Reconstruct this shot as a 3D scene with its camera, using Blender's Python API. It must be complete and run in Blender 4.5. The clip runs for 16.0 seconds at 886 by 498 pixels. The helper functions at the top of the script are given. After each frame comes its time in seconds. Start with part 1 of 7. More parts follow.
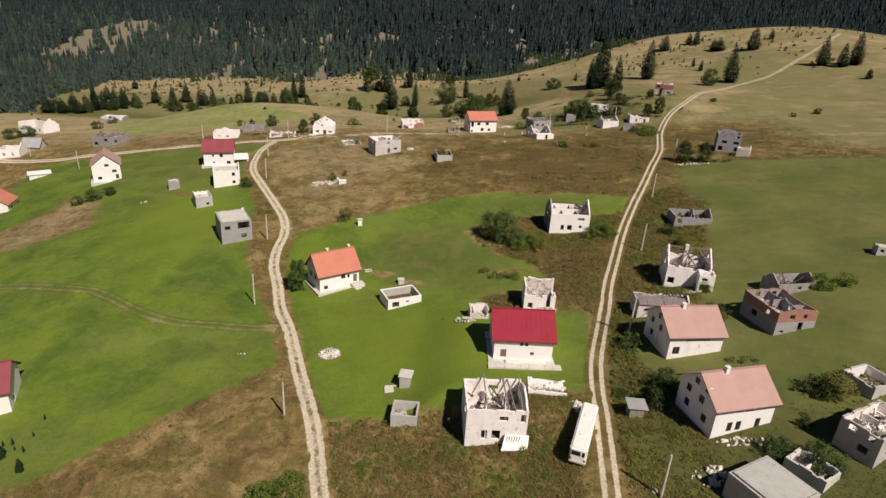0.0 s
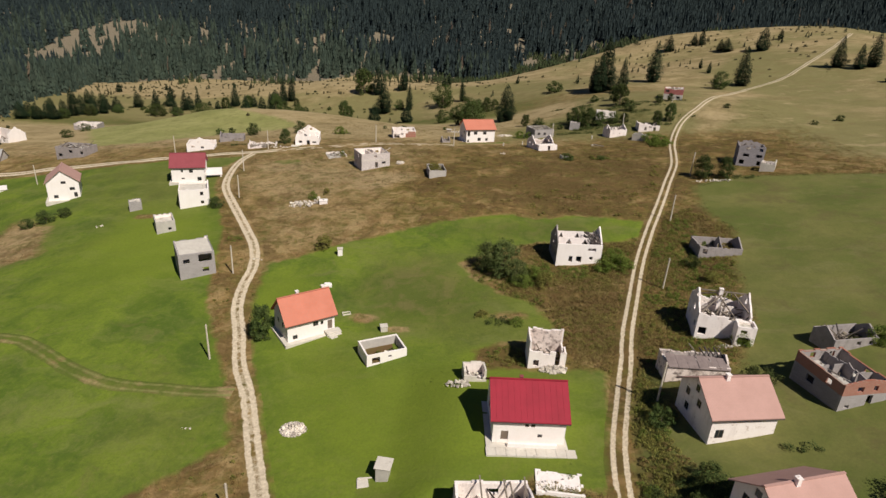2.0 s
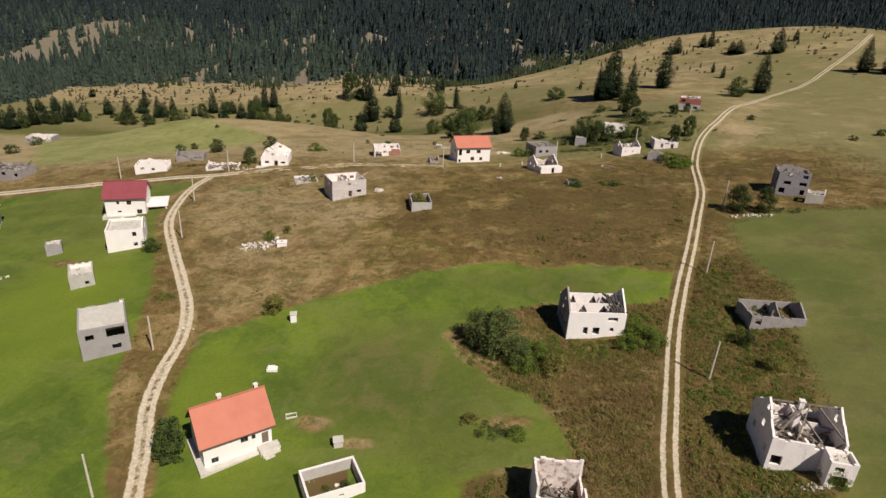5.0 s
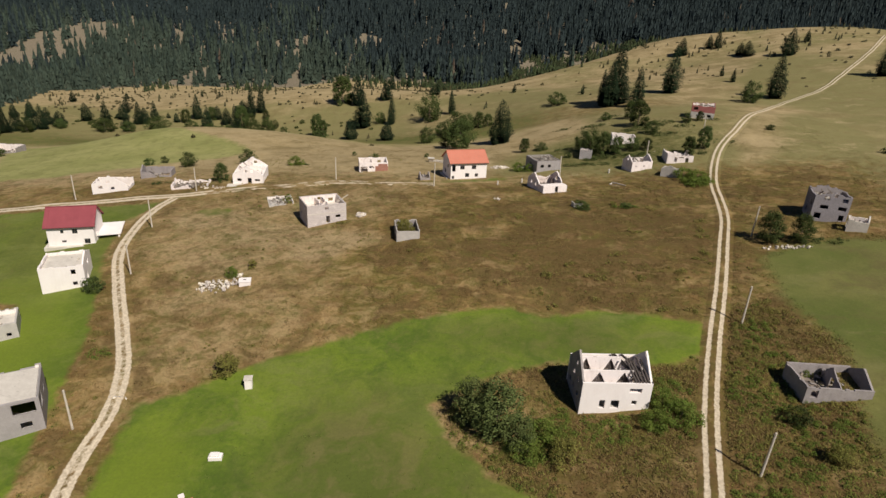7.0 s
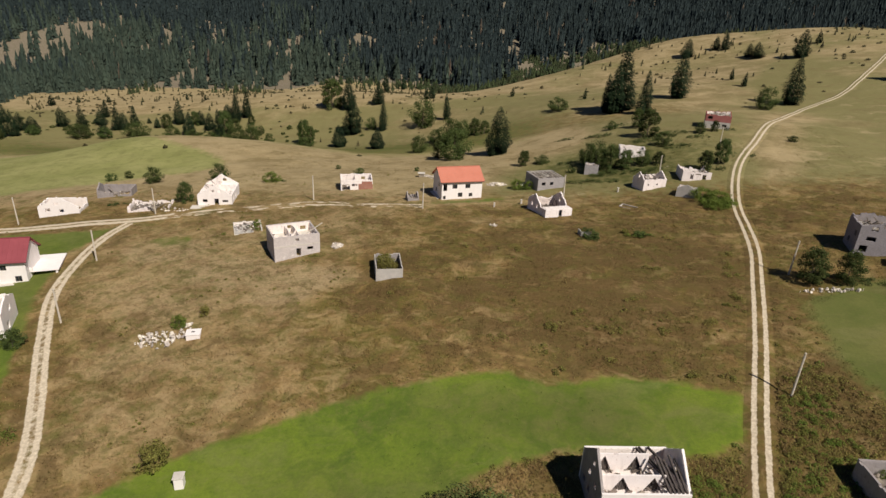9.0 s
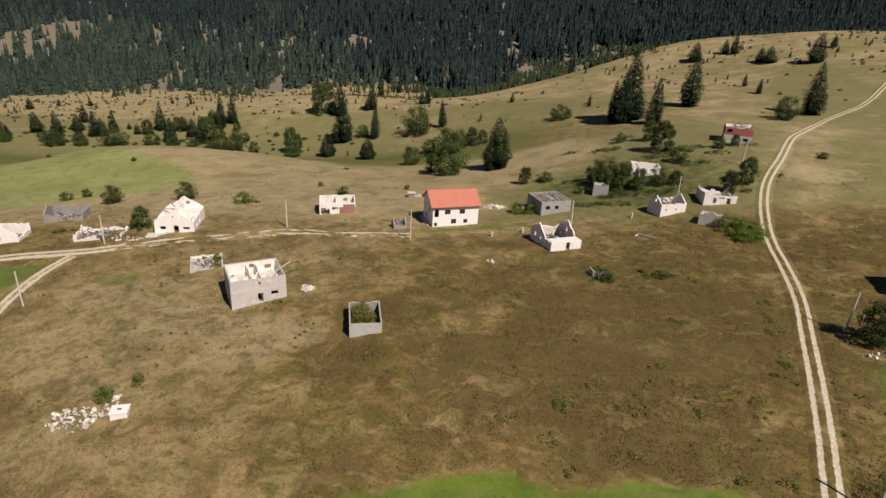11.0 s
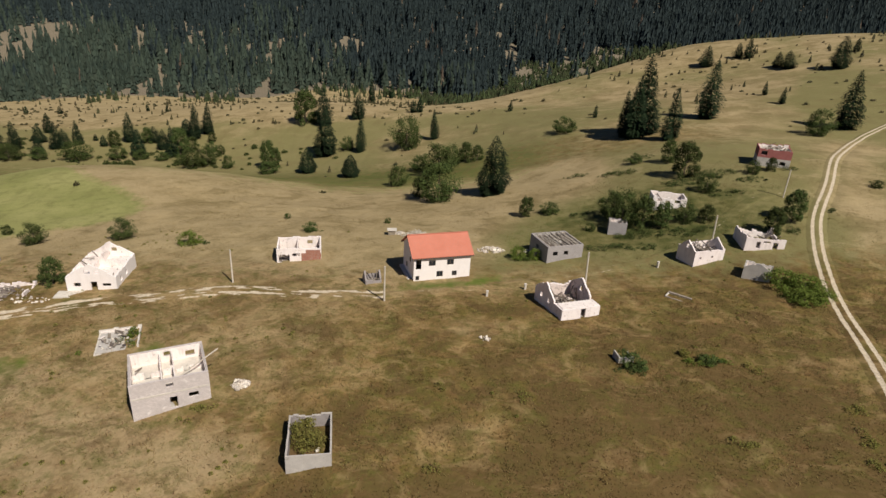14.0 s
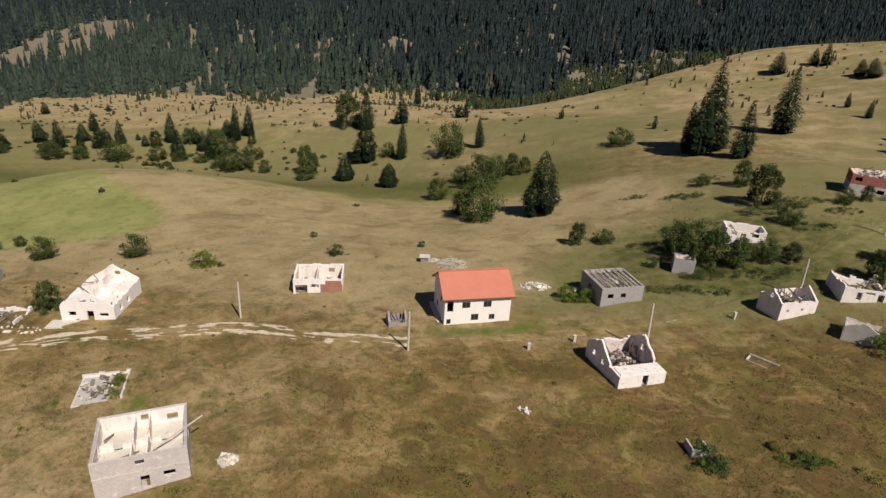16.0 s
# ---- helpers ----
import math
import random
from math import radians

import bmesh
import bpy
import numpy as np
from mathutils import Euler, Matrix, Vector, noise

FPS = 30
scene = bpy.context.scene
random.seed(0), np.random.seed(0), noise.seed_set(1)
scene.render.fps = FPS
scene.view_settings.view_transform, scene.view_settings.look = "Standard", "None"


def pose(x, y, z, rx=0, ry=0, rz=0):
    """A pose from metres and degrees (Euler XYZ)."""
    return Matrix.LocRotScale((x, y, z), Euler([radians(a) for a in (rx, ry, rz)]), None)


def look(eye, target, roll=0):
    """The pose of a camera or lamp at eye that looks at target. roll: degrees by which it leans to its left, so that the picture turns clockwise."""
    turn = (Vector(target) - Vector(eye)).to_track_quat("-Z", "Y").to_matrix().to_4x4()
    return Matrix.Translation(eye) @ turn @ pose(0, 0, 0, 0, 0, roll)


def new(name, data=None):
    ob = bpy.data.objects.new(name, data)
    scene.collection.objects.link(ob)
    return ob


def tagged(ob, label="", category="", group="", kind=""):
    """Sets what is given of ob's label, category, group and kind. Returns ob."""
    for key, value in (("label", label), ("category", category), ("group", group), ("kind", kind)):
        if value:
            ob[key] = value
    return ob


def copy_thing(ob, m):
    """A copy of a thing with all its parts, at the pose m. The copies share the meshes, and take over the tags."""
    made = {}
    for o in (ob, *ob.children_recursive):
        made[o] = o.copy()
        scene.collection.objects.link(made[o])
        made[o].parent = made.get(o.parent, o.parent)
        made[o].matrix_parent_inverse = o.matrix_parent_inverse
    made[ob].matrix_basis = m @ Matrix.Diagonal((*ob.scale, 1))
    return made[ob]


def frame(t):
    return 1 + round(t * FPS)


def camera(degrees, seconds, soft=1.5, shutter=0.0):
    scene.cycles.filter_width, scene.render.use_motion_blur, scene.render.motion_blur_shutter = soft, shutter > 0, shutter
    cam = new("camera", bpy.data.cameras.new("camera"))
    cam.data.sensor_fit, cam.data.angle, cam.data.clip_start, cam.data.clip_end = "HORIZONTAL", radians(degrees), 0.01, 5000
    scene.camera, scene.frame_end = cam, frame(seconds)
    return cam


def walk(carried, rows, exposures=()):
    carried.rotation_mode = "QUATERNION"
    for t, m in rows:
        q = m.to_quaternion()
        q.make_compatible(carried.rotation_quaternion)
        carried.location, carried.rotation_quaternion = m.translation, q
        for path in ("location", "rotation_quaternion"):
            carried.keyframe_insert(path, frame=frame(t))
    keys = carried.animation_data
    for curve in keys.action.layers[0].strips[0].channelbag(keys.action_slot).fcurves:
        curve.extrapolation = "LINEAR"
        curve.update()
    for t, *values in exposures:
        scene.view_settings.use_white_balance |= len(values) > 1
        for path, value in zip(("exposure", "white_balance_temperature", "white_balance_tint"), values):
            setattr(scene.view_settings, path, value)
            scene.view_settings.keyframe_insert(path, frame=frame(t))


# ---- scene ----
cam = camera(73.45, 16.0)
# seconds, eye x y z, yaw to the left, pitch, roll
PATH = [
    (0, 0.01, -0, 64, 3.24, -22.87, 3.37),
    (0.5, 0.03, 5.47, 63.95, 3.16, -22.88, 3.32),
    (1, -0.06, 11.1, 63.92, 3.13, -22.89, 3.35),
    (1.5, -0.09, 16.68, 64.04, 3.09, -22.94, 3.3),
    (2, -0.03, 22.37, 63.96, 3.05, -22.93, 3.3),
    (2.5, 0.07, 27.97, 63.99, 3.02, -22.93, 3.29),
    (3, 0.2, 33.75, 64.09, 2.94, -22.97, 3.31),
    (3.5, 0.31, 39.41, 64.03, 2.91, -22.97, 3.3),
    (4, 0.57, 45.24, 64.15, 2.89, -23.04, 3.24),
    (6.5, 1.32, 73.06, 63.9, 2.7, -22.95, 3.25),
    (7, 1.52, 78.73, 64, 2.66, -22.99, 3.17),
    (7.5, 1.7, 84.38, 64.04, 2.61, -23.02, 3.2),
    (8, 1.99, 89.85, 63.96, 2.57, -23, 3.21),
    (8.5, 2.18, 95.4, 64.04, 2.52, -23.02, 3.19),
    (9, 2.38, 100.82, 64.12, 2.48, -23.06, 3.19),
    (11.5, 2.98, 128.64, 64.12, 2.28, -23.01, 3.48),
    (12, 3.15, 133.96, 64.15, 2.23, -23.03, 3.49),
    (12.5, 3.38, 139.39, 64.12, 2.22, -23.02, 3.49),
    (13, 3.49, 144.6, 64.12, 2.17, -23.02, 3.5),
    (13.5, 3.67, 149.66, 64.17, 2.14, -23.01, 3.49),
    (14, 3.83, 155.11, 64.19, 2.1, -22.96, 3.43),
    (14.5, 4.1, 159.75, 64.26, 2.07, -22.97, 3.41),
    (15, 4.18, 164.66, 64.34, 1.96, -22.98, 3.41),
    (15.5, 4.24, 168.77, 64.34, 2.03, -22.99, 3.46),
    (15.6, 4.15, 169.75, 64.3, 2.32, -23.02, 3.49),
    (15.7, 4.07, 170.7, 64.28, 2.79, -23.06, 3.53),
    (15.8, 3.98, 171.65, 64.26, 3.55, -23.1, 3.58),
    (15.9, 3.9, 172.6, 64.23, 4.6, -23.15, 3.62),
    (16, 3.8, 173.46, 64.23, 6.67, -23.22, 3.68),
]


def aimed(x, y, z, yaw, pitch, roll):
    a, p = radians(yaw), radians(pitch)
    ahead = (-math.sin(a) * math.cos(p), math.cos(a) * math.cos(p), math.sin(p))
    return look((x, y, z), (x + ahead[0], y + ahead[1], z + ahead[2]), roll)


walk(cam, [(t, aimed(*row)) for t, *row in PATH])
# END CAMERA
# ---- light ----
world = bpy.data.worlds.new("world")
scene.world = world
world.use_nodes = True
wn, wl = world.node_tree.nodes, world.node_tree.links
sky = wn.new("ShaderNodeTexSky")
sky.sky_type, sky.sun_disc = "NISHITA", False
sky.sun_elevation, sky.sun_rotation = radians(48), radians(140)
blue = wn.new("ShaderNodeMix")
blue.data_type, blue.blend_type = "RGBA", "MULTIPLY"
blue.inputs[0].default_value, blue.inputs[7].default_value = 1.0, (0.84, 0.95, 1.17, 1)
wl.new(sky.outputs[0], blue.inputs[6])
wl.new(blue.outputs[2], wn["Background"].inputs[0])
sky.ozone_density, sky.dust_density = 6.5, 0.2
wn["Background"].inputs[1].default_value = 0.027
sun = new("sun", bpy.data.lights.new("sun", "SUN"))
sun.data.energy, sun.data.angle, sun.data.color = 4.8, radians(0.5), (1.0, 0.93, 0.82)
sun.matrix_world = look((0.64 * 60, -0.77 * 60, 200), (0.64 * 60 - 0.42, -0.77 * 60 + 0.505, 200 - 0.755))
scene.view_settings.exposure = 0.0

# ---- materials ----


def node_mat(name):
    m = bpy.data.materials.new(name)
    m.use_nodes = True
    n = m.node_tree.nodes
    return m, n, m.node_tree.links, n["Principled BSDF"]


def noise_node(n, l, vec, scale, detail=4.0, rough=0.6):
    t = n.new("ShaderNodeTexNoise")
    t.inputs["Scale"].default_value, t.inputs["Detail"].default_value, t.inputs["Roughness"].default_value = scale, detail, rough
    l.new(vec, t.inputs["Vector"])
    return t.outputs["Fac"]


def ramp_node(n, l, fac, lo, hi):
    r = n.new("ShaderNodeMapRange")
    r.inputs["From Min"].default_value, r.inputs["From Max"].default_value = lo, hi
    l.new(fac, r.inputs["Value"])
    return r.outputs["Result"]


def mix_node(n, l, fac, a, b):
    m = n.new("ShaderNodeMix")
    m.data_type = "RGBA"
    for sock, v in ((m.inputs[0], fac), (m.inputs[6], a), (m.inputs[7], b)):
        if isinstance(v, (tuple, float, int)):
            sock.default_value = (*v, 1) if isinstance(v, tuple) else v
        else:
            l.new(v, sock)
    return m.outputs[2]


def math_node(n, l, op, a, b):
    m = n.new("ShaderNodeMath")
    m.operation = op
    for sock, v in zip(m.inputs, (a, b)):
        if isinstance(v, (float, int)):
            sock.default_value = v
        else:
            l.new(v, sock)
    return m.outputs[0]


def bump_node(n, l, height, strength, distance, bsdf):
    b = n.new("ShaderNodeBump")
    b.inputs["Strength"].default_value, b.inputs["Distance"].default_value = strength, distance
    l.new(height, b.inputs["Height"])
    l.new(b.outputs[0], bsdf.inputs["Normal"])


def thin_leaf(n, l, col, p, share=0.5):
    """Light that comes through a blade or leaf."""
    t, mix = n.new("ShaderNodeBsdfTranslucent"), n.new("ShaderNodeMixShader")
    l.new(col, t.inputs[0])
    mix.inputs[0].default_value = share
    l.new(p.outputs[0], mix.inputs[1])
    l.new(t.outputs[0], mix.inputs[2])
    l.new(mix.outputs[0], n["Material Output"].inputs[0])


def surface(name, a, b, scale=0.6, rough=0.9, bump=0.4, metal=0.0, stain=None, amount=0.5, island=0.0, one=0.0, local=False, spec=0.3, runs=None, thin=0.0):
    """Two-tone surface with coarse and fine grain, optional stains, and variation from piece to piece."""
    m, n, l, p = node_mat(name)
    vec = n.new("ShaderNodeTexCoord").outputs["Object"] if local else n.new("ShaderNodeNewGeometry").outputs["Position"]
    coarse, fine = noise_node(n, l, vec, scale), noise_node(n, l, vec, scale * 9, 3.0)
    fac = ramp_node(n, l, math_node(n, l, "ADD", math_node(n, l, "MULTIPLY", coarse, 0.6), math_node(n, l, "MULTIPLY", fine, 0.4)), 0.36, 0.64)
    col = mix_node(n, l, fac, a, b)
    if stain:
        spots = ramp_node(n, l, noise_node(n, l, vec, scale * 1.7, 6.0, 0.7), 0.72 - 0.3 * amount, 0.78 - 0.2 * amount)
        col = mix_node(n, l, math_node(n, l, "MULTIPLY", spots, 0.85), col, stain)
    if runs:
        squash = n.new("ShaderNodeMapping")
        squash.inputs["Scale"].default_value = (1.2, 1.2, 0.25)
        l.new(vec, squash.inputs["Vector"])
        drip = ramp_node(n, l, noise_node(n, l, squash.outputs[0], 0.9, 6.0, 0.7), 0.50, 0.72)
        col = mix_node(n, l, math_node(n, l, "MULTIPLY", drip, 0.5), col, runs)
    for weight, sock in ((island, "Random Per Island"), (one, "Random")):
        if weight:
            src = n.new("ShaderNodeNewGeometry" if sock != "Random" else "ShaderNodeObjectInfo").outputs[sock]
            h = n.new("ShaderNodeHueSaturation")
            l.new(math_node(n, l, "ADD", 1 - weight, math_node(n, l, "MULTIPLY", src, 2 * weight)), h.inputs["Value"])
            l.new(math_node(n, l, "ADD", 0.5 - 0.05 * weight, math_node(n, l, "MULTIPLY", src, 0.1 * weight)), h.inputs["Hue"])
            l.new(col, h.inputs["Color"])
            col = h.outputs[0]
    l.new(col, p.inputs["Base Color"])
    p.inputs["Roughness"].default_value, p.inputs["Metallic"].default_value = rough, metal
    p.inputs["Specular IOR Level"].default_value = spec
    if bump:
        bump_node(n, l, fine, bump, 0.08, p)
    if thin:
        thin_leaf(n, l, col, p, thin)
    return m


def masonry(name, a, b, mortar, bw, bh, rough=0.95, stain=None, amount=0.3):
    """Blocks or bricks in courses, with mortar joints and stains."""
    m, n, l, p = node_mat(name)
    co = n.new("ShaderNodeTexCoord").outputs["Object"]
    sep, com = n.new("ShaderNodeSeparateXYZ"), n.new("ShaderNodeCombineXYZ")
    l.new(co, sep.inputs[0])
    l.new(math_node(n, l, "ADD", sep.outputs[0], sep.outputs[1]), com.inputs[0])
    l.new(sep.outputs[2], com.inputs[1])
    t = n.new("ShaderNodeTexBrick")
    t.inputs["Scale"].default_value, t.inputs["Brick Width"].default_value, t.inputs["Row Height"].default_value = 1.0, bw, bh
    t.inputs["Mortar Size"].default_value = 0.02
    for k, c in (("Color1", a), ("Color2", b), ("Mortar", mortar)):
        t.inputs[k].default_value = (*c, 1)
    l.new(com.outputs[0], t.inputs["Vector"])
    big = ramp_node(n, l, noise_node(n, l, co, 0.5, 5.0), 0.35, 0.7)
    col = mix_node(n, l, math_node(n, l, "MULTIPLY", big, 0.45), t.outputs["Color"], tuple(0.6 * v for v in a))
    if stain:
        col = mix_node(n, l, ramp_node(n, l, noise_node(n, l, co, 0.8, 6.0, 0.7), 0.72 - 0.3 * amount, 0.78 - 0.2 * amount), col, stain)
    l.new(col, p.inputs["Base Color"])
    p.inputs["Roughness"].default_value = rough
    p.inputs["Specular IOR Level"].default_value = 0.2
    bump_node(n, l, t.outputs["Fac"], -0.5, 0.02, p)
    return m


def roofing(name, a, b, pitch, rough, axis_tiles=True, weather=(0.3, 0.24, 0.2)):
    """Roof covering with ribs down the slope (and courses across, for tiles)."""
    m, n, l, p = node_mat(name)
    co = n.new("ShaderNodeTexCoord").outputs["Object"]
    w = n.new("ShaderNodeTexWave")
    w.inputs["Scale"].default_value, w.inputs["Distortion"].default_value = pitch, 0.0
    w.bands_direction = "X"
    l.new(co, w.inputs["Vector"])
    big, fine = noise_node(n, l, co, 0.35, 5.0), noise_node(n, l, co, 6.0, 2.0)
    col = mix_node(n, l, ramp_node(n, l, big, 0.3, 0.7), a, b)
    col = mix_node(n, l, math_node(n, l, "MULTIPLY", ramp_node(n, l, fine, 0.45, 0.8), 0.35), col, weather)
    height = w.outputs["Fac"]
    if axis_tiles:
        v = n.new("ShaderNodeTexWave")
        v.inputs["Scale"].default_value, v.bands_direction, v.wave_profile = 0.9, "Y", "SAW"
        l.new(co, v.inputs["Vector"])
        height = math_node(n, l, "ADD", height, v.outputs["Fac"])
    l.new(col, p.inputs["Base Color"])
    p.inputs["Roughness"].default_value = rough
    p.inputs["Specular IOR Level"].default_value = 0.2
    bump_node(n, l, height, 0.3 if axis_tiles else 0.04, 0.03, p)
    return m


WHITE = surface("white_plaster", (0.92, 0.86, 0.835), (0.87, 0.80, 0.77), 0.5, 0.85, 0.2, stain=(0.50, 0.43, 0.39), amount=0.06, runs=(0.78, 0.71, 0.67))
OLDWHITE = surface("weathered_white_plaster", (0.93, 0.855, 0.83), (0.86, 0.775, 0.745), 0.7, 0.95, 0.5, stain=(0.44, 0.33, 0.29), amount=0.45, runs=(0.58, 0.50, 0.47))
PINKISH = surface("pinkish_plaster", (0.88, 0.79, 0.765), (0.79, 0.69, 0.665), 0.6, 0.95, 0.4, stain=(0.36, 0.30, 0.27), amount=0.35, runs=(0.45, 0.37, 0.34))
INNER = surface("bare_inner_plaster", (0.90, 0.82, 0.775), (0.81, 0.72, 0.67), 0.8, 0.95, 0.5, stain=(0.26, 0.20, 0.17), amount=0.42, runs=(0.45, 0.37, 0.33))
SOOTY = surface("sooty_inner_plaster", (0.84, 0.74, 0.69), (0.62, 0.51, 0.46), 0.5, 0.95, 0.5, stain=(0.10, 0.07, 0.06), amount=0.75, runs=(0.30, 0.22, 0.19))
FADEDSHEET = surface("faded_roof_boards", (0.27, 0.215, 0.205), (0.19, 0.15, 0.145), 0.8, 0.9, 0.4, stain=(0.12, 0.09, 0.08), amount=0.4, runs=(0.14, 0.11, 0.105))
BLOCK = masonry("grey_concrete_block", (0.44, 0.40, 0.40), (0.38, 0.35, 0.34), (0.27, 0.25, 0.24), 0.4, 0.2, stain=(0.50, 0.46, 0.44), amount=0.25)
PALEBLOCK = masonry("pale_limewashed_block", (0.71, 0.635, 0.61), (0.60, 0.535, 0.515), (0.44, 0.39, 0.37), 0.4, 0.2, stain=(0.76, 0.70, 0.67), amount=0.5)
DARKBLOCK = masonry("dark_concrete_block", (0.36, 0.33, 0.35), (0.30, 0.275, 0.29), (0.18, 0.165, 0.17), 0.4, 0.2, stain=(0.36, 0.33, 0.33), amount=0.2)
GREYPLASTER = surface("grey_cement_plaster", (0.37, 0.33, 0.32), (0.27, 0.24, 0.235), 0.7, 0.95, 0.5, stain=(0.14, 0.12, 0.11), amount=0.45, runs=(0.20, 0.175, 0.165))
BRICK = masonry("red_brick", (0.42, 0.16, 0.11), (0.33, 0.12, 0.08), (0.38, 0.30, 0.25), 0.3, 0.15, stain=(0.50, 0.42, 0.37), amount=0.2)
CONCRETE = surface("concrete", (0.54, 0.50, 0.46), (0.42, 0.39, 0.36), 0.7, 0.95, 0.4, stain=(0.22, 0.20, 0.18), amount=0.4)
PALECONC = surface("pale_concrete", (0.68, 0.63, 0.56), (0.54, 0.49, 0.43), 0.6, 0.95, 0.4, stain=(0.30, 0.27, 0.23), amount=0.4)
STONE = surface("limestone_rubble", (0.62, 0.56, 0.49), (0.40, 0.35, 0.30), 1.2, 0.95, 0.6, island=0.35)
DARKRUBBLE = surface("burnt_rubble", (0.30, 0.25, 0.21), (0.16, 0.13, 0.11), 1.2, 0.95, 0.6, island=0.4)
WOOD = surface("grey_timber", (0.30, 0.25, 0.20), (0.18, 0.15, 0.12), 2.5, 0.9, 0.4, island=0.3)
DARKWOOD = surface("charred_timber", (0.12, 0.10, 0.09), (0.06, 0.05, 0.045), 2.5, 0.9, 0.4, island=0.3)
POLE = surface("weathered_pole", (0.66, 0.59, 0.50), (0.52, 0.46, 0.38), 1.5, 0.9, 0.3)
METALROOF = roofing("red_sheet_roof", (0.34, 0.024, 0.045), (0.27, 0.020, 0.036), 1.2, 0.68, False, (0.20, 0.03, 0.04))
ORANGETILE = roofing("orange_tile_roof", (0.59, 0.205, 0.138), (0.51, 0.170, 0.110), 1.6, 0.75)
PINKTILE = roofing("pale_pink_tile_roof", (0.50, 0.300, 0.262), (0.44, 0.262, 0.225), 1.6, 0.75, True, (0.34, 0.24, 0.20))
DULLRED = roofing("faded_red_sheet_roof", (0.30, 0.072, 0.086), (0.24, 0.055, 0.066), 1.2, 0.5, False, (0.20, 0.06, 0.06))
GREYROOF = roofing("grey_sheet_roof", (0.42, 0.41, 0.40), (0.32, 0.31, 0.31), 1.2, 0.6, False, (0.25, 0.2, 0.17))
BUSPAINT = surface("cream_bus_paint", (0.90, 0.87, 0.81), (0.85, 0.81, 0.74), 0.8, 0.45, 0.05, stain=(0.45, 0.36, 0.27), amount=0.1)
RUBBER = surface("black_rubber", (0.03, 0.03, 0.03), (0.05, 0.045, 0.04), 4, 0.8, 0.2)
FRAME = surface("painted_wood_frame", (0.22, 0.17, 0.13), (0.15, 0.11, 0.09), 3, 0.7, 0.1)
BARK = surface("bark", (0.13, 0.10, 0.075), (0.08, 0.06, 0.045), 3, 0.95, 0.6)
NEEDLES = surface("spruce_needles", (0.013, 0.025, 0.012), (0.026, 0.041, 0.017), 0.8, 0.85, 0.0, island=0.18, one=0.2, spec=0.1)
JUNIPER = surface("juniper_needles", (0.036, 0.044, 0.018), (0.090, 0.068, 0.030), 0.05, 0.85, 0.0, island=0.4)
YOUNGNEEDLES = surface("young_spruce_needles", (0.028, 0.041, 0.014), (0.050, 0.062, 0.022), 0.04, 0.85, 0.0, island=0.4)
# distance haze is put into the bluish colour of the far needles
FARNEEDLES = surface("hazy_forest_needles", (0.010, 0.019, 0.021), (0.027, 0.041, 0.039), 0.09, 0.85, 0.0, island=0.18)
EDGENEEDLES = surface("forest_edge_needles", (0.021, 0.035, 0.026), (0.054, 0.073, 0.050), 0.06, 0.85, 0.0, island=0.25)
DEADNEEDLES = surface("withered_needles", (0.125, 0.088, 0.060), (0.085, 0.070, 0.052), 0.08, 0.9, 0.0, island=0.3)
GREYLEAVES = surface("grey_green_leaves", (0.060, 0.080, 0.024), (0.115, 0.132, 0.042), 0.7, 0.8, 0.0, island=0.15, one=0.2, spec=0.12)
LEAVES = surface("broad_leaves", (0.036, 0.056, 0.015), (0.076, 0.092, 0.026), 0.7, 0.8, 0.0, island=0.15, one=0.3, spec=0.12)
WEEDS = surface("weed_leaves", (0.130, 0.190, 0.028), (0.205, 0.245, 0.050), 0.7, 0.8, 0.0, island=0.35, thin=0.45)
OLIVETUFT = surface("olive_tufts", (0.140, 0.135, 0.042), (0.205, 0.172, 0.062), 0.15, 0.9, 0.0, island=0.35, thin=0.45)
SCRUBGREEN = surface("olive_scrub", (0.185, 0.190, 0.042), (0.300, 0.260, 0.078), 0.12, 0.9, 0.0, island=0.4, thin=0.45)
SHRUB = surface("brown_scrub_leaves", (0.250, 0.200, 0.068), (0.265, 0.170, 0.078), 0.1, 0.85, 0.0, island=0.4, thin=0.45)
GLASS, gn, gl, gp = node_mat("dark_window_glass")
gp.inputs["Base Color"].default_value = (0.02, 0.024, 0.03, 1)
gp.inputs["Roughness"].default_value = 0.12


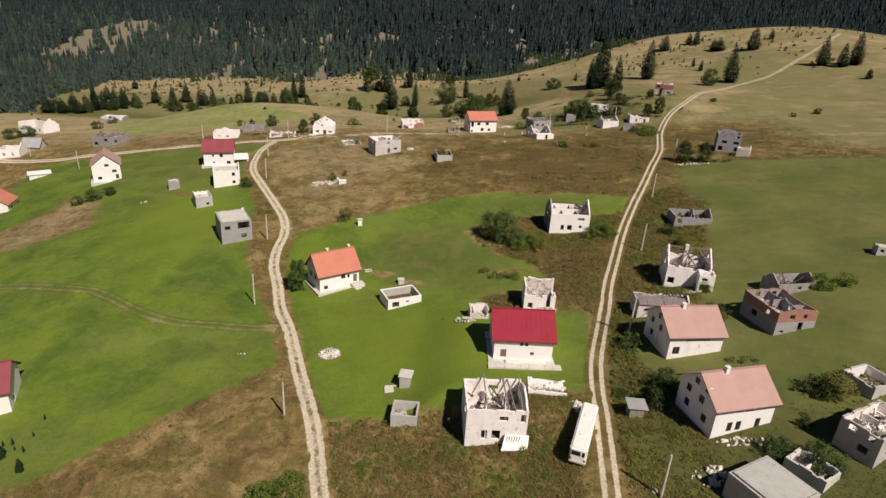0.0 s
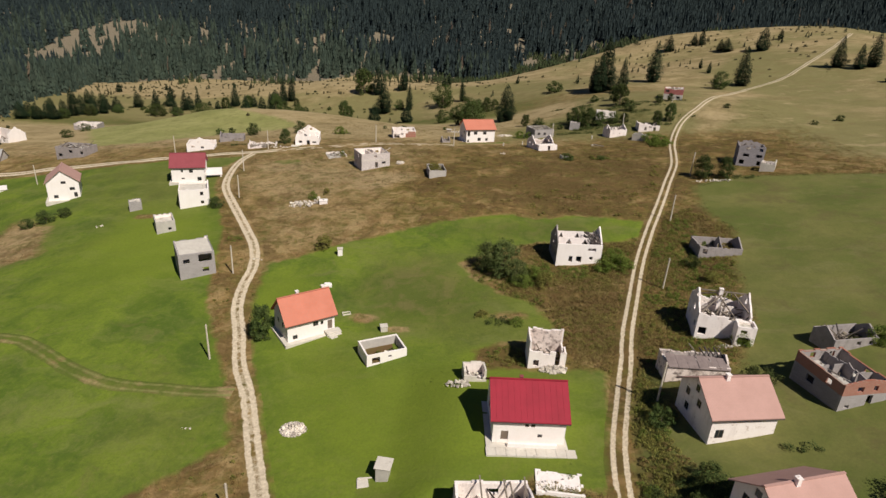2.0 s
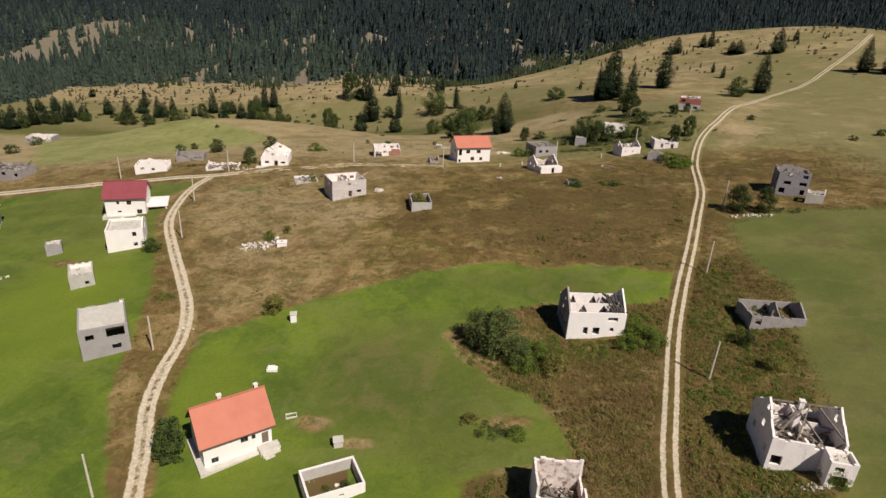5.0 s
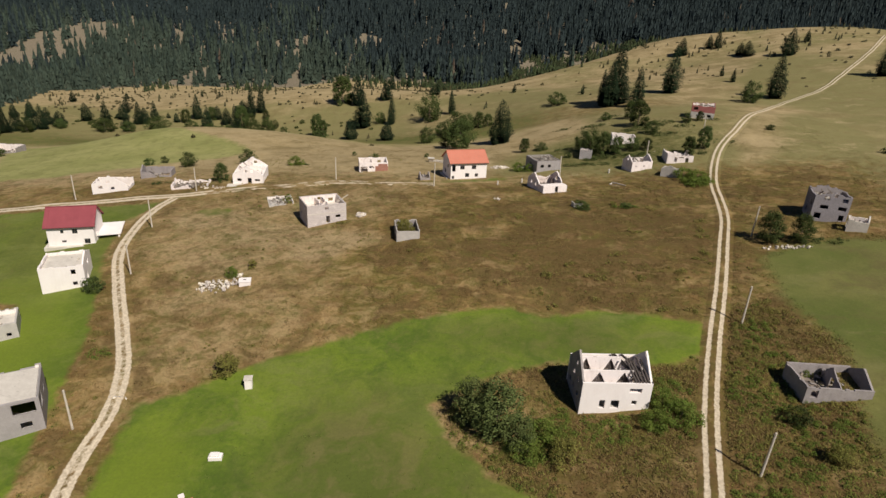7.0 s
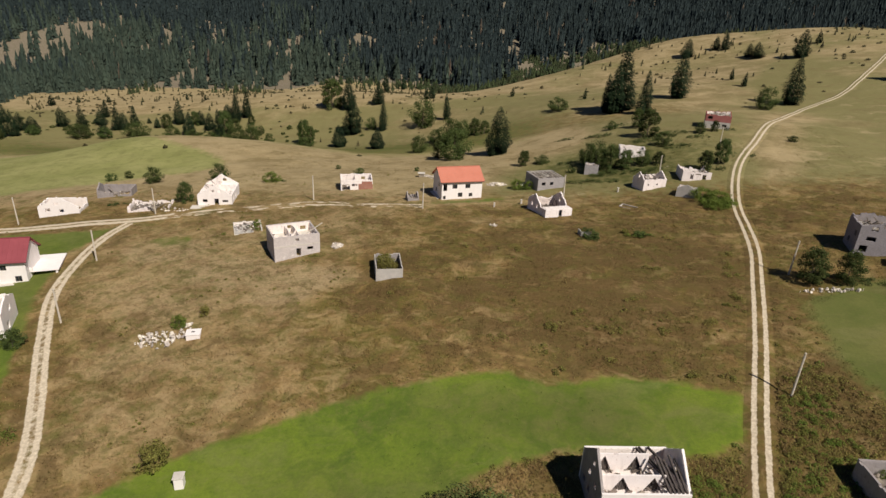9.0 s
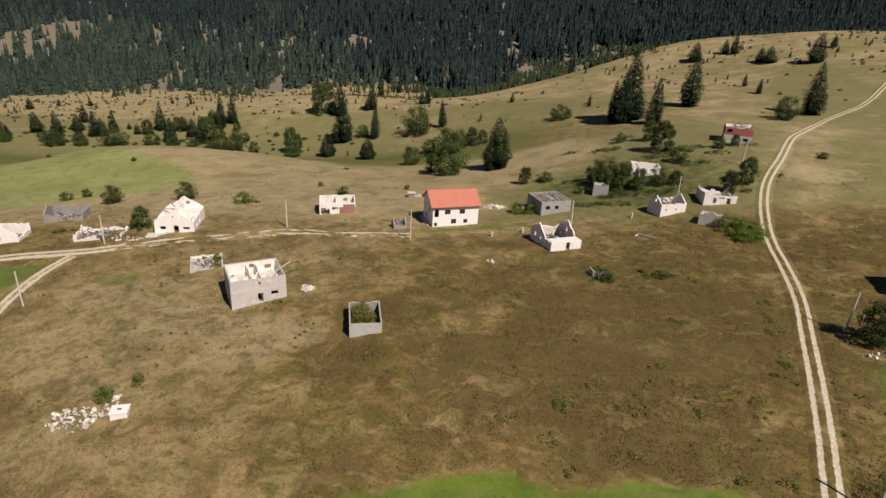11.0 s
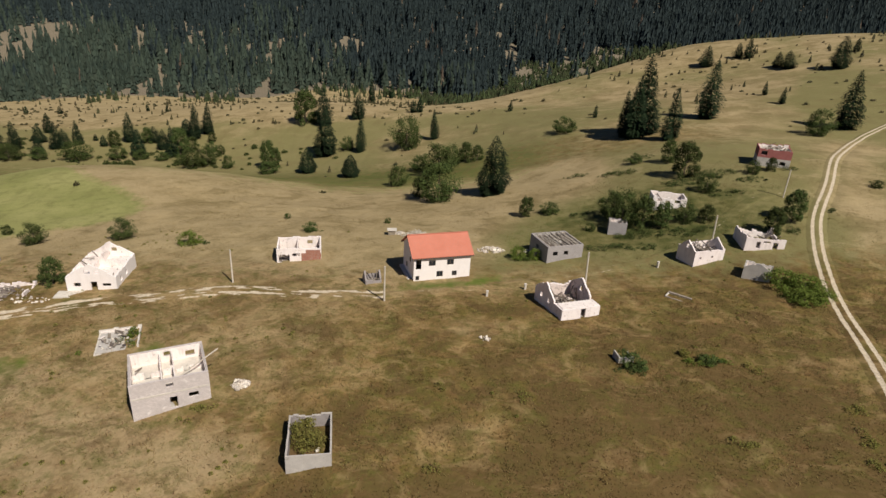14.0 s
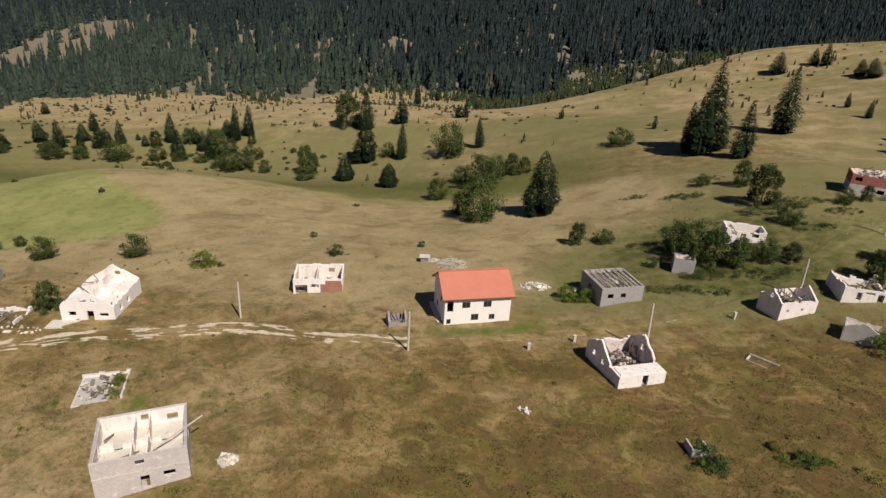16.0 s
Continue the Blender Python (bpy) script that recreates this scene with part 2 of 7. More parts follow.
def ground_material(name="meadow", blades=False):
    m, n, l, p = node_mat(name)
    pos = n.new("ShaderNodeNewGeometry").outputs["Position"]

    def attr(name):
        a = n.new("ShaderNodeAttribute")
        a.attribute_name = name
        return a

    cov = attr("cover")
    sep = n.new("ShaderNodeSeparateColor")
    l.new(cov.outputs["Color"], sep.inputs[0])
    huge, big, mid, fine = (noise_node(n, l, pos, s, d, 0.6) for s, d in ((0.012, 4), (0.05, 5), (0.35, 5), (2.2, 4)))
    tuft = noise_node(n, l, pos, 0.9, 5, 0.75)

    def edge(value, soft=0.16):
        v = math_node(n, l, "ADD", value, math_node(n, l, "MULTIPLY", math_node(n, l, "SUBTRACT", mid, 0.5), 0.85))
        return ramp_node(n, l, v, 0.5 - soft, 0.5 + soft)

    # dry brown grass: straw, olive and dark russet weeds in patches
    warp = n.new("ShaderNodeVectorMath")
    warp.operation = "ADD"
    l.new(pos, warp.inputs[0])
    turb = n.new("ShaderNodeTexNoise")
    turb.inputs["Scale"].default_value, turb.inputs["Detail"].default_value = 0.12, 3
    l.new(pos, turb.inputs["Vector"])
    grow = n.new("ShaderNodeVectorMath")
    grow.operation, grow.inputs[3].default_value = "SCALE", 14.0
    l.new(turb.outputs["Color"], grow.inputs[0])
    l.new(grow.outputs[0], warp.inputs[1])
    patch = [noise_node(n, l, warp.outputs[0], s, d, 0.65) for s, d in ((0.075, 6), (0.11, 6), (0.16, 5))]
    dryness = attr("dryness").outputs["Fac"]
    streak_map = n.new("ShaderNodeMapping")
    streak_map.inputs["Rotation"].default_value, streak_map.inputs["Scale"].default_value = (0, 0, 0.45), (0.35, 1.3, 1.0)
    l.new(warp.outputs[0], streak_map.inputs["Vector"])
    streak = noise_node(n, l, streak_map.outputs[0], 0.12, 6, 0.7)
    dry = mix_node(n, l, ramp_node(n, l, patch[0], 0.40, 0.58), (0.168, 0.105, 0.042), (0.297, 0.203, 0.090))
    olive = math_node(n, l, "ADD", patch[1], math_node(n, l, "MULTIPLY", math_node(n, l, "SUBTRACT", 0.5, dryness), 0.25))
    dry = mix_node(n, l, math_node(n, l, "MULTIPLY", ramp_node(n, l, olive, 0.48, 0.60), 0.75), dry, (0.118, 0.105, 0.023))
    russet = math_node(n, l, "ADD", patch[2], math_node(n, l, "MULTIPLY", math_node(n, l, "SUBTRACT", 0.5, dryness), 0.35))
    dry = mix_node(n, l, math_node(n, l, "MULTIPLY", ramp_node(n, l, russet, 0.53, 0.64), 0.8), dry, (0.097, 0.061, 0.027))
    pale_streak = math_node(n, l, "ADD", streak, math_node(n, l, "MULTIPLY", math_node(n, l, "SUBTRACT", dryness, 0.5), 0.26))
    dry = mix_node(n, l, math_node(n, l, "MULTIPLY", ramp_node(n, l, pale_streak, 0.51, 0.66), 0.62), dry, (0.445, 0.330, 0.185))
    dry = mix_node(n, l, math_node(n, l, "MULTIPLY", ramp_node(n, l, tuft, 0.50, 0.75), 0.28), dry, (0.336, 0.241, 0.113))
    dry = mix_node(n, l, math_node(n, l, "MULTIPLY", ramp_node(n, l, fine, 0.55, 0.75), 0.25), dry, (0.078, 0.054, 0.021))
    bleach = ramp_node(n, l, dryness, 0.55, 1.0)
    dry = mix_node(n, l, math_node(n, l, "MULTIPLY", bleach, 0.32), dry, (0.440, 0.325, 0.180))
    clump = noise_node(n, l, pos, 0.5, 3, 0.6)
    dry = mix_node(n, l, math_node(n, l, "MULTIPLY", ramp_node(n, l, clump, 0.52, 0.66), 0.38), dry, (0.125, 0.120, 0.035))
    dry = mix_node(n, l, math_node(n, l, "MULTIPLY", ramp_node(n, l, clump, 0.46, 0.34), 0.35), dry, (0.168, 0.092, 0.047))
    mottle, sward = noise_node(n, l, pos, 0.28, 8, 0.78), noise_node(n, l, pos, 1.5, 6, 0.8)
    dry = mix_node(n, l, math_node(n, l, "MULTIPLY", ramp_node(n, l, mottle, 0.48, 0.60), 0.72), dry, (0.118, 0.118, 0.030))
    dry = mix_node(n, l, math_node(n, l, "MULTIPLY", ramp_node(n, l, mottle, 0.47, 0.38), 0.45), dry, (0.205, 0.128, 0.062))
    dry = mix_node(n, l, math_node(n, l, "MULTIPLY", ramp_node(n, l, sward, 0.50, 0.66), 0.22), dry, (0.345, 0.255, 0.120))
    dry = mix_node(n, l, math_node(n, l, "MULTIPLY", ramp_node(n, l, sward, 0.48, 0.36), 0.25), dry, (0.072, 0.056, 0.022))
    drift = noise_node(n, l, warp.outputs[0], 0.17, 5, 0.6)
    strawy = math_node(n, l, "ADD", drift, math_node(n, l, "MULTIPLY", math_node(n, l, "SUBTRACT", dryness, 0.55), 0.13))
    dry = mix_node(n, l, math_node(n, l, "MULTIPLY", ramp_node(n, l, strawy, 0.52, 0.66), 0.5), dry, (0.440, 0.325, 0.180))
    wisp = noise_node(n, l, streak_map.outputs[0], 0.55, 5, 0.65)
    dry = mix_node(n, l, math_node(n, l, "MULTIPLY", ramp_node(n, l, wisp, 0.52, 0.66), 0.40), dry, (0.420, 0.310, 0.165))
    dry = mix_node(n, l, math_node(n, l, "MULTIPLY", math_node(n, l, "MULTIPLY", ramp_node(n, l, wisp, 0.44, 0.56), ramp_node(n, l, dryness, 0.35, 0.05)), 0.3), dry, (0.120, 0.066, 0.034))
    dry = mix_node(n, l, math_node(n, l, "MULTIPLY", ramp_node(n, l, wisp, 0.47, 0.36), 0.40), dry, (0.112, 0.088, 0.032))
    dry = mix_node(n, l, math_node(n, l, "MULTIPLY", ramp_node(n, l, strawy, 0.48, 0.37), 0.62), dry, (0.122, 0.082, 0.036))
    tone = n.new("ShaderNodeMix")
    tone.data_type, tone.blend_type = "RGBA", "MULTIPLY"
    tone.inputs[7].default_value = (1.02, 0.97, 0.84, 1)
    l.new(ramp_node(n, l, dryness, 0.95, 0.45), tone.inputs[0])
    l.new(dry, tone.inputs[6])
    dry = tone.outputs[2]
    # mown green meadow
    lush = mix_node(n, l, ramp_node(n, l, patch[0], 0.38, 0.60), (0.084, 0.134, 0.016), (0.164, 0.220, 0.024))
    lush = mix_node(n, l, math_node(n, l, "MULTIPLY", ramp_node(n, l, patch[2], 0.50, 0.70), 0.55), lush, (0.075, 0.118, 0.020))
    lush = mix_node(n, l, math_node(n, l, "MULTIPLY", ramp_node(n, l, huge, 0.48, 0.61), 0.65), lush, (0.132, 0.138, 0.036))
    lush = mix_node(n, l, math_node(n, l, "MULTIPLY", ramp_node(n, l, tuft, 0.52, 0.72), 0.5), lush, (0.200, 0.210, 0.052))
    lush = mix_node(n, l, math_node(n, l, "MULTIPLY", ramp_node(n, l, tuft, 0.46, 0.30), 0.45), lush, (0.062, 0.098, 0.016))
    lush = mix_node(n, l, math_node(n, l, "MULTIPLY", ramp_node(n, l, patch[1], 0.60, 0.74), 0.5), lush, (0.185, 0.150, 0.062))
    lush = mix_node(n, l, math_node(n, l, "MULTIPLY", ramp_node(n, l, streak, 0.50, 0.66), 0.6), lush, (0.185, 0.205, 0.055))
    lush = mix_node(n, l, math_node(n, l, "MULTIPLY", ramp_node(n, l, dryness, 0.52, 0.9), 0.85), lush, mix_node(n, l, ramp_node(n, l, drift, 0.44, 0.62), (0.092, 0.118, 0.022), (0.158, 0.142, 0.050)))
    lush = mix_node(n, l, math_node(n, l, "MULTIPLY", ramp_node(n, l, dryness, 0.48, 0.2), 0.8), lush, (0.168, 0.222, 0.022))
    # grazed pasture: olive on damp land, pale yellow-green on dry land
    damp = mix_node(n, l, ramp_node(n, l, big, 0.38, 0.62), (0.110, 0.132, 0.031), (0.176, 0.172, 0.053))
    damp = mix_node(n, l, math_node(n, l, "MULTIPLY", ramp_node(n, l, patch[1], 0.52, 0.66), 0.6), damp, (0.135, 0.110, 0.046))
    damp = mix_node(n, l, math_node(n, l, "MULTIPLY", ramp_node(n, l, streak, 0.52, 0.66), 0.6), damp, (0.190, 0.180, 0.068))
    dank = mix_node(n, l, ramp_node(n, l, patch[0], 0.40, 0.60), (0.069, 0.080, 0.021), (0.127, 0.116, 0.038))
    damp = mix_node(n, l, ramp_node(n, l, dryness, 0.0, 0.28), dank, damp)
    fair = mix_node(n, l, ramp_node(n, l, big, 0.38, 0.62), (0.262, 0.265, 0.090), (0.330, 0.318, 0.122))
    fair = mix_node(n, l, math_node(n, l, "MULTIPLY", ramp_node(n, l, patch[2], 0.52, 0.66), 0.5), fair, (0.190, 0.180, 0.065))
    pale = mix_node(n, l, ramp_node(n, l, dryness, 0.45, 0.75), damp, fair)
    pale = mix_node(n, l, math_node(n, l, "MULTIPLY", ramp_node(n, l, mid, 0.5, 0.72), 0.4), pale, (0.105, 0.108, 0.034))
    # golden hill grass, greener in the hollows
    gold = mix_node(n, l, ramp_node(n, l, patch[0], 0.40, 0.60), (0.268, 0.203, 0.098), (0.420, 0.322, 0.172))
    green_part = math_node(n, l, "ADD", huge, math_node(n, l, "MULTIPLY", math_node(n, l, "SUBTRACT", 0.55, dryness), 0.5))
    gold = mix_node(n, l, math_node(n, l, "MULTIPLY", ramp_node(n, l, green_part, 0.46, 0.62), 0.85), gold, (0.205, 0.188, 0.074))
    gold = mix_node(n, l, math_node(n, l, "MULTIPLY", ramp_node(n, l, patch[1], 0.50, 0.64), 0.5), gold, (0.195, 0.150, 0.066))
    gold = mix_node(n, l, math_node(n, l, "MULTIPLY", ramp_node(n, l, pale_streak, 0.52, 0.66), 0.6), gold, (0.43, 0.335, 0.185))
    # pale gravel of the wheel tracks; forest floor of dry needles, pale stones and olive undergrowth
    gravel = mix_node(n, l, ramp_node(n, l, fine, 0.3, 0.7), (0.76, 0.645, 0.485), (0.58, 0.475, 0.345))
    floor_tone = mix_node(n, l, ramp_node(n, l, fine, 0.3, 0.7), (0.30, 0.24, 0.185), (0.18, 0.145, 0.108))
    floor_tone = mix_node(n, l, math_node(n, l, "MULTIPLY", ramp_node(n, l, tuft, 0.46, 0.62), 0.75), floor_tone, (0.125, 0.125, 0.060))
    col = mix_node(n, l, edge(sep.outputs[1]), dry, gold)
    col = mix_node(n, l, edge(cov.outputs["Alpha"]), col, pale)
    col = mix_node(n, l, edge(sep.outputs[0]), col, lush)
    woods = math_node(n, l, "ADD", attr("woodland").outputs["Fac"], math_node(n, l, "MULTIPLY", math_node(n, l, "SUBTRACT", tuft, 0.5), 1.0))
    col = mix_node(n, l, ramp_node(n, l, woods, 0.40, 0.62), col, floor_tone)
    rut = math_node(n, l, "ADD", sep.outputs[2], math_node(n, l, "MULTIPLY", math_node(n, l, "SUBTRACT", tuft, 0.5), 1.0))
    col = mix_node(n, l, ramp_node(n, l, rut, 0.40, 0.62), col, gravel)
    col = mix_node(n, l, math_node(n, l, "MULTIPLY", ramp_node(n, l, fine, 0.3, 0.75), 0.25), col, (0.05, 0.045, 0.02))
    l.new(col, p.inputs["Base Color"])
    p.inputs["Roughness"].default_value = 0.95
    p.inputs["Specular IOR Level"].default_value = 0.15
    h = math_node(n, l, "ADD", tuft, math_node(n, l, "MULTIPLY", fine, 0.4))
    bump_node(n, l, h, 0.5, 0.16, p)
    if blades:
        thin_leaf(n, l, col, p)
    return m


MEADOW = ground_material()
GRASS = ground_material("grass_blades", True)

# ---- land ----
BASE = (32.4, 0.017, -0.1091)
# hills and hollows: x, y, radius, height
NEAR_HILLS = (
    (0, 60, 60, 2.64), (60, 60, 60, 6.99), (-60, 60, 60, 0.79),
    (-110, 130, 55, 11.58), (-60, 140, 45, -0.19), (0, 140, 45, -2.11),
    (60, 140, 45, -2.82), (120, 200, 60, 4.96), (60, 220, 45, -0.41),
    (0, 220, 45, 6.01), (-60, 230, 45, 1.26), (-120, 240, 50, 7.64),
    (-200, 260, 70, 6.18), (-40, 300, 45, 5.42), (30, 320, 40, -0.47),
    (85, 340, 45, 13.14), (150, 320, 70, -1.22), (-110, 330, 40, 1.88),
    (-150, 372, 36, 14.08), (-90, 372, 30, 7.22), (0, 390, 45, 0.18),
)
FAR_HILLS = (
    (60, 440, 50, 8.1), (-60, 430, 55, -3.25), (-150, 450, 70, -13.31),
    (140, 480, 70, 7.63), (20, 540, 70, 11.09), (-120, 560, 80, 16.98),
    (-250, 640, 110, 5.22), (-330, 420, 110, -7.05), (220, 580, 110, 23.16),
    (130, 630, 50, 15.84), (60, 610, 45, 12.25), (170, 700, 60, 27.17),
    (40, 720, 55, 8.55), (-450, 680, 150, 2.55), (330, 400, 150, 39.21),
    (-60, 700, 90, 7.78), (250, 150, 120, 2.3), (-220, 100, 120, -43.21),
    (0, -60, 120, -42.86), (420, 720, 160, 66.14), (276, 648, 75, 18.6), (119, 657, 100, -4.0),
)


# levelled plots: middle x, y, half sizes and rise
PLOTS = ((10.5, 95.5, 8.5, 7.5, 0.8),)


def ground_z(x, y):
    x, y = np.asarray(x, float), np.asarray(y, float)
    z = bare_z(x, y)
    for a, b, u, v, up in PLOTS:
        away = np.maximum(np.abs(x - a) - u, np.abs(y - b) - v)
        share = np.clip(1 - away / 13.0, 0, 1)
        z = z + (bare_z(a, b) + up - z) * share * share * (3 - 2 * share)
    return z


def bare_z(x, y):
    x, y = np.asarray(x, float), np.asarray(y, float)
    z = BASE[0] + BASE[1] * np.clip(x, -900, 900) + BASE[2] * np.clip(y, -300, 1500)
    rise = np.clip((y - 740 - 0.05 * x) / 40, -20, 40)
    z = z + 0.36 * 40 * np.log1p(np.exp(rise))
    for a, b, s, h in NEAR_HILLS + FAR_HILLS:
        z = z + h * np.exp(-((x - a) ** 2 + (y - b) ** 2) / (2 * s * s))
    return z


def gz(x, y):
    return float(ground_z(x, y))


def lattice(x, y, size, seed):
    """Smooth value noise in 0..1 on a lattice of that cell size."""
    u, v = np.asarray(x, float) / size, np.asarray(y, float) / size
    i, j = np.floor(u).astype(np.int64), np.floor(v).astype(np.int64)
    f, g = u - i, v - j
    f, g = f * f * (3 - 2 * f), g * g * (3 - 2 * g)

    def h(a, b):
        k = (a * 374761393 + b * 668265263 + seed * 974711) & 0x7FFFFFFF
        k = ((k ^ (k >> 13)) * 1274126177) & 0x7FFFFFFF
        return ((k ^ (k >> 16)) & 0xFFFF) / 65535.0

    return (h(i, j) * (1 - f) + h(i + 1, j) * f) * (1 - g) + (h(i, j + 1) * (1 - f) + h(i + 1, j + 1) * f) * g


def inside(x, y, poly, soft):
    """0..1: how far inside a polygon of the plan, 0.5 on its edge."""
    x, y = np.asarray(x, float), np.asarray(y, float)
    near = np.full(x.shape, 1e9)
    odd = np.zeros(x.shape, bool)
    for (ax, ay), (bx, by) in zip(poly, poly[1:] + poly[:1]):
        dx, dy = bx - ax, by - ay
        t = np.clip(((x - ax) * dx + (y - ay) * dy) / (dx * dx + dy * dy + 1e-9), 0, 1)
        near = np.minimum(near, np.hypot(x - ax - t * dx, y - ay - t * dy))
        cross = (ay > y) != (by > y)
        odd ^= cross & (x < (bx - ax) * (y - ay) / (by - ay + 1e-12) + ax)
    return np.clip(0.5 + np.where(odd, near, -near) / (2 * soft), 0, 1)


def smooth_line(points, step=1.5):
    """Points along a Catmull-Rom curve."""
    p = [Vector((*q, 0)) for q in points]
    p = [2 * p[0] - p[1]] + p + [2 * p[-1] - p[-2]]
    out = []
    for a, b, c, d in zip(p, p[1:], p[2:], p[3:]):
        n = max(2, int((c - b).length / step))
        for k in range(n):
            t = k / n
            q = 0.5 * ((2 * b) + (c - a) * t + (2 * a - 5 * b + 4 * c - d) * t * t + (3 * b - a - 3 * c + d) * t ** 3)
            out.append((q.x, q.y))
    return out + [(p[-2].x, p[-2].y)]


# ---- plan of the land ----
ROAD_WEST = [(-4, 20), (-12, 45), (-19, 63), (-24, 77), (-31, 92), (-37, 105), (-42, 114), (-46, 124), (-50, 133), (-52.5, 143), (-53.5, 152), (-57, 162), (-64, 174), (-74, 190), (-83, 206), (-87.2, 222), (-88.4, 234), (-87.4, 243)]
ROAD_VILLAGE = [(-330, 262), (-260, 250), (-190, 238), (-167, 239), (-141, 238), (-119, 240), (-100, 243), (-86, 246), (-76, 250), (-67, 254), (-56, 256), (-42, 259), (-26, 258), (-11, 259)]
ROAD_EAST = [(18, 30), (20, 50), (21, 63), (22, 76), (23.5, 92), (26, 103), (28.5, 113), (31, 124), (35, 138), (40, 155), (46, 172), (53, 190), (60, 209), (67, 228), (71.5, 245), (77, 266), (88, 294), (103, 319), (120, 348), (140, 375), (160, 396), (182, 414), (214, 452), (255, 505), (294, 560)]
TRACK_HERO = [(-11, 259), (2, 262), (14, 267), (22, 270.5), (37, 276), (52, 284), (63, 294), (73, 304), (80, 310), (92, 315)]
TRACK_FIELD = [(-130, 124), (-94, 120), (-85, 117), (-74, 111), (-63, 107), (-52, 106), (-40, 106)]

FIELD_MAIN = [(-23, 79), (-28, 88), (-36, 106), (-42, 120), (-47, 134), (-49.5, 147), (-50, 154), (-43, 158), (-36, 164), (-25, 171), (-11, 178), (2, 182), (10, 183), (17, 180), (27, 182), (37, 181), (46, 178), (43, 169), (37, 166), (19, 167), (8, 164), (-3, 156), (1, 149), (6, 143), (13, 138), (17, 131), (18, 125), (11, 123), (2, 120), (2, 114), (11, 113), (25, 112), (23, 95), (20.5, 84), (11, 86), (0, 80), (-12, 79)]
FIELD_WEST = [(-36, 94), (-54, 77), (-66, 65), (-90, 56), (-140, 60), (-180, 120), (-168, 160), (-185, 232), (-141, 233), (-111, 236), (-95, 238), (-92, 222), (-86, 204), (-77, 187), (-69, 170), (-65, 157), (-62, 147), (-57, 133), (-49, 120), (-42, 108)]
PATCH_WEST = [(-170, 150), (-149, 165), (-142, 174), (-142, 187), (-127, 180), (-114, 158), (-125, 150), (-140, 142), (-170, 132)]
FIELD_EAST = [(66, 204), (82, 213), (98, 211), (140, 207), (200, 200), (200, 60), (70, 58), (64, 70), (56, 76), (40, 79), (30, 84), (29, 96), (38, 104), (47, 112), (55, 128), (60, 152), (66, 170), (63, 186)]
FIELD_MOUND = [(-235, 366), (-188, 368), (-150, 366), (-128, 348), (-113, 340), (-100, 329), (-93, 319), (-96, 309), (-104, 301), (-121, 290), (-150, 276), (-176, 276), (-212, 328)]
LAWN_HERO = [(-10, 259.5), (8, 264), (14, 268.5), (12, 274), (7, 271), (4, 269), (-8, 266)]
HERO_GREEN = [(10, 274), (36, 279), (60, 270), (84, 290), (88, 318), (62, 335), (30, 326), (12, 300)]
NORTH_CORNER = [(-95, 238), (-88, 240), (-92, 226), (-100, 232)]
DARK_WEEDS = [(-26, 196), (-20, 186), (-8, 188), (10, 186), (50, 182), (62, 214), (72, 250), (60, 262), (30, 256), (10, 246), (-14, 222)]
HOUSE_WEEDS = [(24.4, 58), (33, 60), (37.5, 70), (36, 80), (34, 87), (31, 92), (33, 104), (30, 113), (27.5, 106), (25.5, 90), (24, 74)]
RUIN_WEEDS = [(54, 74), (60, 70), (70, 72), (72, 86), (62, 88), (56, 84)]
HOUSE_SCRUB = [(24, 50), (72, 50), (74, 84), (58, 79), (42, 82), (34, 88), (33, 100), (40, 107), (30, 114), (27, 104), (25, 92)]
SCRUB_EAST = [(12, 138), (20, 168), (48, 180), (62, 186), (66, 170), (60, 150), (54, 126), (46, 112), (30, 110), (18, 124)]
STRAW_WEST = [(-86, 200), (-58, 165), (-30, 172), (-12, 185), (-16, 210), (-20, 240), (-10, 256), (-60, 252), (-86, 240)]


def forest_depth(x, y):
    """How far inside the forest a place of the plan lies, in metres."""
    x, y = np.asarray(x, float), np.asarray(y, float)
    edge = np.interp(x, (-500, -395, -364, -313, -274, -201, -158, -75, -40, 0, 40, 80, 120, 160, 220, 400, 900), (600, 640, 680, 705, 706, 708, 755, 760, 700, 660, 655, 628, 645, 705, 720, 740, 800))
    flank = np.interp(y, (250, 330, 383, 432, 459, 497, 539, 587, 640, 690), (-300, -300, -306, -333, -347, -361, -376, -392, -402, -398))
    wobble = 22 * (lattice(x, y, 45, 21) - 0.5)
    return np.maximum(y - edge, np.where(y < 700, flank - x, -1e3)) + wobble


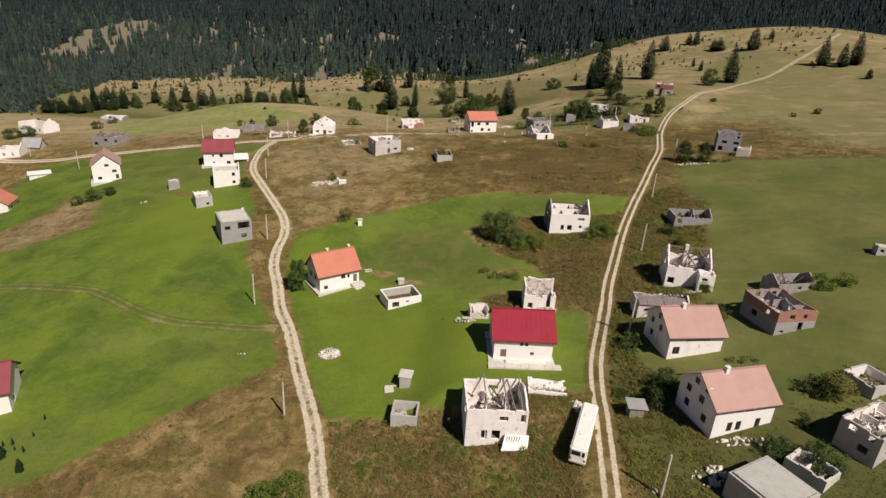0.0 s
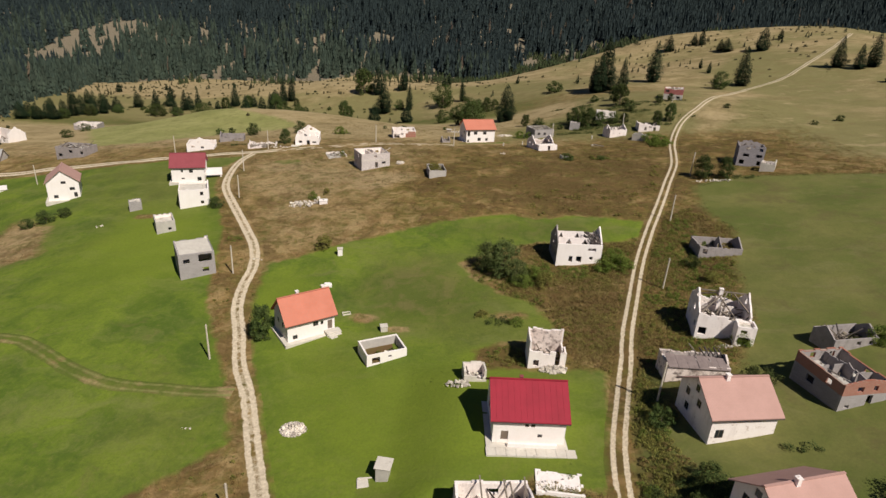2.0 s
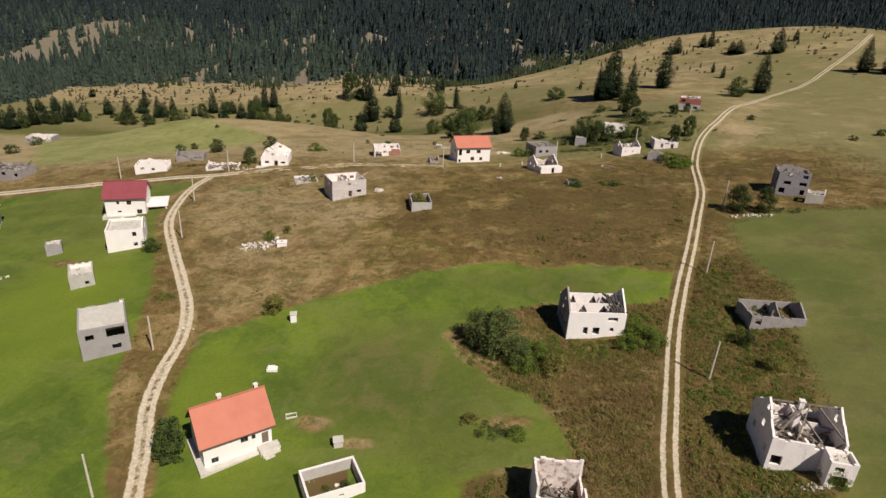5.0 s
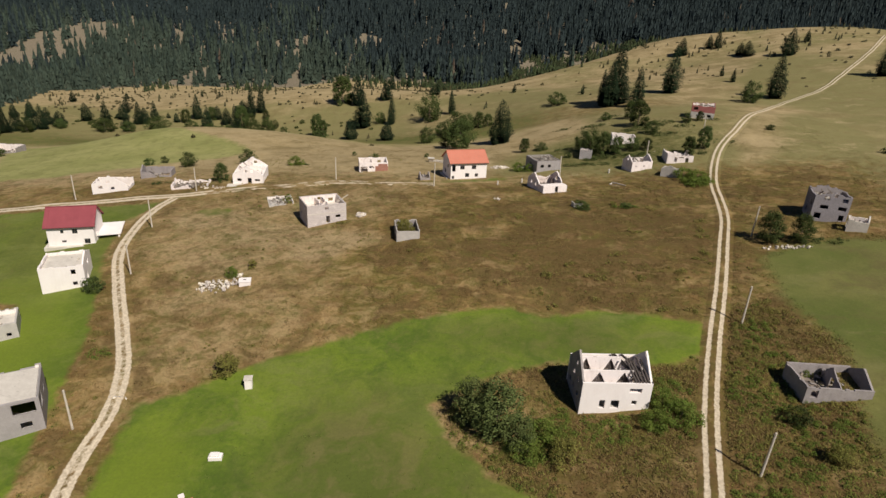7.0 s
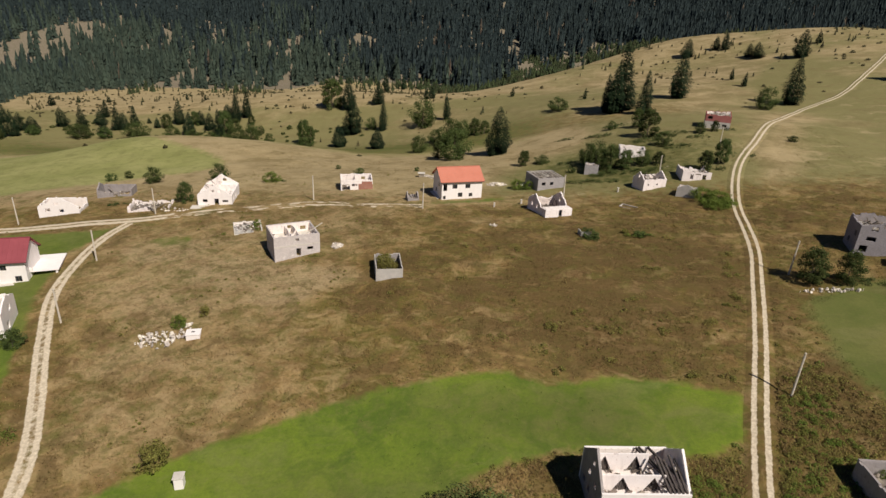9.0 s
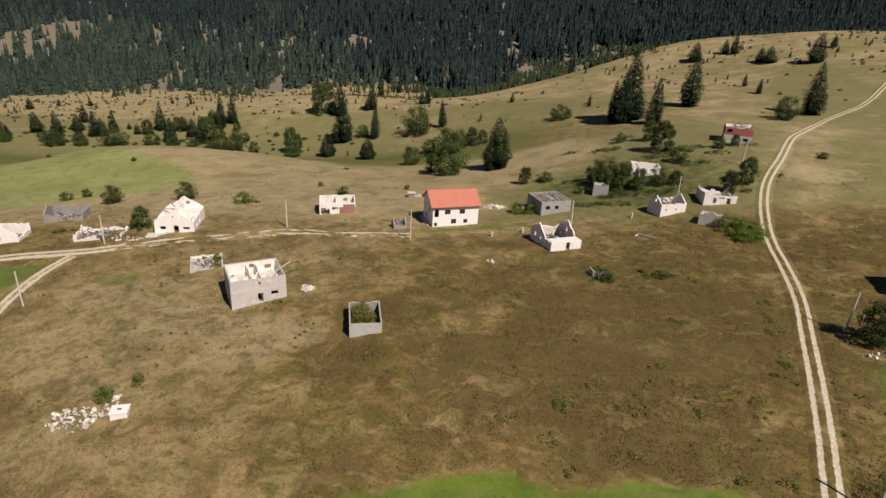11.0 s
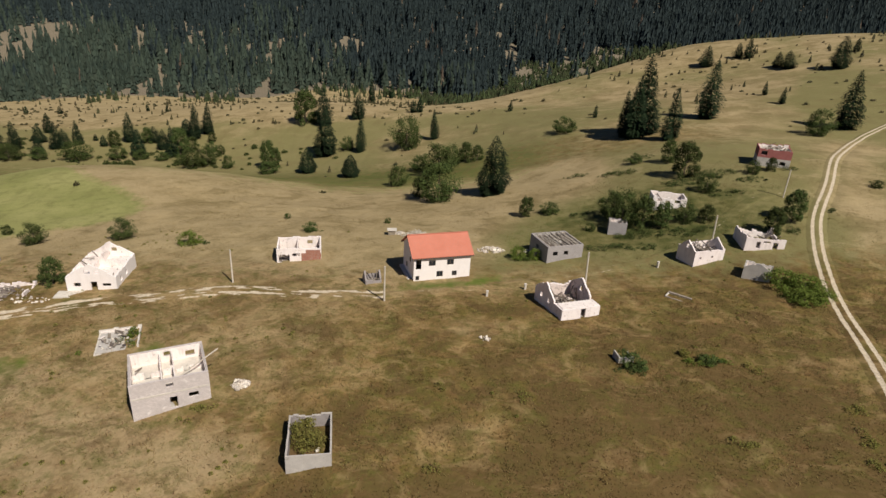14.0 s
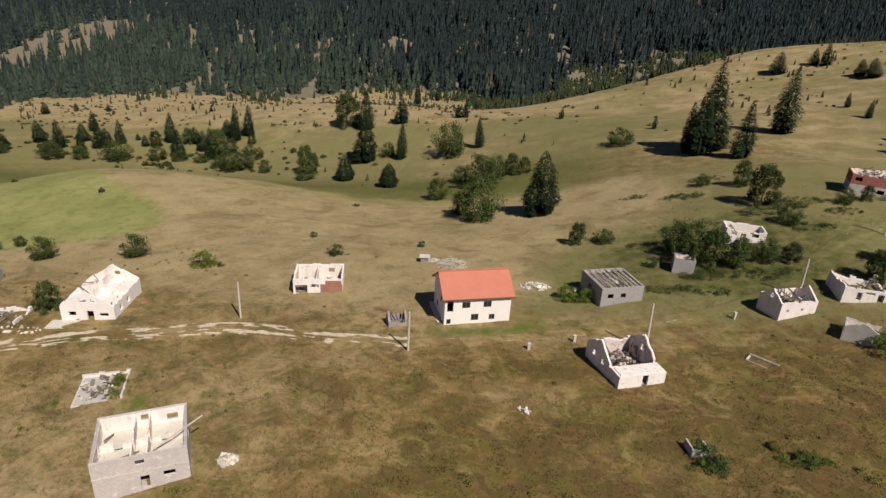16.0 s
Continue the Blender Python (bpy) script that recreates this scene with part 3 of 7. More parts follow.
def covers(x, y):
    """Lush, golden, rut and pale shares of the ground at places of the plan."""
    lush = np.maximum(inside(x, y, FIELD_MAIN, 2.2), inside(x, y, FIELD_WEST, 2.0) - inside(x, y, PATCH_WEST, 5.0))
    lush = np.maximum(lush, np.maximum(0.66 * inside(x, y, LAWN_HERO, 3.5), inside(x, y, NORTH_CORNER, 2)))
    for a, b, r, q in ((-70, 232, 6.5, 4.2), (-47, 237, 3.0, 2.5), (17, 284, 4, 3), (72, 262, 6, 5)):
        lush = np.maximum(lush, 0.60 * np.clip(1.4 - np.hypot((x - a) / r, (y - b) / q), 0, 1))
    for a, b, r, q in ((-22, 131, 4.0, 2.2), (-14, 127, 3, 1.6), (9, 132, 5, 2.5), (-96, 181, 6, 2.5), (-40, 112, 2, 1.2)):
        lush = lush * (1 - 0.75 * np.clip(1.4 - np.hypot((x - a) / r, (y - b) / q), 0, 1))
    pale = np.maximum(inside(x, y, FIELD_EAST, 4.0), inside(x, y, FIELD_MOUND, 7.0))
    pale = np.maximum(pale, 0.68 * inside(x, y, HOUSE_SCRUB, 3.0))
    pale = np.maximum(pale, 0.57 * inside(x, y, HERO_GREEN, 12.0))
    valley = np.clip((y - 330) / 60, 0, 1) * np.clip((470 - y) / 60, 0, 1) * np.clip((150 - x) / 60, 0, 1)
    pale = np.maximum(pale, 0.62 * valley * np.clip((40 - x) / 60 + 0.6, 0, 1))
    gold = np.clip((y - 252 - 0.06 * np.abs(x)) / 40, 0, 1) * (1 - 0.5 * valley)
    wood = np.clip(forest_depth(x, y) / 25, 0, 1)
    pale = pale * (1 - wood)
    gold = np.maximum(gold, np.clip((x - 95) / 60, 0, 1) * np.clip((y - 205) / 30, 0, 1))
    return np.clip(lush, 0, 1), gold, np.zeros_like(gold), np.clip(pale, 0, 1)


# patches of the dry meadow: x, y, half sizes; bleached (+) or russet (-)
SWARDS = ((34, 358, 13, 17, 0.7), (19, 205, 13, 7, -0.45), (-17, 204, 9, 5, -0.5), (-13, 219, 8, 5, -0.35), (33, 203, 8, 8, -0.4), (17, 197, 9, 5, -0.4), (45, 222, 8, 9, -0.4), (-27, 213, 9, 5, 0.35), (-45, 215, 12, 6, 0.4), (-33, 206, 8, 4, 0.35), (6, 218, 7, 4, 0.45), (10, 245, 10, 5, 0.35), (-70, 226, 9, 5, 0.35), (-12, 142, 15, 17, 0.4), (-4, 100, 22, 16, -0.42), (16, 174, 22, 7, 0.3), (6, 117, 6, 4, -0.4), (-42, 138, 7, 12, -0.35), (-84, 166, 20, 34, -0.32), (-30, 118, 9, 14, -0.2), (28, 186, 10, 4, -0.4), (26, 194, 10, 6, -0.3), (94, 252, 18, 24, -0.3), (54, 216, 9, 16, -0.25), (30, 222, 14, 10, -0.2))


def dry_share(x, y):
    """0 where dark russet and olive weeds grow, 1 on bleached straw."""
    v = 0.5 + 0.34 * inside(x, y, STRAW_WEST, 22.0) - 0.40 * inside(x, y, DARK_WEEDS, 24.0) - 0.28 * inside(x, y, SCRUB_EAST, 6.0)
    north = np.interp(y, (252, 270, 370, 388, 440, 515, 548, 600, 720), (0.75, 0.85, 0.85, 0.25, 0.15, 0.2, 0.85, 1.0, 0.95))
    east = np.clip((x - 20) / 40, 0, 1) * np.clip((70 + 0.45 * (y - 250) + 14 - x) / 20, 0, 1)
    north = north * (1 - east) + east * np.interp(y, (252, 300, 380, 420, 560), (0.22, 0.22, 0.34, 0.44, 0.52))
    beyond = np.clip((x - 80 - 0.45 * (y - 250)) / 20, 0, 1)
    north = north * (1 - beyond) + beyond * np.interp(y, (252, 420, 560), (0.30, 0.36, 0.5))
    k = np.clip((y - 254) / 12, 0, 1)
    v = v * (1 - k) + north * k
    v = v + (0.5 - v) * inside(x, y, FIELD_MAIN, 2.0)
    v = v * (1 - inside(x, y, HERO_GREEN, 12.0)) * (1 - 0.9 * inside(x, y, HOUSE_SCRUB, 4.0))
    v = v + (0.85 - v) * inside(x, y, PATCH_WEST, 6.0)
    v = v + (0.32 - v) * inside(x, y, FIELD_EAST, 5.0) + 0.95 * inside(x, y, FIELD_MOUND, 9.0)
    for a, b, r, q, k in SWARDS:
        v = v + k * np.clip(1.4 - np.hypot((x - a) / r, (y - b) / q), 0, 1)
    return np.clip(v, 0, 1)


ROAD_LINES = [np.array(smooth_line(q, 2.5)) for q in (ROAD_WEST, ROAD_EAST, ROAD_VILLAGE)]


def road_gap(x, y):
    """Distance to the nearest road's middle, as far as 6 m."""
    gap = np.full(x.shape, 6.0)
    for line in ROAD_LINES:
        for px, py in line:
            k = np.flatnonzero((np.abs(x - px) < 6) & (np.abs(y - py) < 6))
            gap[k] = np.minimum(gap[k], np.hypot(x[k] - px, y[k] - py))
    return gap


def spread(lo, hi, a, b, fine, grow=1.09):
    """Grid lines: fine from a to b, ever wider out to lo and hi."""
    xs = list(np.arange(a, b, fine))
    for end, sign in ((lo, -1), (hi, 1)):
        q, s = (xs[0], fine) if sign < 0 else (xs[-1], fine)
        while (q - end) * sign < 0:
            s = min(s * grow, 160)
            q += sign * s
            xs = [q] + xs if sign < 0 else xs + [q]
    return np.array(xs)


def sod_z(x, y, lush, pale):
    """Height of the turf, with its hummocks and sunken wheel tracks."""
    rough = 1 - np.clip(lush + pale, 0, 1)
    gap = road_gap(x, y)
    z = ground_z(x, y) + (lattice(x, y, 9, 3) - 0.5) * 0.5 + (lattice(x, y, 2.1, 5) - 0.5) * (0.08 + 0.20 * rough) * np.clip(gap / 4.0, 0.1, 1)
    return z - 0.3 * np.clip(1.4 - gap / 2.4, 0, 1)


def sheet(name, xs, ys, mat):
    gx, gy = np.meshgrid(xs, ys)
    x, y = gx.ravel(), gy.ravel()
    lush, gold, rut, pale = covers(x, y)
    z = sod_z(x, y, lush, pale)
    nx, ny = len(xs), len(ys)
    idx = np.arange(nx * ny).reshape(ny, nx)
    faces = np.stack([idx[:-1, :-1], idx[:-1, 1:], idx[1:, 1:], idx[1:, :-1]], -1).reshape(-1, 4)
    me = bpy.data.meshes.new(name)
    me.vertices.add(len(x))
    me.vertices.foreach_set("co", np.stack([x, y, z], 1).ravel())
    me.loops.add(faces.size)
    me.loops.foreach_set("vertex_index", faces.ravel())
    me.polygons.add(len(faces))
    me.polygons.foreach_set("loop_start", np.arange(0, faces.size, 4))
    me.update()
    me.validate()
    at = me.attributes.new("cover", "FLOAT_COLOR", "POINT")
    at.data.foreach_set("color", np.stack([lush, gold, rut, pale], 1).ravel())
    da = me.attributes.new("dryness", "FLOAT", "POINT")
    da.data.foreach_set("value", dry_share(x, y))
    wa = me.attributes.new("woodland", "FLOAT", "POINT")
    wa.data.foreach_set("value", np.clip(forest_depth(x, y) / 25, 0, 1))
    me.polygons.foreach_set("use_smooth", np.ones(len(faces), bool))
    me.materials.append(mat)
    return new(name, me)


GROUND_X = spread(-2600, 2600, -160, 150, 1.2)
GROUND_Y = spread(-900, 2600, 40, 330, 1.2, 1.035)
ground = tagged(sheet("ground", GROUND_X, GROUND_Y, MEADOW), "rolling meadow of mown green and dry brown grass", "meadow", kind="structure")


def road(name, points, half, gauge, rutwide, label, strength=1.0, broken=0.0, bed=0.0, worn=False):
    """A ribbon laid on the ground with two gravel wheel tracks and grass between."""
    line = smooth_line(points)
    cross = np.linspace(-half, half, 25)
    xs, ys, ruts = [], [], []
    for k, (x, y) in enumerate(line):
        a, b = line[max(k - 1, 0)], line[min(k + 1, len(line) - 1)]
        d = Vector((b[0] - a[0], b[1] - a[1])).normalized()
        xs.append(x + cross * d.y)
        ys.append(y - cross * d.x)
        ruts.append(np.maximum(np.clip(1.12 - np.abs(np.abs(cross) - gauge) / (1.25 * rutwide), 0, 1), bed * (np.abs(cross) < gauge)) * strength)
    x, y, rut = np.array(xs).ravel(), np.array(ys).ravel(), np.array(ruts).ravel()
    side = np.tile(np.abs(cross) / half, len(line))
    if broken:
        along, across = np.repeat(np.arange(len(line)) * 1.5, len(cross)), np.tile(cross, len(line))
        worn_spots = 0.40 * lattice(along + 2.4 * across, across * 3.2, 3.0, 8) + 0.38 * lattice(along + 1.2 * across, across * 3.0, 1.6, 9) + 0.22 * lattice(along, across * 2.0, 0.9, 10)
        rut = rut * np.clip((worn_spots - broken * np.clip((x + 100) / 25, 0.25, 1)) * 7, 0, 1)
    z = ground_z(x, y) + (lattice(x, y, 9, 3) - 0.5) * 0.5 + 0.10 - 0.24 * np.clip(side - 0.5, 0, 1) / 0.5 - 0.05 * rut
    lush, gold, _, pale = covers(x, y)
    if worn:
        lush, gold, pale, rut = lush * (1 - 0.5 * rut), np.maximum(gold, 0), np.maximum(pale, 0.75 * rut), rut * 0.0
    n = len(cross)
    idx = np.arange(len(x)).reshape(-1, n)
    faces = np.stack([idx[:-1, :-1], idx[:-1, 1:], idx[1:, 1:], idx[1:, :-1]], -1).reshape(-1, 4)
    me = bpy.data.meshes.new(name)
    me.from_pydata(np.stack([x, y, z], 1).tolist(), [], faces.tolist())
    at = me.attributes.new("cover", "FLOAT_COLOR", "POINT")
    at.data.foreach_set("color", np.stack([lush * 0.8, gold, rut, pale], 1).ravel())
    da = me.attributes.new("dryness", "FLOAT", "POINT")
    da.data.foreach_set("value", dry_share(x, y) * (0.0 if worn else 1.0) + (0.8 if worn else 0.0))
    me.polygons.foreach_set("use_smooth", np.ones(len(faces), bool))
    me.materials.append(MEADOW)
    return tagged(new(name, me), label, "dirt road", kind="structure")


road("road_west", ROAD_WEST, 2.4, 0.8, 0.62, "pale gravel two-track road through the meadow", 1.0, 0.12, bed=0.5)
road("road_east", ROAD_EAST, 2.2, 0.85, 0.48, "pale gravel two-track road climbing the hillside", 1.0, 0.10)
road("road_village", ROAD_VILLAGE, 3.4, 1.2, 1.1, "worn pale dirt road between the ruined houses", 1.0, 0.40, 0.35)
road("track_hillside", TRACK_HERO, 2.2, 0.8, 0.6, "faint grassy wheel track past the houses", 0.42, 0.46)
road("track_field", TRACK_FIELD, 2.2, 0.8, 0.6, "faint wheel track across the mown field", 0.8, worn=True)


# ---- building blocks ----


def part(name, bm, material, parent, label=""):
    me = bpy.data.meshes.new(name)
    bm.to_mesh(me)
    bm.free()
    for m in material if isinstance(material, (list, tuple)) else [material]:
        me.materials.append(m)
    ob = new(name, me)
    ob.parent = parent
    return tagged(ob, label)


def base(name, x, y, z, yaw, label, category, group="", kind=""):
    ob = new(name)
    ob.matrix_world = pose(x, y, z, 0, 0, yaw)
    ob.empty_display_size = 0.3
    return tagged(ob, label, category, group, kind)


def add_hexa(bm, low, high):
    """A solid between a four-cornered bottom and a four-cornered top."""
    v = [bm.verts.new(p) for p in (*low, *high)]
    for f in ((3, 2, 1, 0), (4, 5, 6, 7), (0, 1, 5, 4), (1, 2, 6, 5), (2, 3, 7, 6), (3, 0, 4, 7)):
        bm.faces.new([v[k] for k in f])
    return v


def add_box(bm, x0, y0, z0, x1, y1, z1, m=None):
    low = [(x0, y0, z0), (x1, y0, z0), (x1, y1, z0), (x0, y1, z0)]
    v = add_hexa(bm, low, [(x, y, z1) for x, y, _ in low])
    if m is not None:
        for q in v:
            q.co = m @ q.co
    return v


def add_beam(bm, a, b, w=0.14, h=0.18):
    a, b = Vector(a), Vector(b)
    m = Matrix.Translation(a) @ (b - a).to_track_quat("X", "Z").to_matrix().to_4x4()
    add_box(bm, 0, -w / 2, -h / 2, (b - a).length, w / 2, h / 2, m)


def add_rock(bm, x, y, z, s, rng):
    d = bmesh.ops.create_icosphere(bm, subdivisions=1, radius=1.0)
    m = pose(x, y, z, rng.uniform(0, 360), rng.uniform(0, 360), rng.uniform(0, 360)) @ Matrix.Diagonal((s * rng.uniform(0.6, 1.2), s * rng.uniform(0.6, 1.2), s * rng.uniform(0.4, 0.8), 1))
    for v in d["verts"]:
        v.co = m @ (v.co * rng.uniform(0.8, 1.15))


def wall_bm(origin, angle, length, top, holes, thick, low=-1.2):
    """A wall along a line, thick to its left. top: height, or (u, z) points of the crown; holes: (u, z, width, height)."""
    bm = bmesh.new()
    m = Matrix.Translation((*origin, 0)) @ pose(0, 0, 0, 0, 0, angle)
    crown = [(0, top), (length, top)] if isinstance(top, (int, float)) else [(min(max(u, 0), length), z) for u, z in top]
    us, zs = [u for u, _ in crown], [z for _, z in crown]

    def crest(u):
        return float(np.interp(u, us, zs))

    cuts = sorted({0.0, float(length), *[round(float(u), 4) for u in us], *[c for u, _, w, _ in holes for c in (u, u + w) if 0 < c < length]})
    for a, b in zip(cuts, cuts[1:]):
        if b - a < 0.002:
            continue
        mid = (a + b) / 2
        spans, z0 = [], low
        for u, z, w, h in sorted((q for q in holes if q[0] < mid < q[0] + q[2]), key=lambda q: q[1]):
            if z >= crest(mid):
                continue
            if z > z0 + 0.01:
                spans.append((z0, z, z))
            z0 = z + h
        e = 1e-4
        ta, tb = crest(a + e), crest(b - e)
        if min(ta, tb) > z0 + 0.01:
            spans.append((z0, ta, tb))
        elif max(ta, tb) > z0 + 0.01:
            spans.append((z0, max(ta, z0 + 0.005), max(tb, z0 + 0.005)))
        for lo, ha, hb in spans:
            low4 = [(a, 0, lo), (b, 0, lo), (b, thick, lo), (a, thick, lo)]
            hi4 = [(a, 0, ha), (b, 0, hb), (b, thick, hb), (a, thick, ha)]
            for v in add_hexa(bm, low4, hi4):
                v.co = m @ v.co
    bmesh.ops.remove_doubles(bm, verts=bm.verts, dist=0.003)
    return bm


def ragged(length, h, rng, drop=0.5, step=0.7, gable=0.0, apex=0.5):
    """The broken crown of a ruined wall; gable adds a pointed rise."""
    n = max(3, int(length / step))
    cuts = sorted({0.0, length, *[length * (k + rng.uniform(-0.3, 0.3)) / n for k in range(1, n)]})
    fall, out = 0.0, []

    def rise_at(u):
        f = u / length
        return gable * max(0.0, 1 - abs(f - apex) / (apex if f < apex else 1 - apex)) if gable else 0.0

    for a, b in zip(cuts, cuts[1:]):
        fall = 0.6 * fall + 0.4 * drop * 2.2 * rng.random() ** 2.2
        lost = math.floor(fall / 0.2 + rng.random()) * 0.2 if drop > 0.07 else fall * 0.3
        out += [(a + 0.006, h + rise_at(a) - lost), (b - 0.006, h + rise_at(b) - lost)]
    if gable:
        out.append((length * apex, h + gable - 0.2 * rng.random()))
        out.sort()
    out[0], out[-1] = (0.0, out[0][1]), (length, out[-1][1])
    return out


def sides(w, d, th):
    """Origin, angle and length of front, right, back and left wall."""
    return {"front": ((0, 0), 0, w), "right": ((w, th), 90, d - 2 * th), "back": ((w, d), 180, w), "left": ((0, d - th), -90, d - 2 * th)}


def rubble_part(name, parent, x0, y0, x1, y1, z, count, size, mat, seed, pile=0.0):
    rng = random.Random(seed)
    bm = bmesh.new()
    for _ in range(count):
        x, y = rng.uniform(x0, x1), rng.uniform(y0, y1)
        u, v = (x - (x0 + x1) / 2) / (x1 - x0), (y - (y0 + y1) / 2) / (y1 - y0)
        lift = pile * max(0, 1 - 4 * (u * u + v * v))
        add_rock(bm, x, y, z + lift * rng.uniform(0.3, 1), size * rng.uniform(0.4, 1.3), rng)
    return tagged(part(name, bm, mat, parent), kind="stuff")


def zigzag_wall(parent, x0, y0, x1, z0, z1, middles, half, mat, thick=0.2):
    """A wall along x pierced by upright triangles, with dark boards added behind them as the shaded inside."""
    bm = bmesh.new()
    top, u = z1 - 0.3, x0

    def block(a, b, za, zb):
        add_hexa(bm, [(a, y0, za), (b, y0, zb), (b, y0 + thick, zb), (a, y0 + thick, za)], [(a, y0, z1), (b, y0, z1), (b, y0 + thick, z1), (a, y0 + thick, z1)])

    for c in middles:
        block(u, c - half, z0, z0)
        block(c - half, c, z0, top)
        block(c, c + half, top, z0)
        u = c + half
        for k in range(7):
            a = c - half + (k + 0.1) * half * 2 / 7
            boards = bmesh.new()
            add_box(boards, a, y0 + thick + 0.12 + 0.05 * (k % 3), z0, a + half * 2 / 7 - 0.06, y0 + thick + 0.22 + 0.05 * (k % 3), top - abs(k - 3) * 0.35)
            part("charred_board", boards, DARKWOOD, parent)
    block(u, x1, z0, z0)
    bmesh.ops.remove_doubles(bm, verts=bm.verts, dist=0.003)
    part("partition", bm, mat, parent)


def seat_z(x, y, yaw, w, d):
    c, s = math.cos(radians(yaw)), math.sin(radians(yaw))
    return sum(gz(x + c * u - s * v, y + s * u + c * v) for u, v in ((0, 0), (w, 0), (w, d), (0, d))) / 4


def add_window(parent, place, angle, u, z, w, h, bars=True):
    """A framed window set into a wall opening."""
    m = Matrix.Translation((*place, 0)) @ pose(0, 0, 0, 0, 0, angle)
    bm = bmesh.new()
    f = 0.07
    for x0, z0, x1, z1 in ((0, 0, w, f), (0, h - f, w, h), (0, f, f, h - f), (w - f, f, w, h - f), *(((w / 2 - 0.03, f, w / 2 + 0.03, h - f),) if bars and w > 0.9 else ())):
        add_box(bm, u + x0, 0.06, z + z0, u + x1, 0.14, z + z1, m)
    bmesh.ops.remove_doubles(bm, verts=bm.verts, dist=0.003)
    frame_ob = part("window", bm, FRAME, parent)
    bm = bmesh.new()
    add_box(bm, u + f, 0.09, z + f, u + w - f, 0.11, z + h - f, m)
    part("pane", bm, GLASS, frame_ob, "dark window glass")


def add_door(parent, place, angle, u, z, w, h):
    m = Matrix.Translation((*place, 0)) @ pose(0, 0, 0, 0, 0, angle)
    bm = bmesh.new()
    add_box(bm, u + 0.02, 0.1, z, u + w - 0.02, 0.16, z + h - 0.02, m)
    part("door", bm, FRAME, parent, "dark wooden door leaf")


def gable_roof(parent, w, d, h, rise, over, mat, axis="x", thick=0.16, ribs=0.0):
    """Two roof slopes, a ridge cap and verge boards over a w by d house with eaves at h."""
    long, span = (w, d) if axis == "x" else (d, w)
    turn = Matrix() if axis == "x" else Matrix.Translation((w, 0, 0)) @ pose(0, 0, 0, 0, 0, 90)
    half = span / 2
    k = rise / half
    for flip in (False, True):
        bm = bmesh.new()
        low, top = -over, half
        zl, zt = h - over * k, h + rise
        a, b = -over, long + over
        ys = (span - low, span - top) if flip else (low, top)
        low4 = [(a, ys[0], zl), (b, ys[0], zl), (b, ys[1], zt), (a, ys[1], zt)]
        if flip:
            low4 = [low4[1], low4[0], low4[3], low4[2]]
        for v in add_hexa(bm, low4, [(x, y, z + thick) for x, y, z in low4]):
            v.co = turn @ v.co
        slope = part("roof_slope", bm, mat, parent)
        for i in range(int((b - a) / ribs) + 1 if ribs else 0):
            u = a + (b - a) * i / int((b - a) / ribs)
            u0, u1 = max(a, u - 0.035), min(b, u + 0.035)
            r4 = [(u0, ys[0], zl + thick), (u1, ys[0], zl + thick), (u1, ys[1], zt + thick), (u0, ys[1], zt + thick)]
            if flip:
                r4 = [r4[1], r4[0], r4[3], r4[2]]
            bm = bmesh.new()
            for v in add_hexa(bm, [(x, y, z - 0.02) for x, y, z in r4], [(x, y, z + 0.035) for x, y, z in r4]):
                v.co = turn @ v.co
            part("seam", bm, mat, slope)
    bm = bmesh.new()
    add_beam(bm, turn @ Vector((-over - 0.02, half, h + rise + thick + 0.03)), turn @ Vector((long + over + 0.02, half, h + rise + thick + 0.03)), 0.32, 0.12)
    part("ridge_cap", bm, mat, parent)
    for flip in (False, True):
        bm = bmesh.new()
        y = span + over - 0.02 if flip else -over + 0.02
        add_beam(bm, turn @ Vector((-over + 0.03, y, h - over * k - 0.08)), turn @ Vector((long + over - 0.03, y, h - over * k - 0.08)), 0.06, 0.18)
        part("eaves_board", bm, DARKWOOD, parent)


def chimney(parent, x, y, z0, z1, s=0.55, mat=None):
    bm = bmesh.new()
    add_box(bm, x - s / 2, y - s / 2, z0, x + s / 2, y + s / 2, z1)
    add_box(bm, x - s / 2 - 0.08, y - s / 2 - 0.08, z1, x + s / 2 + 0.08, y + s / 2 + 0.08, z1 + 0.12)
    part("chimney", bm, mat or OLDWHITE, parent)


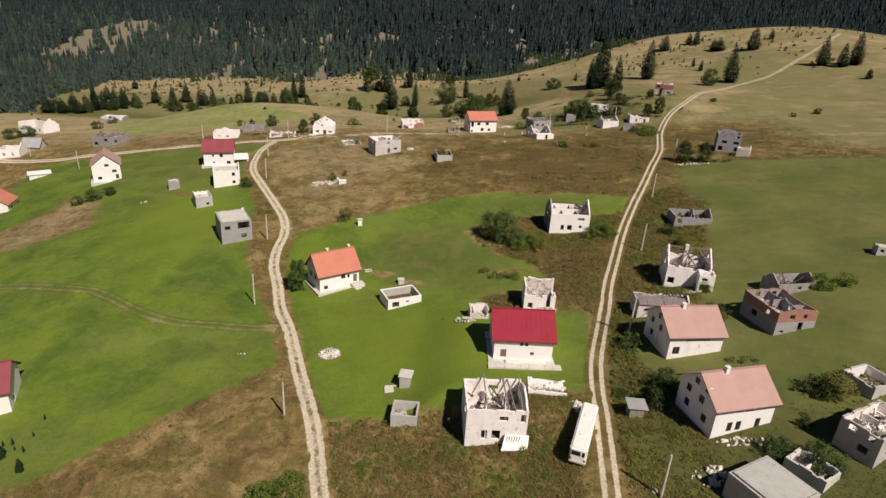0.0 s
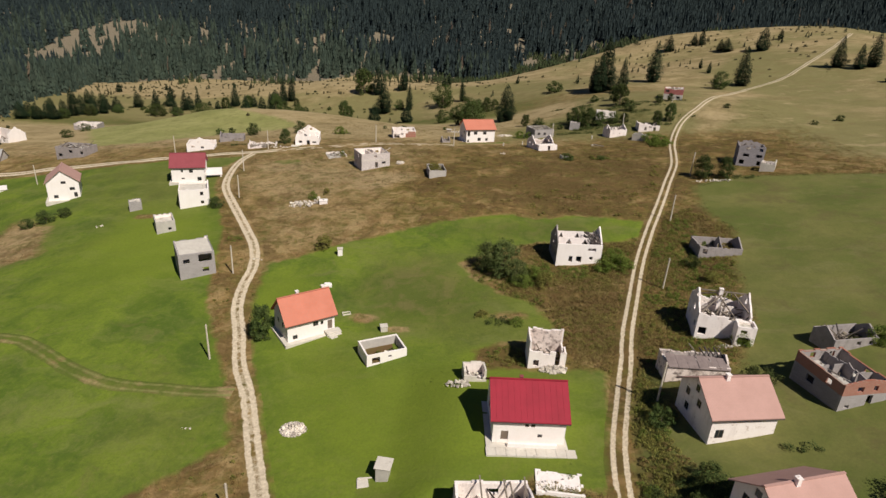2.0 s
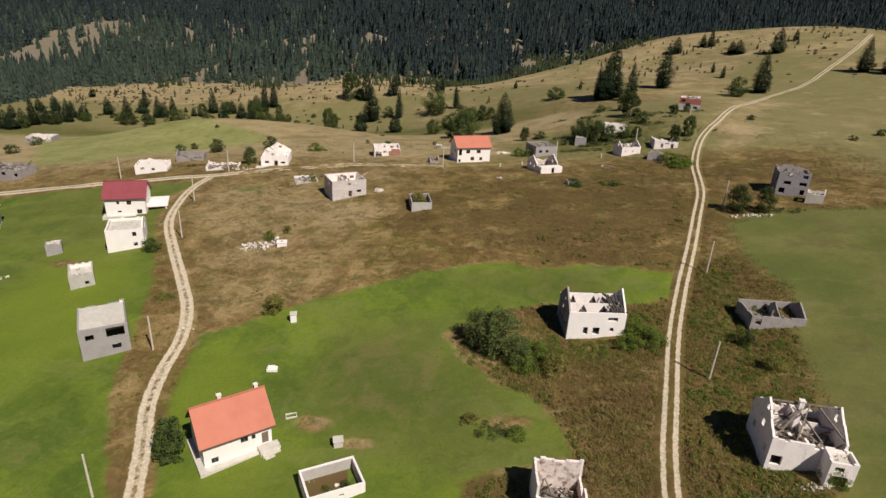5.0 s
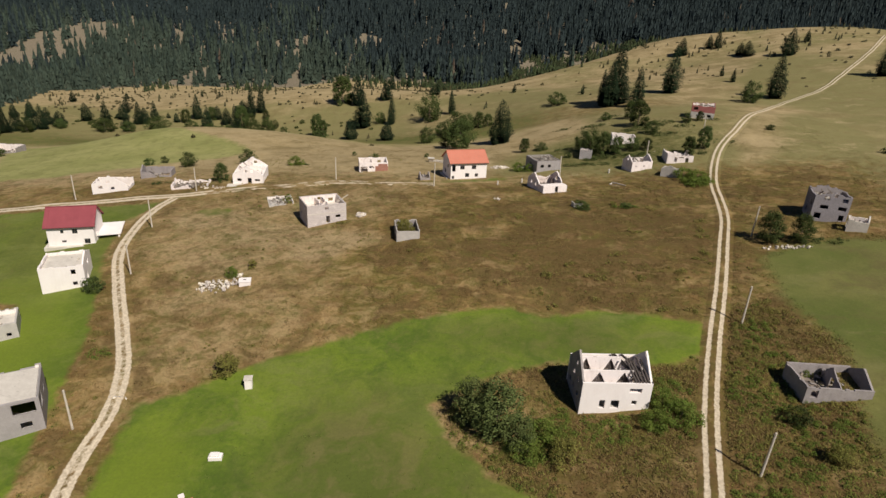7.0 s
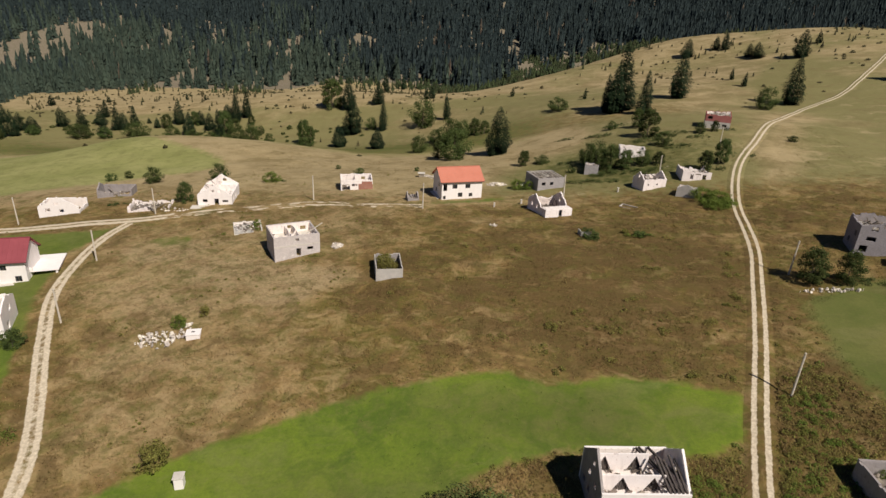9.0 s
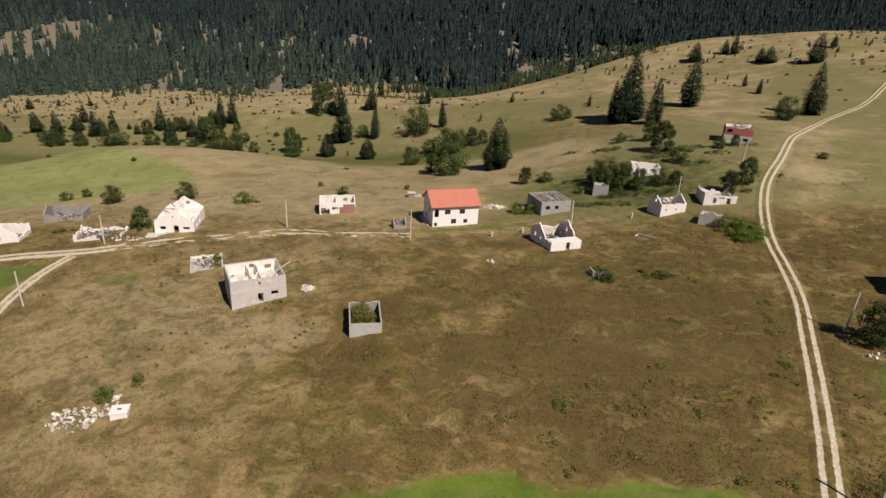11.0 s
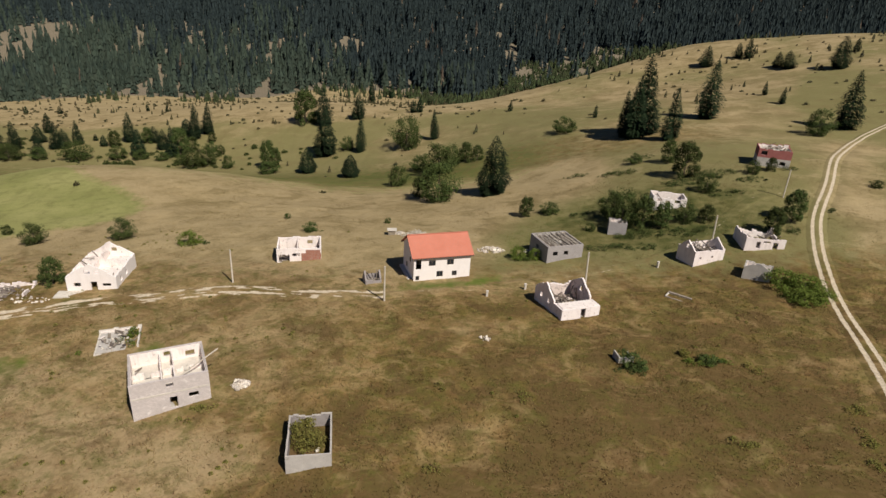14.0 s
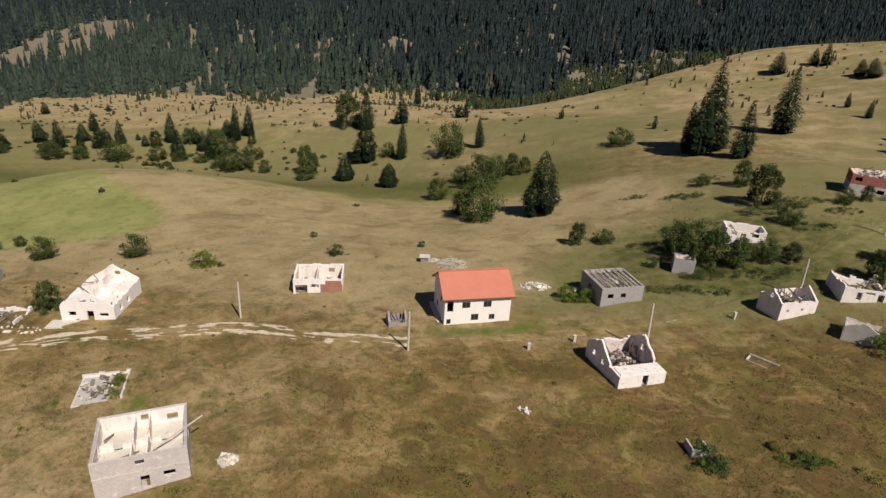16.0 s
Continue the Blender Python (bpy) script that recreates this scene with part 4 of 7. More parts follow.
def house(name, x, y, yaw, w, d, h, rise, label, roofmat, wallmat=WHITE, axis="x", over=0.55, holes=None, ribs=0.0, stack=None, plinth=True, th=0.35, group=""):
    """A roofed house whose front left corner stands at x, y."""
    z = seat_z(x, y, yaw, w, d)
    ob = base(name, x, y, z, yaw, label, "house", group)
    holes = holes or {}
    for side, (o, a, n) in sides(w, d, th).items():
        pointed = side in (("left", "right") if axis == "x" else ("front", "back"))
        e = th if side in ("left", "right") else 0
        full = d if side in ("left", "right") else w
        top = [(0, h + rise * 2 * e / full), (n / 2, h + rise), (n, h + rise * 2 * e / full)] if pointed else h
        these = holes.get(side, [])
        part("wall", wall_bm(o, a, n, top, [q[:4] for q in these], th), wallmat, ob)
        for q in these:
            kind = q[4] if len(q) > 4 else "window"
            if kind == "window":
                add_window(ob, o, a, *q[:4])
            elif kind == "door":
                add_door(ob, o, a, *q[:4])
    bm = bmesh.new()
    add_box(bm, th, th, h - 0.25, w - th, d - th, h - 0.05)
    part("attic_floor", bm, CONCRETE, ob)
    gable_roof(ob, w, d, h, rise, over, roofmat, axis, ribs=ribs)
    if plinth:
        bm = bmesh.new()
        for x0, y0, x1, y1 in ((-0.9, -1.1, w + 0.5, -0.02), (-0.9, -0.02, -0.02, d), (w + 0.02, -0.02, w + 0.5, d)):
            add_box(bm, x0, y0, -1.2, x1, y1, 0.12)
        part("apron", bm, PALECONC, ob, "pale concrete apron around the walls")
    if stack:
        chimney(ob, stack[0], stack[1], h, stack[2])
    return ob


def ruin(name, x, y, yaw, w, d, h, label, wallmat, seed, inner=INNER, holes=None, gables=None, rise=2.6, drops=None, parts=(), th=0.3, floor=None, floormat=PALECONC, rubble=60, rubmat=STONE, beams=0, upper=None, split=3.0, group="", category="ruined house", shady=None):
    """A roofless house. parts: partitions (x0, y0, x1, y1, height, gable). upper: another masonry above split metres.
    shady: darker masonry that deepens the left wall's shade by colour.
    """
    rng = random.Random(seed)
    z = seat_z(x, y, yaw, w, d)
    ob = base(name, x, y, z, yaw, label, category, group)
    holes, gables, drops = holes or {}, gables or (), drops or {}
    for side, (o, a, n) in sides(w, d, th).items():
        g = rise if side in gables else 0.0
        facing = shady if shady and side == "left" else wallmat
        hh = drops.get(side, (h, 0.16))
        crown = ragged(n, hh[0], rng, hh[1], gable=g)
        if upper:
            hs = holes.get(side, [])
            part("wall", wall_bm(o, a, n, split, [q for q in hs if q[1] < split], th), facing, ob)
            up_holes = [q for q in hs if q[1] >= split]
            part("upper_wall", wall_bm(o, a, n, crown, up_holes, th, split + 0.002), upper, ob, "bare red brick upper wall")
        else:
            part("wall", wall_bm(o, a, n, crown, holes.get(side, []), th), facing, ob)
        inn = {"front": (th + 0.0, th), "back": (w - th, d - th), "right": (w - th, th), "left": (th, d - th)}[side]
        ln = n - 2 * th if side in ("front", "back") else n
        shift = th if side in ("front", "back") else 0
        lining = [(u - shift, q - 0.12) for u, q in crown if shift <= u <= n - shift]
        lining = [(0, lining[0][1])] + lining + [(ln, lining[-1][1])]
        part("inner_plaster", wall_bm(inn, a, ln, lining, [(q[0] - shift, *q[1:]) for q in holes.get(side, [])], 0.05), inner, ob)
    for x0, y0, x1, y1, ph, pg in parts:
        n = math.hypot(x1 - x0, y1 - y0)
        a = math.degrees(math.atan2(y1 - y0, x1 - x0))
        dz = [(n * rng.uniform(0.25, 0.55), 0.0, 0.9, 2.0)] if n > 3 else []
        if floor:
            dz = [(q[0], floor, q[2], q[3]) for q in dz]
        part("partition", wall_bm((x0, y0), a, n, ragged(n, ph, rng, 0.4, gable=pg), dz, 0.18), inner, ob)
    if floor:
        bm = bmesh.new()
        add_box(bm, th + 0.06, th + 0.06, floor - 0.22, w - th - 0.06, d - th - 0.06, floor)
        part("floor_slab", bm, floormat, ob)
    bm = bmesh.new()
    add_box(bm, th + 0.06, th + 0.06, -1.0, w - th - 0.06, d - th - 0.06, 0.1)
    part("ground_floor", bm, DARKRUBBLE if rubble >= 20 else CONCRETE, ob)
    if rubble:
        rubble_part("rubble", ob, th + 0.3, th + 0.3, w - th - 0.3, d - th - 0.3, (floor or 0.1) + 0.05, int(rubble * 1.6), 0.22, rubmat, seed + 1, 0.5)
    if rubble > 8:
        for share, mat in ((0.35, DARKRUBBLE), (0.22, WOOD), (0.16, inner)):
            bm = bmesh.new()
            for _ in range(int(w * d * share)):
                px, py = rng.uniform(th + 0.4, w - th - 0.4), rng.uniform(th + 0.4, d - th - 0.4)
                m = pose(px, py, (floor or 0.1) + rng.uniform(0.05, 0.5), rng.uniform(-35, 35), rng.uniform(-35, 35), rng.uniform(0, 360))
                q = rng.uniform(0.2, 0.75)
                add_box(bm, -q, -0.3 * q - 0.05, -0.05, q, 0.3 * q + 0.05, 0.06, m)
            tagged(part("debris", bm, mat, ob), kind="stuff")
    for k in range(int(beams * 1.4) + (2 if rubble > 30 else 0)):
        bm = bmesh.new()
        zf = floor or 0.2
        a = (rng.uniform(0.6, w - 0.6), rng.uniform(0.6, d - 0.6), zf + 0.2)
        b = (min(max(a[0] + rng.uniform(-3.5, 3.5), 0.5), w - 0.5), min(max(a[1] + rng.uniform(-3, 3), 0.5), d - 0.5), zf + rng.uniform(0.4, 2.6))
        add_beam(bm, a, b)
        part("roof_beam", bm, rng.choice((WOOD, DARKWOOD)), ob, "fallen roof timber")
    return ob


# ---- trees and shrubs ----


def mesh_from(name, verts, faces, mat):
    me = bpy.data.meshes.new(name)
    me.from_pydata(verts, [], faces)
    me.materials.append(mat)
    me.update()
    return me


def spruce_crown(seed, h=20.0, spread_r=3.6, sprays=5200, bare=0.03, blunt=0.6):
    """Thousands of small drooping needle sprays in uneven whorls."""
    rng = random.Random(seed)
    verts, faces = [], []
    lobes = [(rng.uniform(0, 6.28), rng.uniform(0.06, 0.14), k) for k in (1, 2, 3, 5)]
    whorls = [rng.uniform(0.82, 1.12) for _ in range(40)]
    for _ in range(sprays):
        f = 1 - rng.random() ** 0.62
        level = f * 24
        lift = level - int(level)
        a = rng.uniform(0, 6.283)
        full = spread_r * ((1 - f ** 1.6) ** (blunt + 0.25)) * min(1, 0.58 + f * 1.9) * (1 + sum(w * math.sin(c * a + p + 5 * f) for p, w, c in lobes))
        full = full * whorls[int(level)] * (1.06 - 0.22 * lift) + 0.1
        q = full * rng.uniform(0.3, 1.0) ** 0.45
        z = h * (bare + (1 - bare) * f) - 0.25 * q
        c, s = math.cos(a), math.sin(a)
        n = rng.uniform(0.34, 0.68) * (0.55 + 0.45 * (1 - f))
        w = n * rng.uniform(0.35, 0.6)
        d = n * rng.uniform(0.2, 0.8)
        x, y = c * q, s * q
        b = len(verts)
        verts += [(x - c * n, y - s * n, z + d * 0.6), (x - s * w, y + c * w, z - 0.05), (x + c * n, y + s * n, z - d), (x + s * w, y - c * w, z - 0.05)]
        faces.append((b, b + 1, b + 2, b + 3))
    return verts, faces


def trunk_bm(h, r, seed, limbs=0, lean=0.0):
    rng = random.Random(seed)
    bm = bmesh.new()

    def tube(a, b, ra, rb, n=7):
        a, b = Vector(a), Vector(b)
        q = (b - a).to_track_quat("Z", "X").to_matrix()
        rings = [[bm.verts.new(c + q @ Vector((math.cos(6.283 * i / n) * rr, math.sin(6.283 * i / n) * rr, 0))) for i in range(n)] for c, rr in ((a, ra), (b, rb))]
        for i in range(n):
            bm.faces.new((rings[0][i], rings[0][(i + 1) % n], rings[1][(i + 1) % n], rings[1][i]))

    mid = (lean * h * 0.4, 0, h * 0.5)
    tube((0, 0, -0.5), mid, r * 1.3, r * 0.7)
    tube(mid, (lean * h, 0, h), r * 0.7, r * 0.15)
    for _ in range(limbs):
        z = rng.uniform(0.3, 0.75) * h
        a = rng.uniform(0, 6.28)
        q = h * rng.uniform(0.25, 0.4)
        tube((lean * z * 0.8, 0, z), (math.cos(a) * q, math.sin(a) * q, z + q * rng.uniform(0.5, 0.9)), r * 0.35, r * 0.08, 5)
    return bm


def leafy_crown(seed, h, r, low, clumps, leaves, size):
    """Leaf clumps round the limbs: small tilted leaf sprays with gaps between."""
    rng = random.Random(seed)
    verts, faces = [], []
    for _ in range(clumps):
        a, f = rng.uniform(0, 6.283), rng.random()
        zz = low + (h - low) * f
        prof = math.sin(math.pi * (0.18 + 0.75 * f)) ** 0.7
        q = r * prof * math.sqrt(rng.uniform(0.15, 1.0))
        cx, cy = math.cos(a) * q, math.sin(a) * q
        cr = r * rng.uniform(0.16, 0.36)
        for _ in range(leaves):
            d = Vector((rng.gauss(0, 1), rng.gauss(0, 1), rng.gauss(0, 1))).normalized() * cr * rng.uniform(0.7, 1.05)
            p = Vector((cx, cy, zz)) + d
            p.z = max(p.z, 0.05)
            nrm = (d.normalized() + Vector((rng.gauss(0, 0.3), rng.gauss(0, 0.3), rng.gauss(0.22, 0.3)))).normalized()
            t = nrm.orthogonal().normalized()
            u = nrm.cross(t)
            s = size * rng.uniform(0.6, 1.3)
            b = len(verts)
            verts += [tuple(p - t * s), tuple(p + u * s * 0.55), tuple(p + t * s), tuple(p - u * s * 0.55)]
            faces.append((b, b + 1, b + 2, b + 3))
    return verts, faces


def tree_kind(name, label, category, crown, mat, trunk):
    ob = base(name, 0, 0, 0, 0, label, category)
    part("trunk", trunk, BARK, ob)
    c = new("crown", mesh_from("crown", *crown, mat))
    c.parent = ob
    return ob


SPRUCES = [tree_kind("spruce", "tall dark green spruce tree on the dry meadow", "conifer", spruce_crown(k, 20, r, t, blunt=q), NEEDLES, trunk_bm(19, 0.3, k)) for k, r, t, q in ((1, 4.0, 4400, 0.46), (2, 5.4, 6400, 0.38), (3, 2.9, 3600, 0.46))]
FULL = [tree_kind("leafy_tree", "round green leafy tree on the grass", "tree", leafy_crown(k, 8, r, 0.5, 84, 68, 0.190), m, trunk_bm(6, 0.16, k, 7, 0.02)) for k, r, m in ((11, 3.4, LEAVES), (12, 4.2, LEAVES), (13, 3.0, LEAVES), (14, 4.0, GREYLEAVES))]
BUSHES = [tree_kind("bush", "dense green bush growing from the weeds", "bush", leafy_crown(k, 3, 2.1, 0.1, 46, 56, 0.122), m, trunk_bm(1.8, 0.06, k, 4)) for k, m in ((21, LEAVES), (22, WEEDS), (23, SCRUBGREEN))]
GROUPS = {"spruce": "spruces on the slope", "leafy_tree": "leafy trees among the houses", "bush": "bushes in the meadow"}
TREES_MADE = set()


def plant(kind, x, y, scale, wide=1.0, turn=None):
    rng = random.Random(int(x * 7 + y * 13))
    m = Matrix.Translation((x, y, gz(x, y) - 0.1)) @ pose(0, 0, 0, rng.uniform(-2, 2), rng.uniform(-2, 2), rng.uniform(0, 360)) @ Matrix.Diagonal((scale * wide, scale * wide, scale, 1))
    if kind in TREES_MADE:
        ob = copy_thing(kind, m)
    else:
        TREES_MADE.add(kind)
        kind.matrix_basis = m
        ob = kind
    tagged(ob, group=GROUPS[kind.name.split(".")[0]])
    return ob


# template objects are placed first, at unit scale
for kind, (x, y) in zip(SPRUCES + FULL + BUSHES, ((79.9, 387.5), (12.3, 348), (-55, 465), (71.0, 212.0), (-24, 382), (67.7, 331), (7.6, 151), (31, 80), (33, 156), (57, 80))):
    plant(kind, x, y, 0.86 if kind is FULL[0] else 1.28 if kind is FULL[2] else 1.0, 1.1 if kind is SPRUCES[1] else 1.0)

for x, y, h, k in ((74.2, 406, 32, 0), (68.5, 399, 24, 0), (66.5, 405, 19, 2), (108, 431, 26, 0), (-88, 697, 21, 2), (-76, 735, 15, 2), (64, 455, 6.3, 0), (26, 519, 7, 0), (150, 452, 8, 0), (152, 476, 7, 0)):
    plant(SPRUCES[k], x, y, h / 20.0, 1.15)
# spruces of the hollow and the slope behind: place, height, breadth
for x, y, h, w in ((-291, 394, 10.9, 6.9), (-291, 404, 11.9, 7.0), (-283, 399, 10.2, 7.0), (-287, 414, 12.2, 6.4), (-287, 423, 18.3, 6.2), (-286, 432, 14.4, 7.5), (-281, 438, 17.2, 7.6), (-277, 443, 16.5, 6.8), (-287, 461, 11.7, 7.1), (-308, 409, 9.7, 7.9), (-300, 391, 11.6, 7.6), (-319, 445, 9.6, 6.0), (-326, 481, 10.4, 5.5), (-316, 485, 12.3, 6.5), (-275, 456, 10.7, 8.0), (-272, 480, 13.1, 7.2), (-235, 466, 10.1, 6.0), (-251, 489, 11.4, 6.5), (-339, 565, 8.8, 5.4), (-253, 472, 16.5, 7.0), (-262, 513, 13.2, 5.7), (-233, 478, 16.1, 7.1), (-230, 481, 11.5, 6.6), (-227, 489, 14.5, 6.0), (-211, 488, 6.9, 4.0), (-200, 497, 18.2, 7.5), (-183, 475, 15.2, 7.7), (-185, 497, 9.8, 6.8), (-174, 486, 11.5, 6.6), (-162, 473, 17.7, 7.6), (-172, 512, 9.4, 7.7), (-162, 502, 21.8, 6.8), (-158, 511, 18.6, 7.7), (-87, 517, 23.0, 9.8), (-74, 465, 25.1, 12.2), (-68, 528, 16.5, 8.5), (-31, 544, 9.8, 4.4), (-35, 543, 8.3, 4.4), (-16, 470, 16.2, 4.4), (-257, 492, 3.5, 2.7), (-222, 498, 4.2, 2.7), (-75, 435, 12.6, 7.8), (-50, 415, 10.6, 7.7), (-329, 584, 6.1, 3.4), (-304, 586, 6.1, 3.4), (-240, 593, 6.1, 2.6), (-219, 581, 5.1, 2.5), (157, 580, 13.5, 9.5), (185, 584, 13.7, 7.1), (180, 588, 10.2, 6.3), (189, 549, 9.4, 6.6), (191, 540, 10.9, 8.1), (210, 521, 17.5, 10.5), (152.5, 402, 23.0, 10.0), (219, 429, 19.5, 9.0), (236, 422, 20.5, 9.6), (227, 419, 15.2, 7.4), (223, 380, 6.2, 4.0), (238, 557, 8.4, 4.7)):
    k = 2 if w / h < 0.36 else 0 if w / h < 0.52 else 1
    plant(SPRUCES[k], x, y, h / 20.0, 1.1 * w / h / (0.29, 0.40, 0.54)[(1, 2, 0)[k]])
# leafy trees and tall shrubs of the hollow
for x, y, h, w in ((-251, 462, 5.5, 9.0), (-283, 408, 6.5, 9.0), (-278, 430, 7.0, 9.0), (-270, 450, 6.0, 8.0), (-298, 402, 7.0, 9.0), (-241, 451, 8.1, 13.2), (-228, 456, 6.3, 9.2), (-210, 460, 10.2, 16.0), (-204, 488, 10.3, 8.6), (-190, 466, 7.1, 10.6), (-188, 495, 10.4, 8.8), (-159, 475, 11.8, 7.6), (-155, 482, 9.4, 8.4), (-142, 453, 9.9, 12.5), (-135, 456, 9.9, 10.3), (-122, 451, 6.7, 6.5), (-149, 496, 6.9, 5.4), (-143, 480, 6.0, 7.1), (-136, 476, 5.2, 5.1), (-100, 449, 10.9, 6.4), (-96, 450, 7.9, 4.7), (-95, 436, 5.8, 10.7), (-100, 521, 15.3, 11.3), (-93, 521, 8.7, 7.7), (-63, 471, 7.0, 8.0), (-30, 461, 15.9, 16.6), (-6, 345, 12.5, 13.7), (-13, 354, 8.3, 7.0), (-9, 401, 12.0, 15.5), (-19, 413, 6.3, 7.6), (-4, 412, 8.8, 8.5), (2, 413, 9.8, 8.0), (7, 411, 7.7, 6.0), (46, 430, 6.9, 11.4), (68, 348, 8.3, 6.3), (59, 353, 3.5, 4.5), (137, 392, 9.6, 10.6), (-178, 468, 5.2, 12.5), (-165, 467, 4.5, 12.5), (-152, 461, 4.4, 9.2)):
    k = 1 if w / h > 0.9 else 0 if w / h > 0.75 else 2
    plant(FULL[k], x, y, h / 8.0, min(w / h / (0.85, 1.05, 0.75)[k], 1.7))
for x, y, h, w, k in ((-40.5, 122.3, 5.8, 0.8, 2), (77.6, 211.4, 7.4, 0.95, 0), (4.2, 153.5, 6.5, 1.0, 3), (10.5, 148.3, 4.6, 1.2, 3), (-80.5, 261, 7, 0.9, 0), (-104.5, 288, 5.2, 1.1, 1), (-83.4, 292, 5.4, 1.1, 1), (48.6, 299, 9.5, 0.9, 0), (44, 302, 9, 0.9, 1), (43, 308, 7, 1.0, 1), (53, 298, 5, 1.0, 2), (59, 300, 5, 1.1, 1), (64, 299, 5, 1.1, 0), (70, 318, 5, 1.1, 1), (76, 290, 5, 1.0, 2), (83, 296, 6, 0.9, 2), (20.9, 316, 4.4, 1.0, 2), (92, 330, 4.4, 1.0, 0), (86, 328, 4, 1.0, 1)):
    plant(FULL[k], x, y, h / 8.0, w)
for x, y, h, w, k in ((-38.6, 162.4, 3.6, 1.0, 2), (-63.8, 287.5, 3.2, 1.3, 1), (67.6, 266, 3.4, 1.5, 1), (71.3, 264, 3.0, 1.7, 1), (69, 259, 2.4, 1.9, 1), (72.5, 260, 2.2, 1.7, 1), (27.4, 316.5, 3.2, 1.2, 0), (16.5, 282.4, 2.9, 1.0, 1), (20.5, 282.3, 2.4, 1.0, 1), (31.6, 235.4, 2.2, 1.3, 0), (44.2, 237.6, 1.3, 1.9, 0), (41.0, 239.6, 1.0, 1.6, 2), (-130, 183, 3.4, 1.2, 0), (-126, 186, 2.6, 1.2, 0), (-37, 300.3, 2.5, 1.2, 0), (-134, 180, 2.6, 1.2, 0), (12, 146, 2.2, 1.6, 1), (14, 150, 2.4, 1.6, 1), (17, 145, 2.8, 1.4, 2), (35, 153, 3.0, 1.4, 1), (31, 152, 2.4, 1.4, 1), (-78.5, 188, 3, 1.2, 0), (50, 119, 2.8, 1.0, 1), (48, 106, 3.2, 1.2, 0), (72.5, 117, 3, 1.2, 1), (51, 152, 2.4, 1.1, 0), (33.6, 84, 3.0, 1.3, 0), (30.5, 97.5, 2.6, 1.2, 0), (57.6, 81.5, 2.8, 1.5, 2), (49, 66, 3, 1.3, 0), (44, 68.5, 2.4, 1.3, 0), (-24, 64.5, 2.4, 1.6, 1), (-27.5, 63, 2.2, 1.6, 1), (53, 144, 2.2, 1.3, 2), (10, 129, 1.6, 1.5, 1), (3, 132, 1.4, 1.6, 2), (55, 81, 2.6, 1.4, 0), (50, 73.5, 1.6, 1.0, 0), (44.5, 82, 1.8, 1.6, 0), (-50.4, 194.6, 2.3, 0.9, 1), (-47.2, 198.4, 2.0, 0.8, 2), (96, 128, 2.6, 1.2, 0), (78, 118, 2.2, 1.4, 1), (-122, 292, 2.6, 1.1, 0), (-118, 296, 2.4, 1.0, 0), (-215, 330, 4, 1.1, 0), (-208, 306, 4, 1.1, 0), (-232, 285, 5, 1.2, 0), (-236, 280, 5, 1.2, 0), (-18, 312, 1.6, 1, 0), (-48, 316, 1.4, 1, 0), (36, 300, 2, 1.0, 0), (30.5, 285.5, 2, 1.0, 0), (115, 318, 2, 1.4, 0), (158, 300, 2.4, 1.2, 0), (142, 290, 2, 1.2, 0)):
    plant(BUSHES[k], x, y, h / 3.0, w)


for x, y, h, w in ((-73.6, 70.0, 2.6, 1.5), (-68.4, 67.4, 2.7, 1.1), (-72.0, 78.3, 1.4, 0.7), (-71.3, 74.5, 1.3, 0.7), (-73.6, 72.6, 1.9, 0.6), (-75.0, 72.2, 1.5, 0.7), (-70.6, 71.2, 1.6, 0.7), (-72.4, 71.5, 1.2, 0.7), (-73.2, 66.2, 1.0, 0.8)):
    plant(SPRUCES[0], x, y, h / 20.0, w)


def scatter(name, label, category, places, mat, build):
    """Many small growths in one mesh."""
    verts, faces = [], []
    for x, y, z, s, r in places:
        build(verts, faces, x, y, z, s, r)
    return tagged(new(name, mesh_from(name, verts, faces, mat)), label, category, kind="stuff")


def small_spruce(verts, faces, x, y, z, s, r, broad=1.0):
    """Four skirts of drooping boughs, one over the other."""
    fat = r.uniform(0.62, 1.12) * broad
    for lo, hi, rad in ((0.02, 0.36, 0.150), (0.17, 0.52, 0.142), (0.33, 0.68, 0.122), (0.50, 0.84, 0.096), (0.70, 1.0, 0.062)):
        n, b = 8, len(verts)
        turn = r.uniform(0, 6)
        verts.append((x + s * r.uniform(-0.02, 0.02), y, z + s * hi))
        for i in range(n):
            q = s * rad * fat * (r.uniform(1.0, 1.5) if i % 2 else r.uniform(0.45, 0.8))
            verts.append((x + math.cos(turn + 6.283 * i / n) * q, y + math.sin(turn + 6.283 * i / n) * q, z + s * (lo + (0.0 if i % 2 else 0.05) + r.uniform(-0.04, 0.04))))
        faces.extend((b, b + 1 + i, b + 1 + (i + 1) % n) for i in range(n))


def squat_spruce(verts, faces, x, y, z, s, r):
    small_spruce(verts, faces, x, y, z, s, r, 1.7)


def far_shrub(verts, faces, x, y, z, s, r):
    tall = r.uniform(0.7, 1.3)
    for _ in range(int(36 + 22 * s)):
        d = Vector((r.gauss(0, 1), r.gauss(0, 1), abs(r.gauss(0, 1)) * tall)).normalized() * s * 0.5 * r.uniform(0.4, 1.1)
        t = Vector((r.gauss(0, 1), r.gauss(0, 1), r.gauss(0, 1))).normalized() * (0.16 + 0.055 * s)
        u = t.orthogonal().normalized() * (0.11 + 0.04 * s)
        b = len(verts)
        verts.extend((x + q.x, y + q.y, z + max(q.z * tall, -0.2)) for q in (d - t, d + u, d + t, d - u))
        faces.append((b, b + 1, b + 2, b + 3))


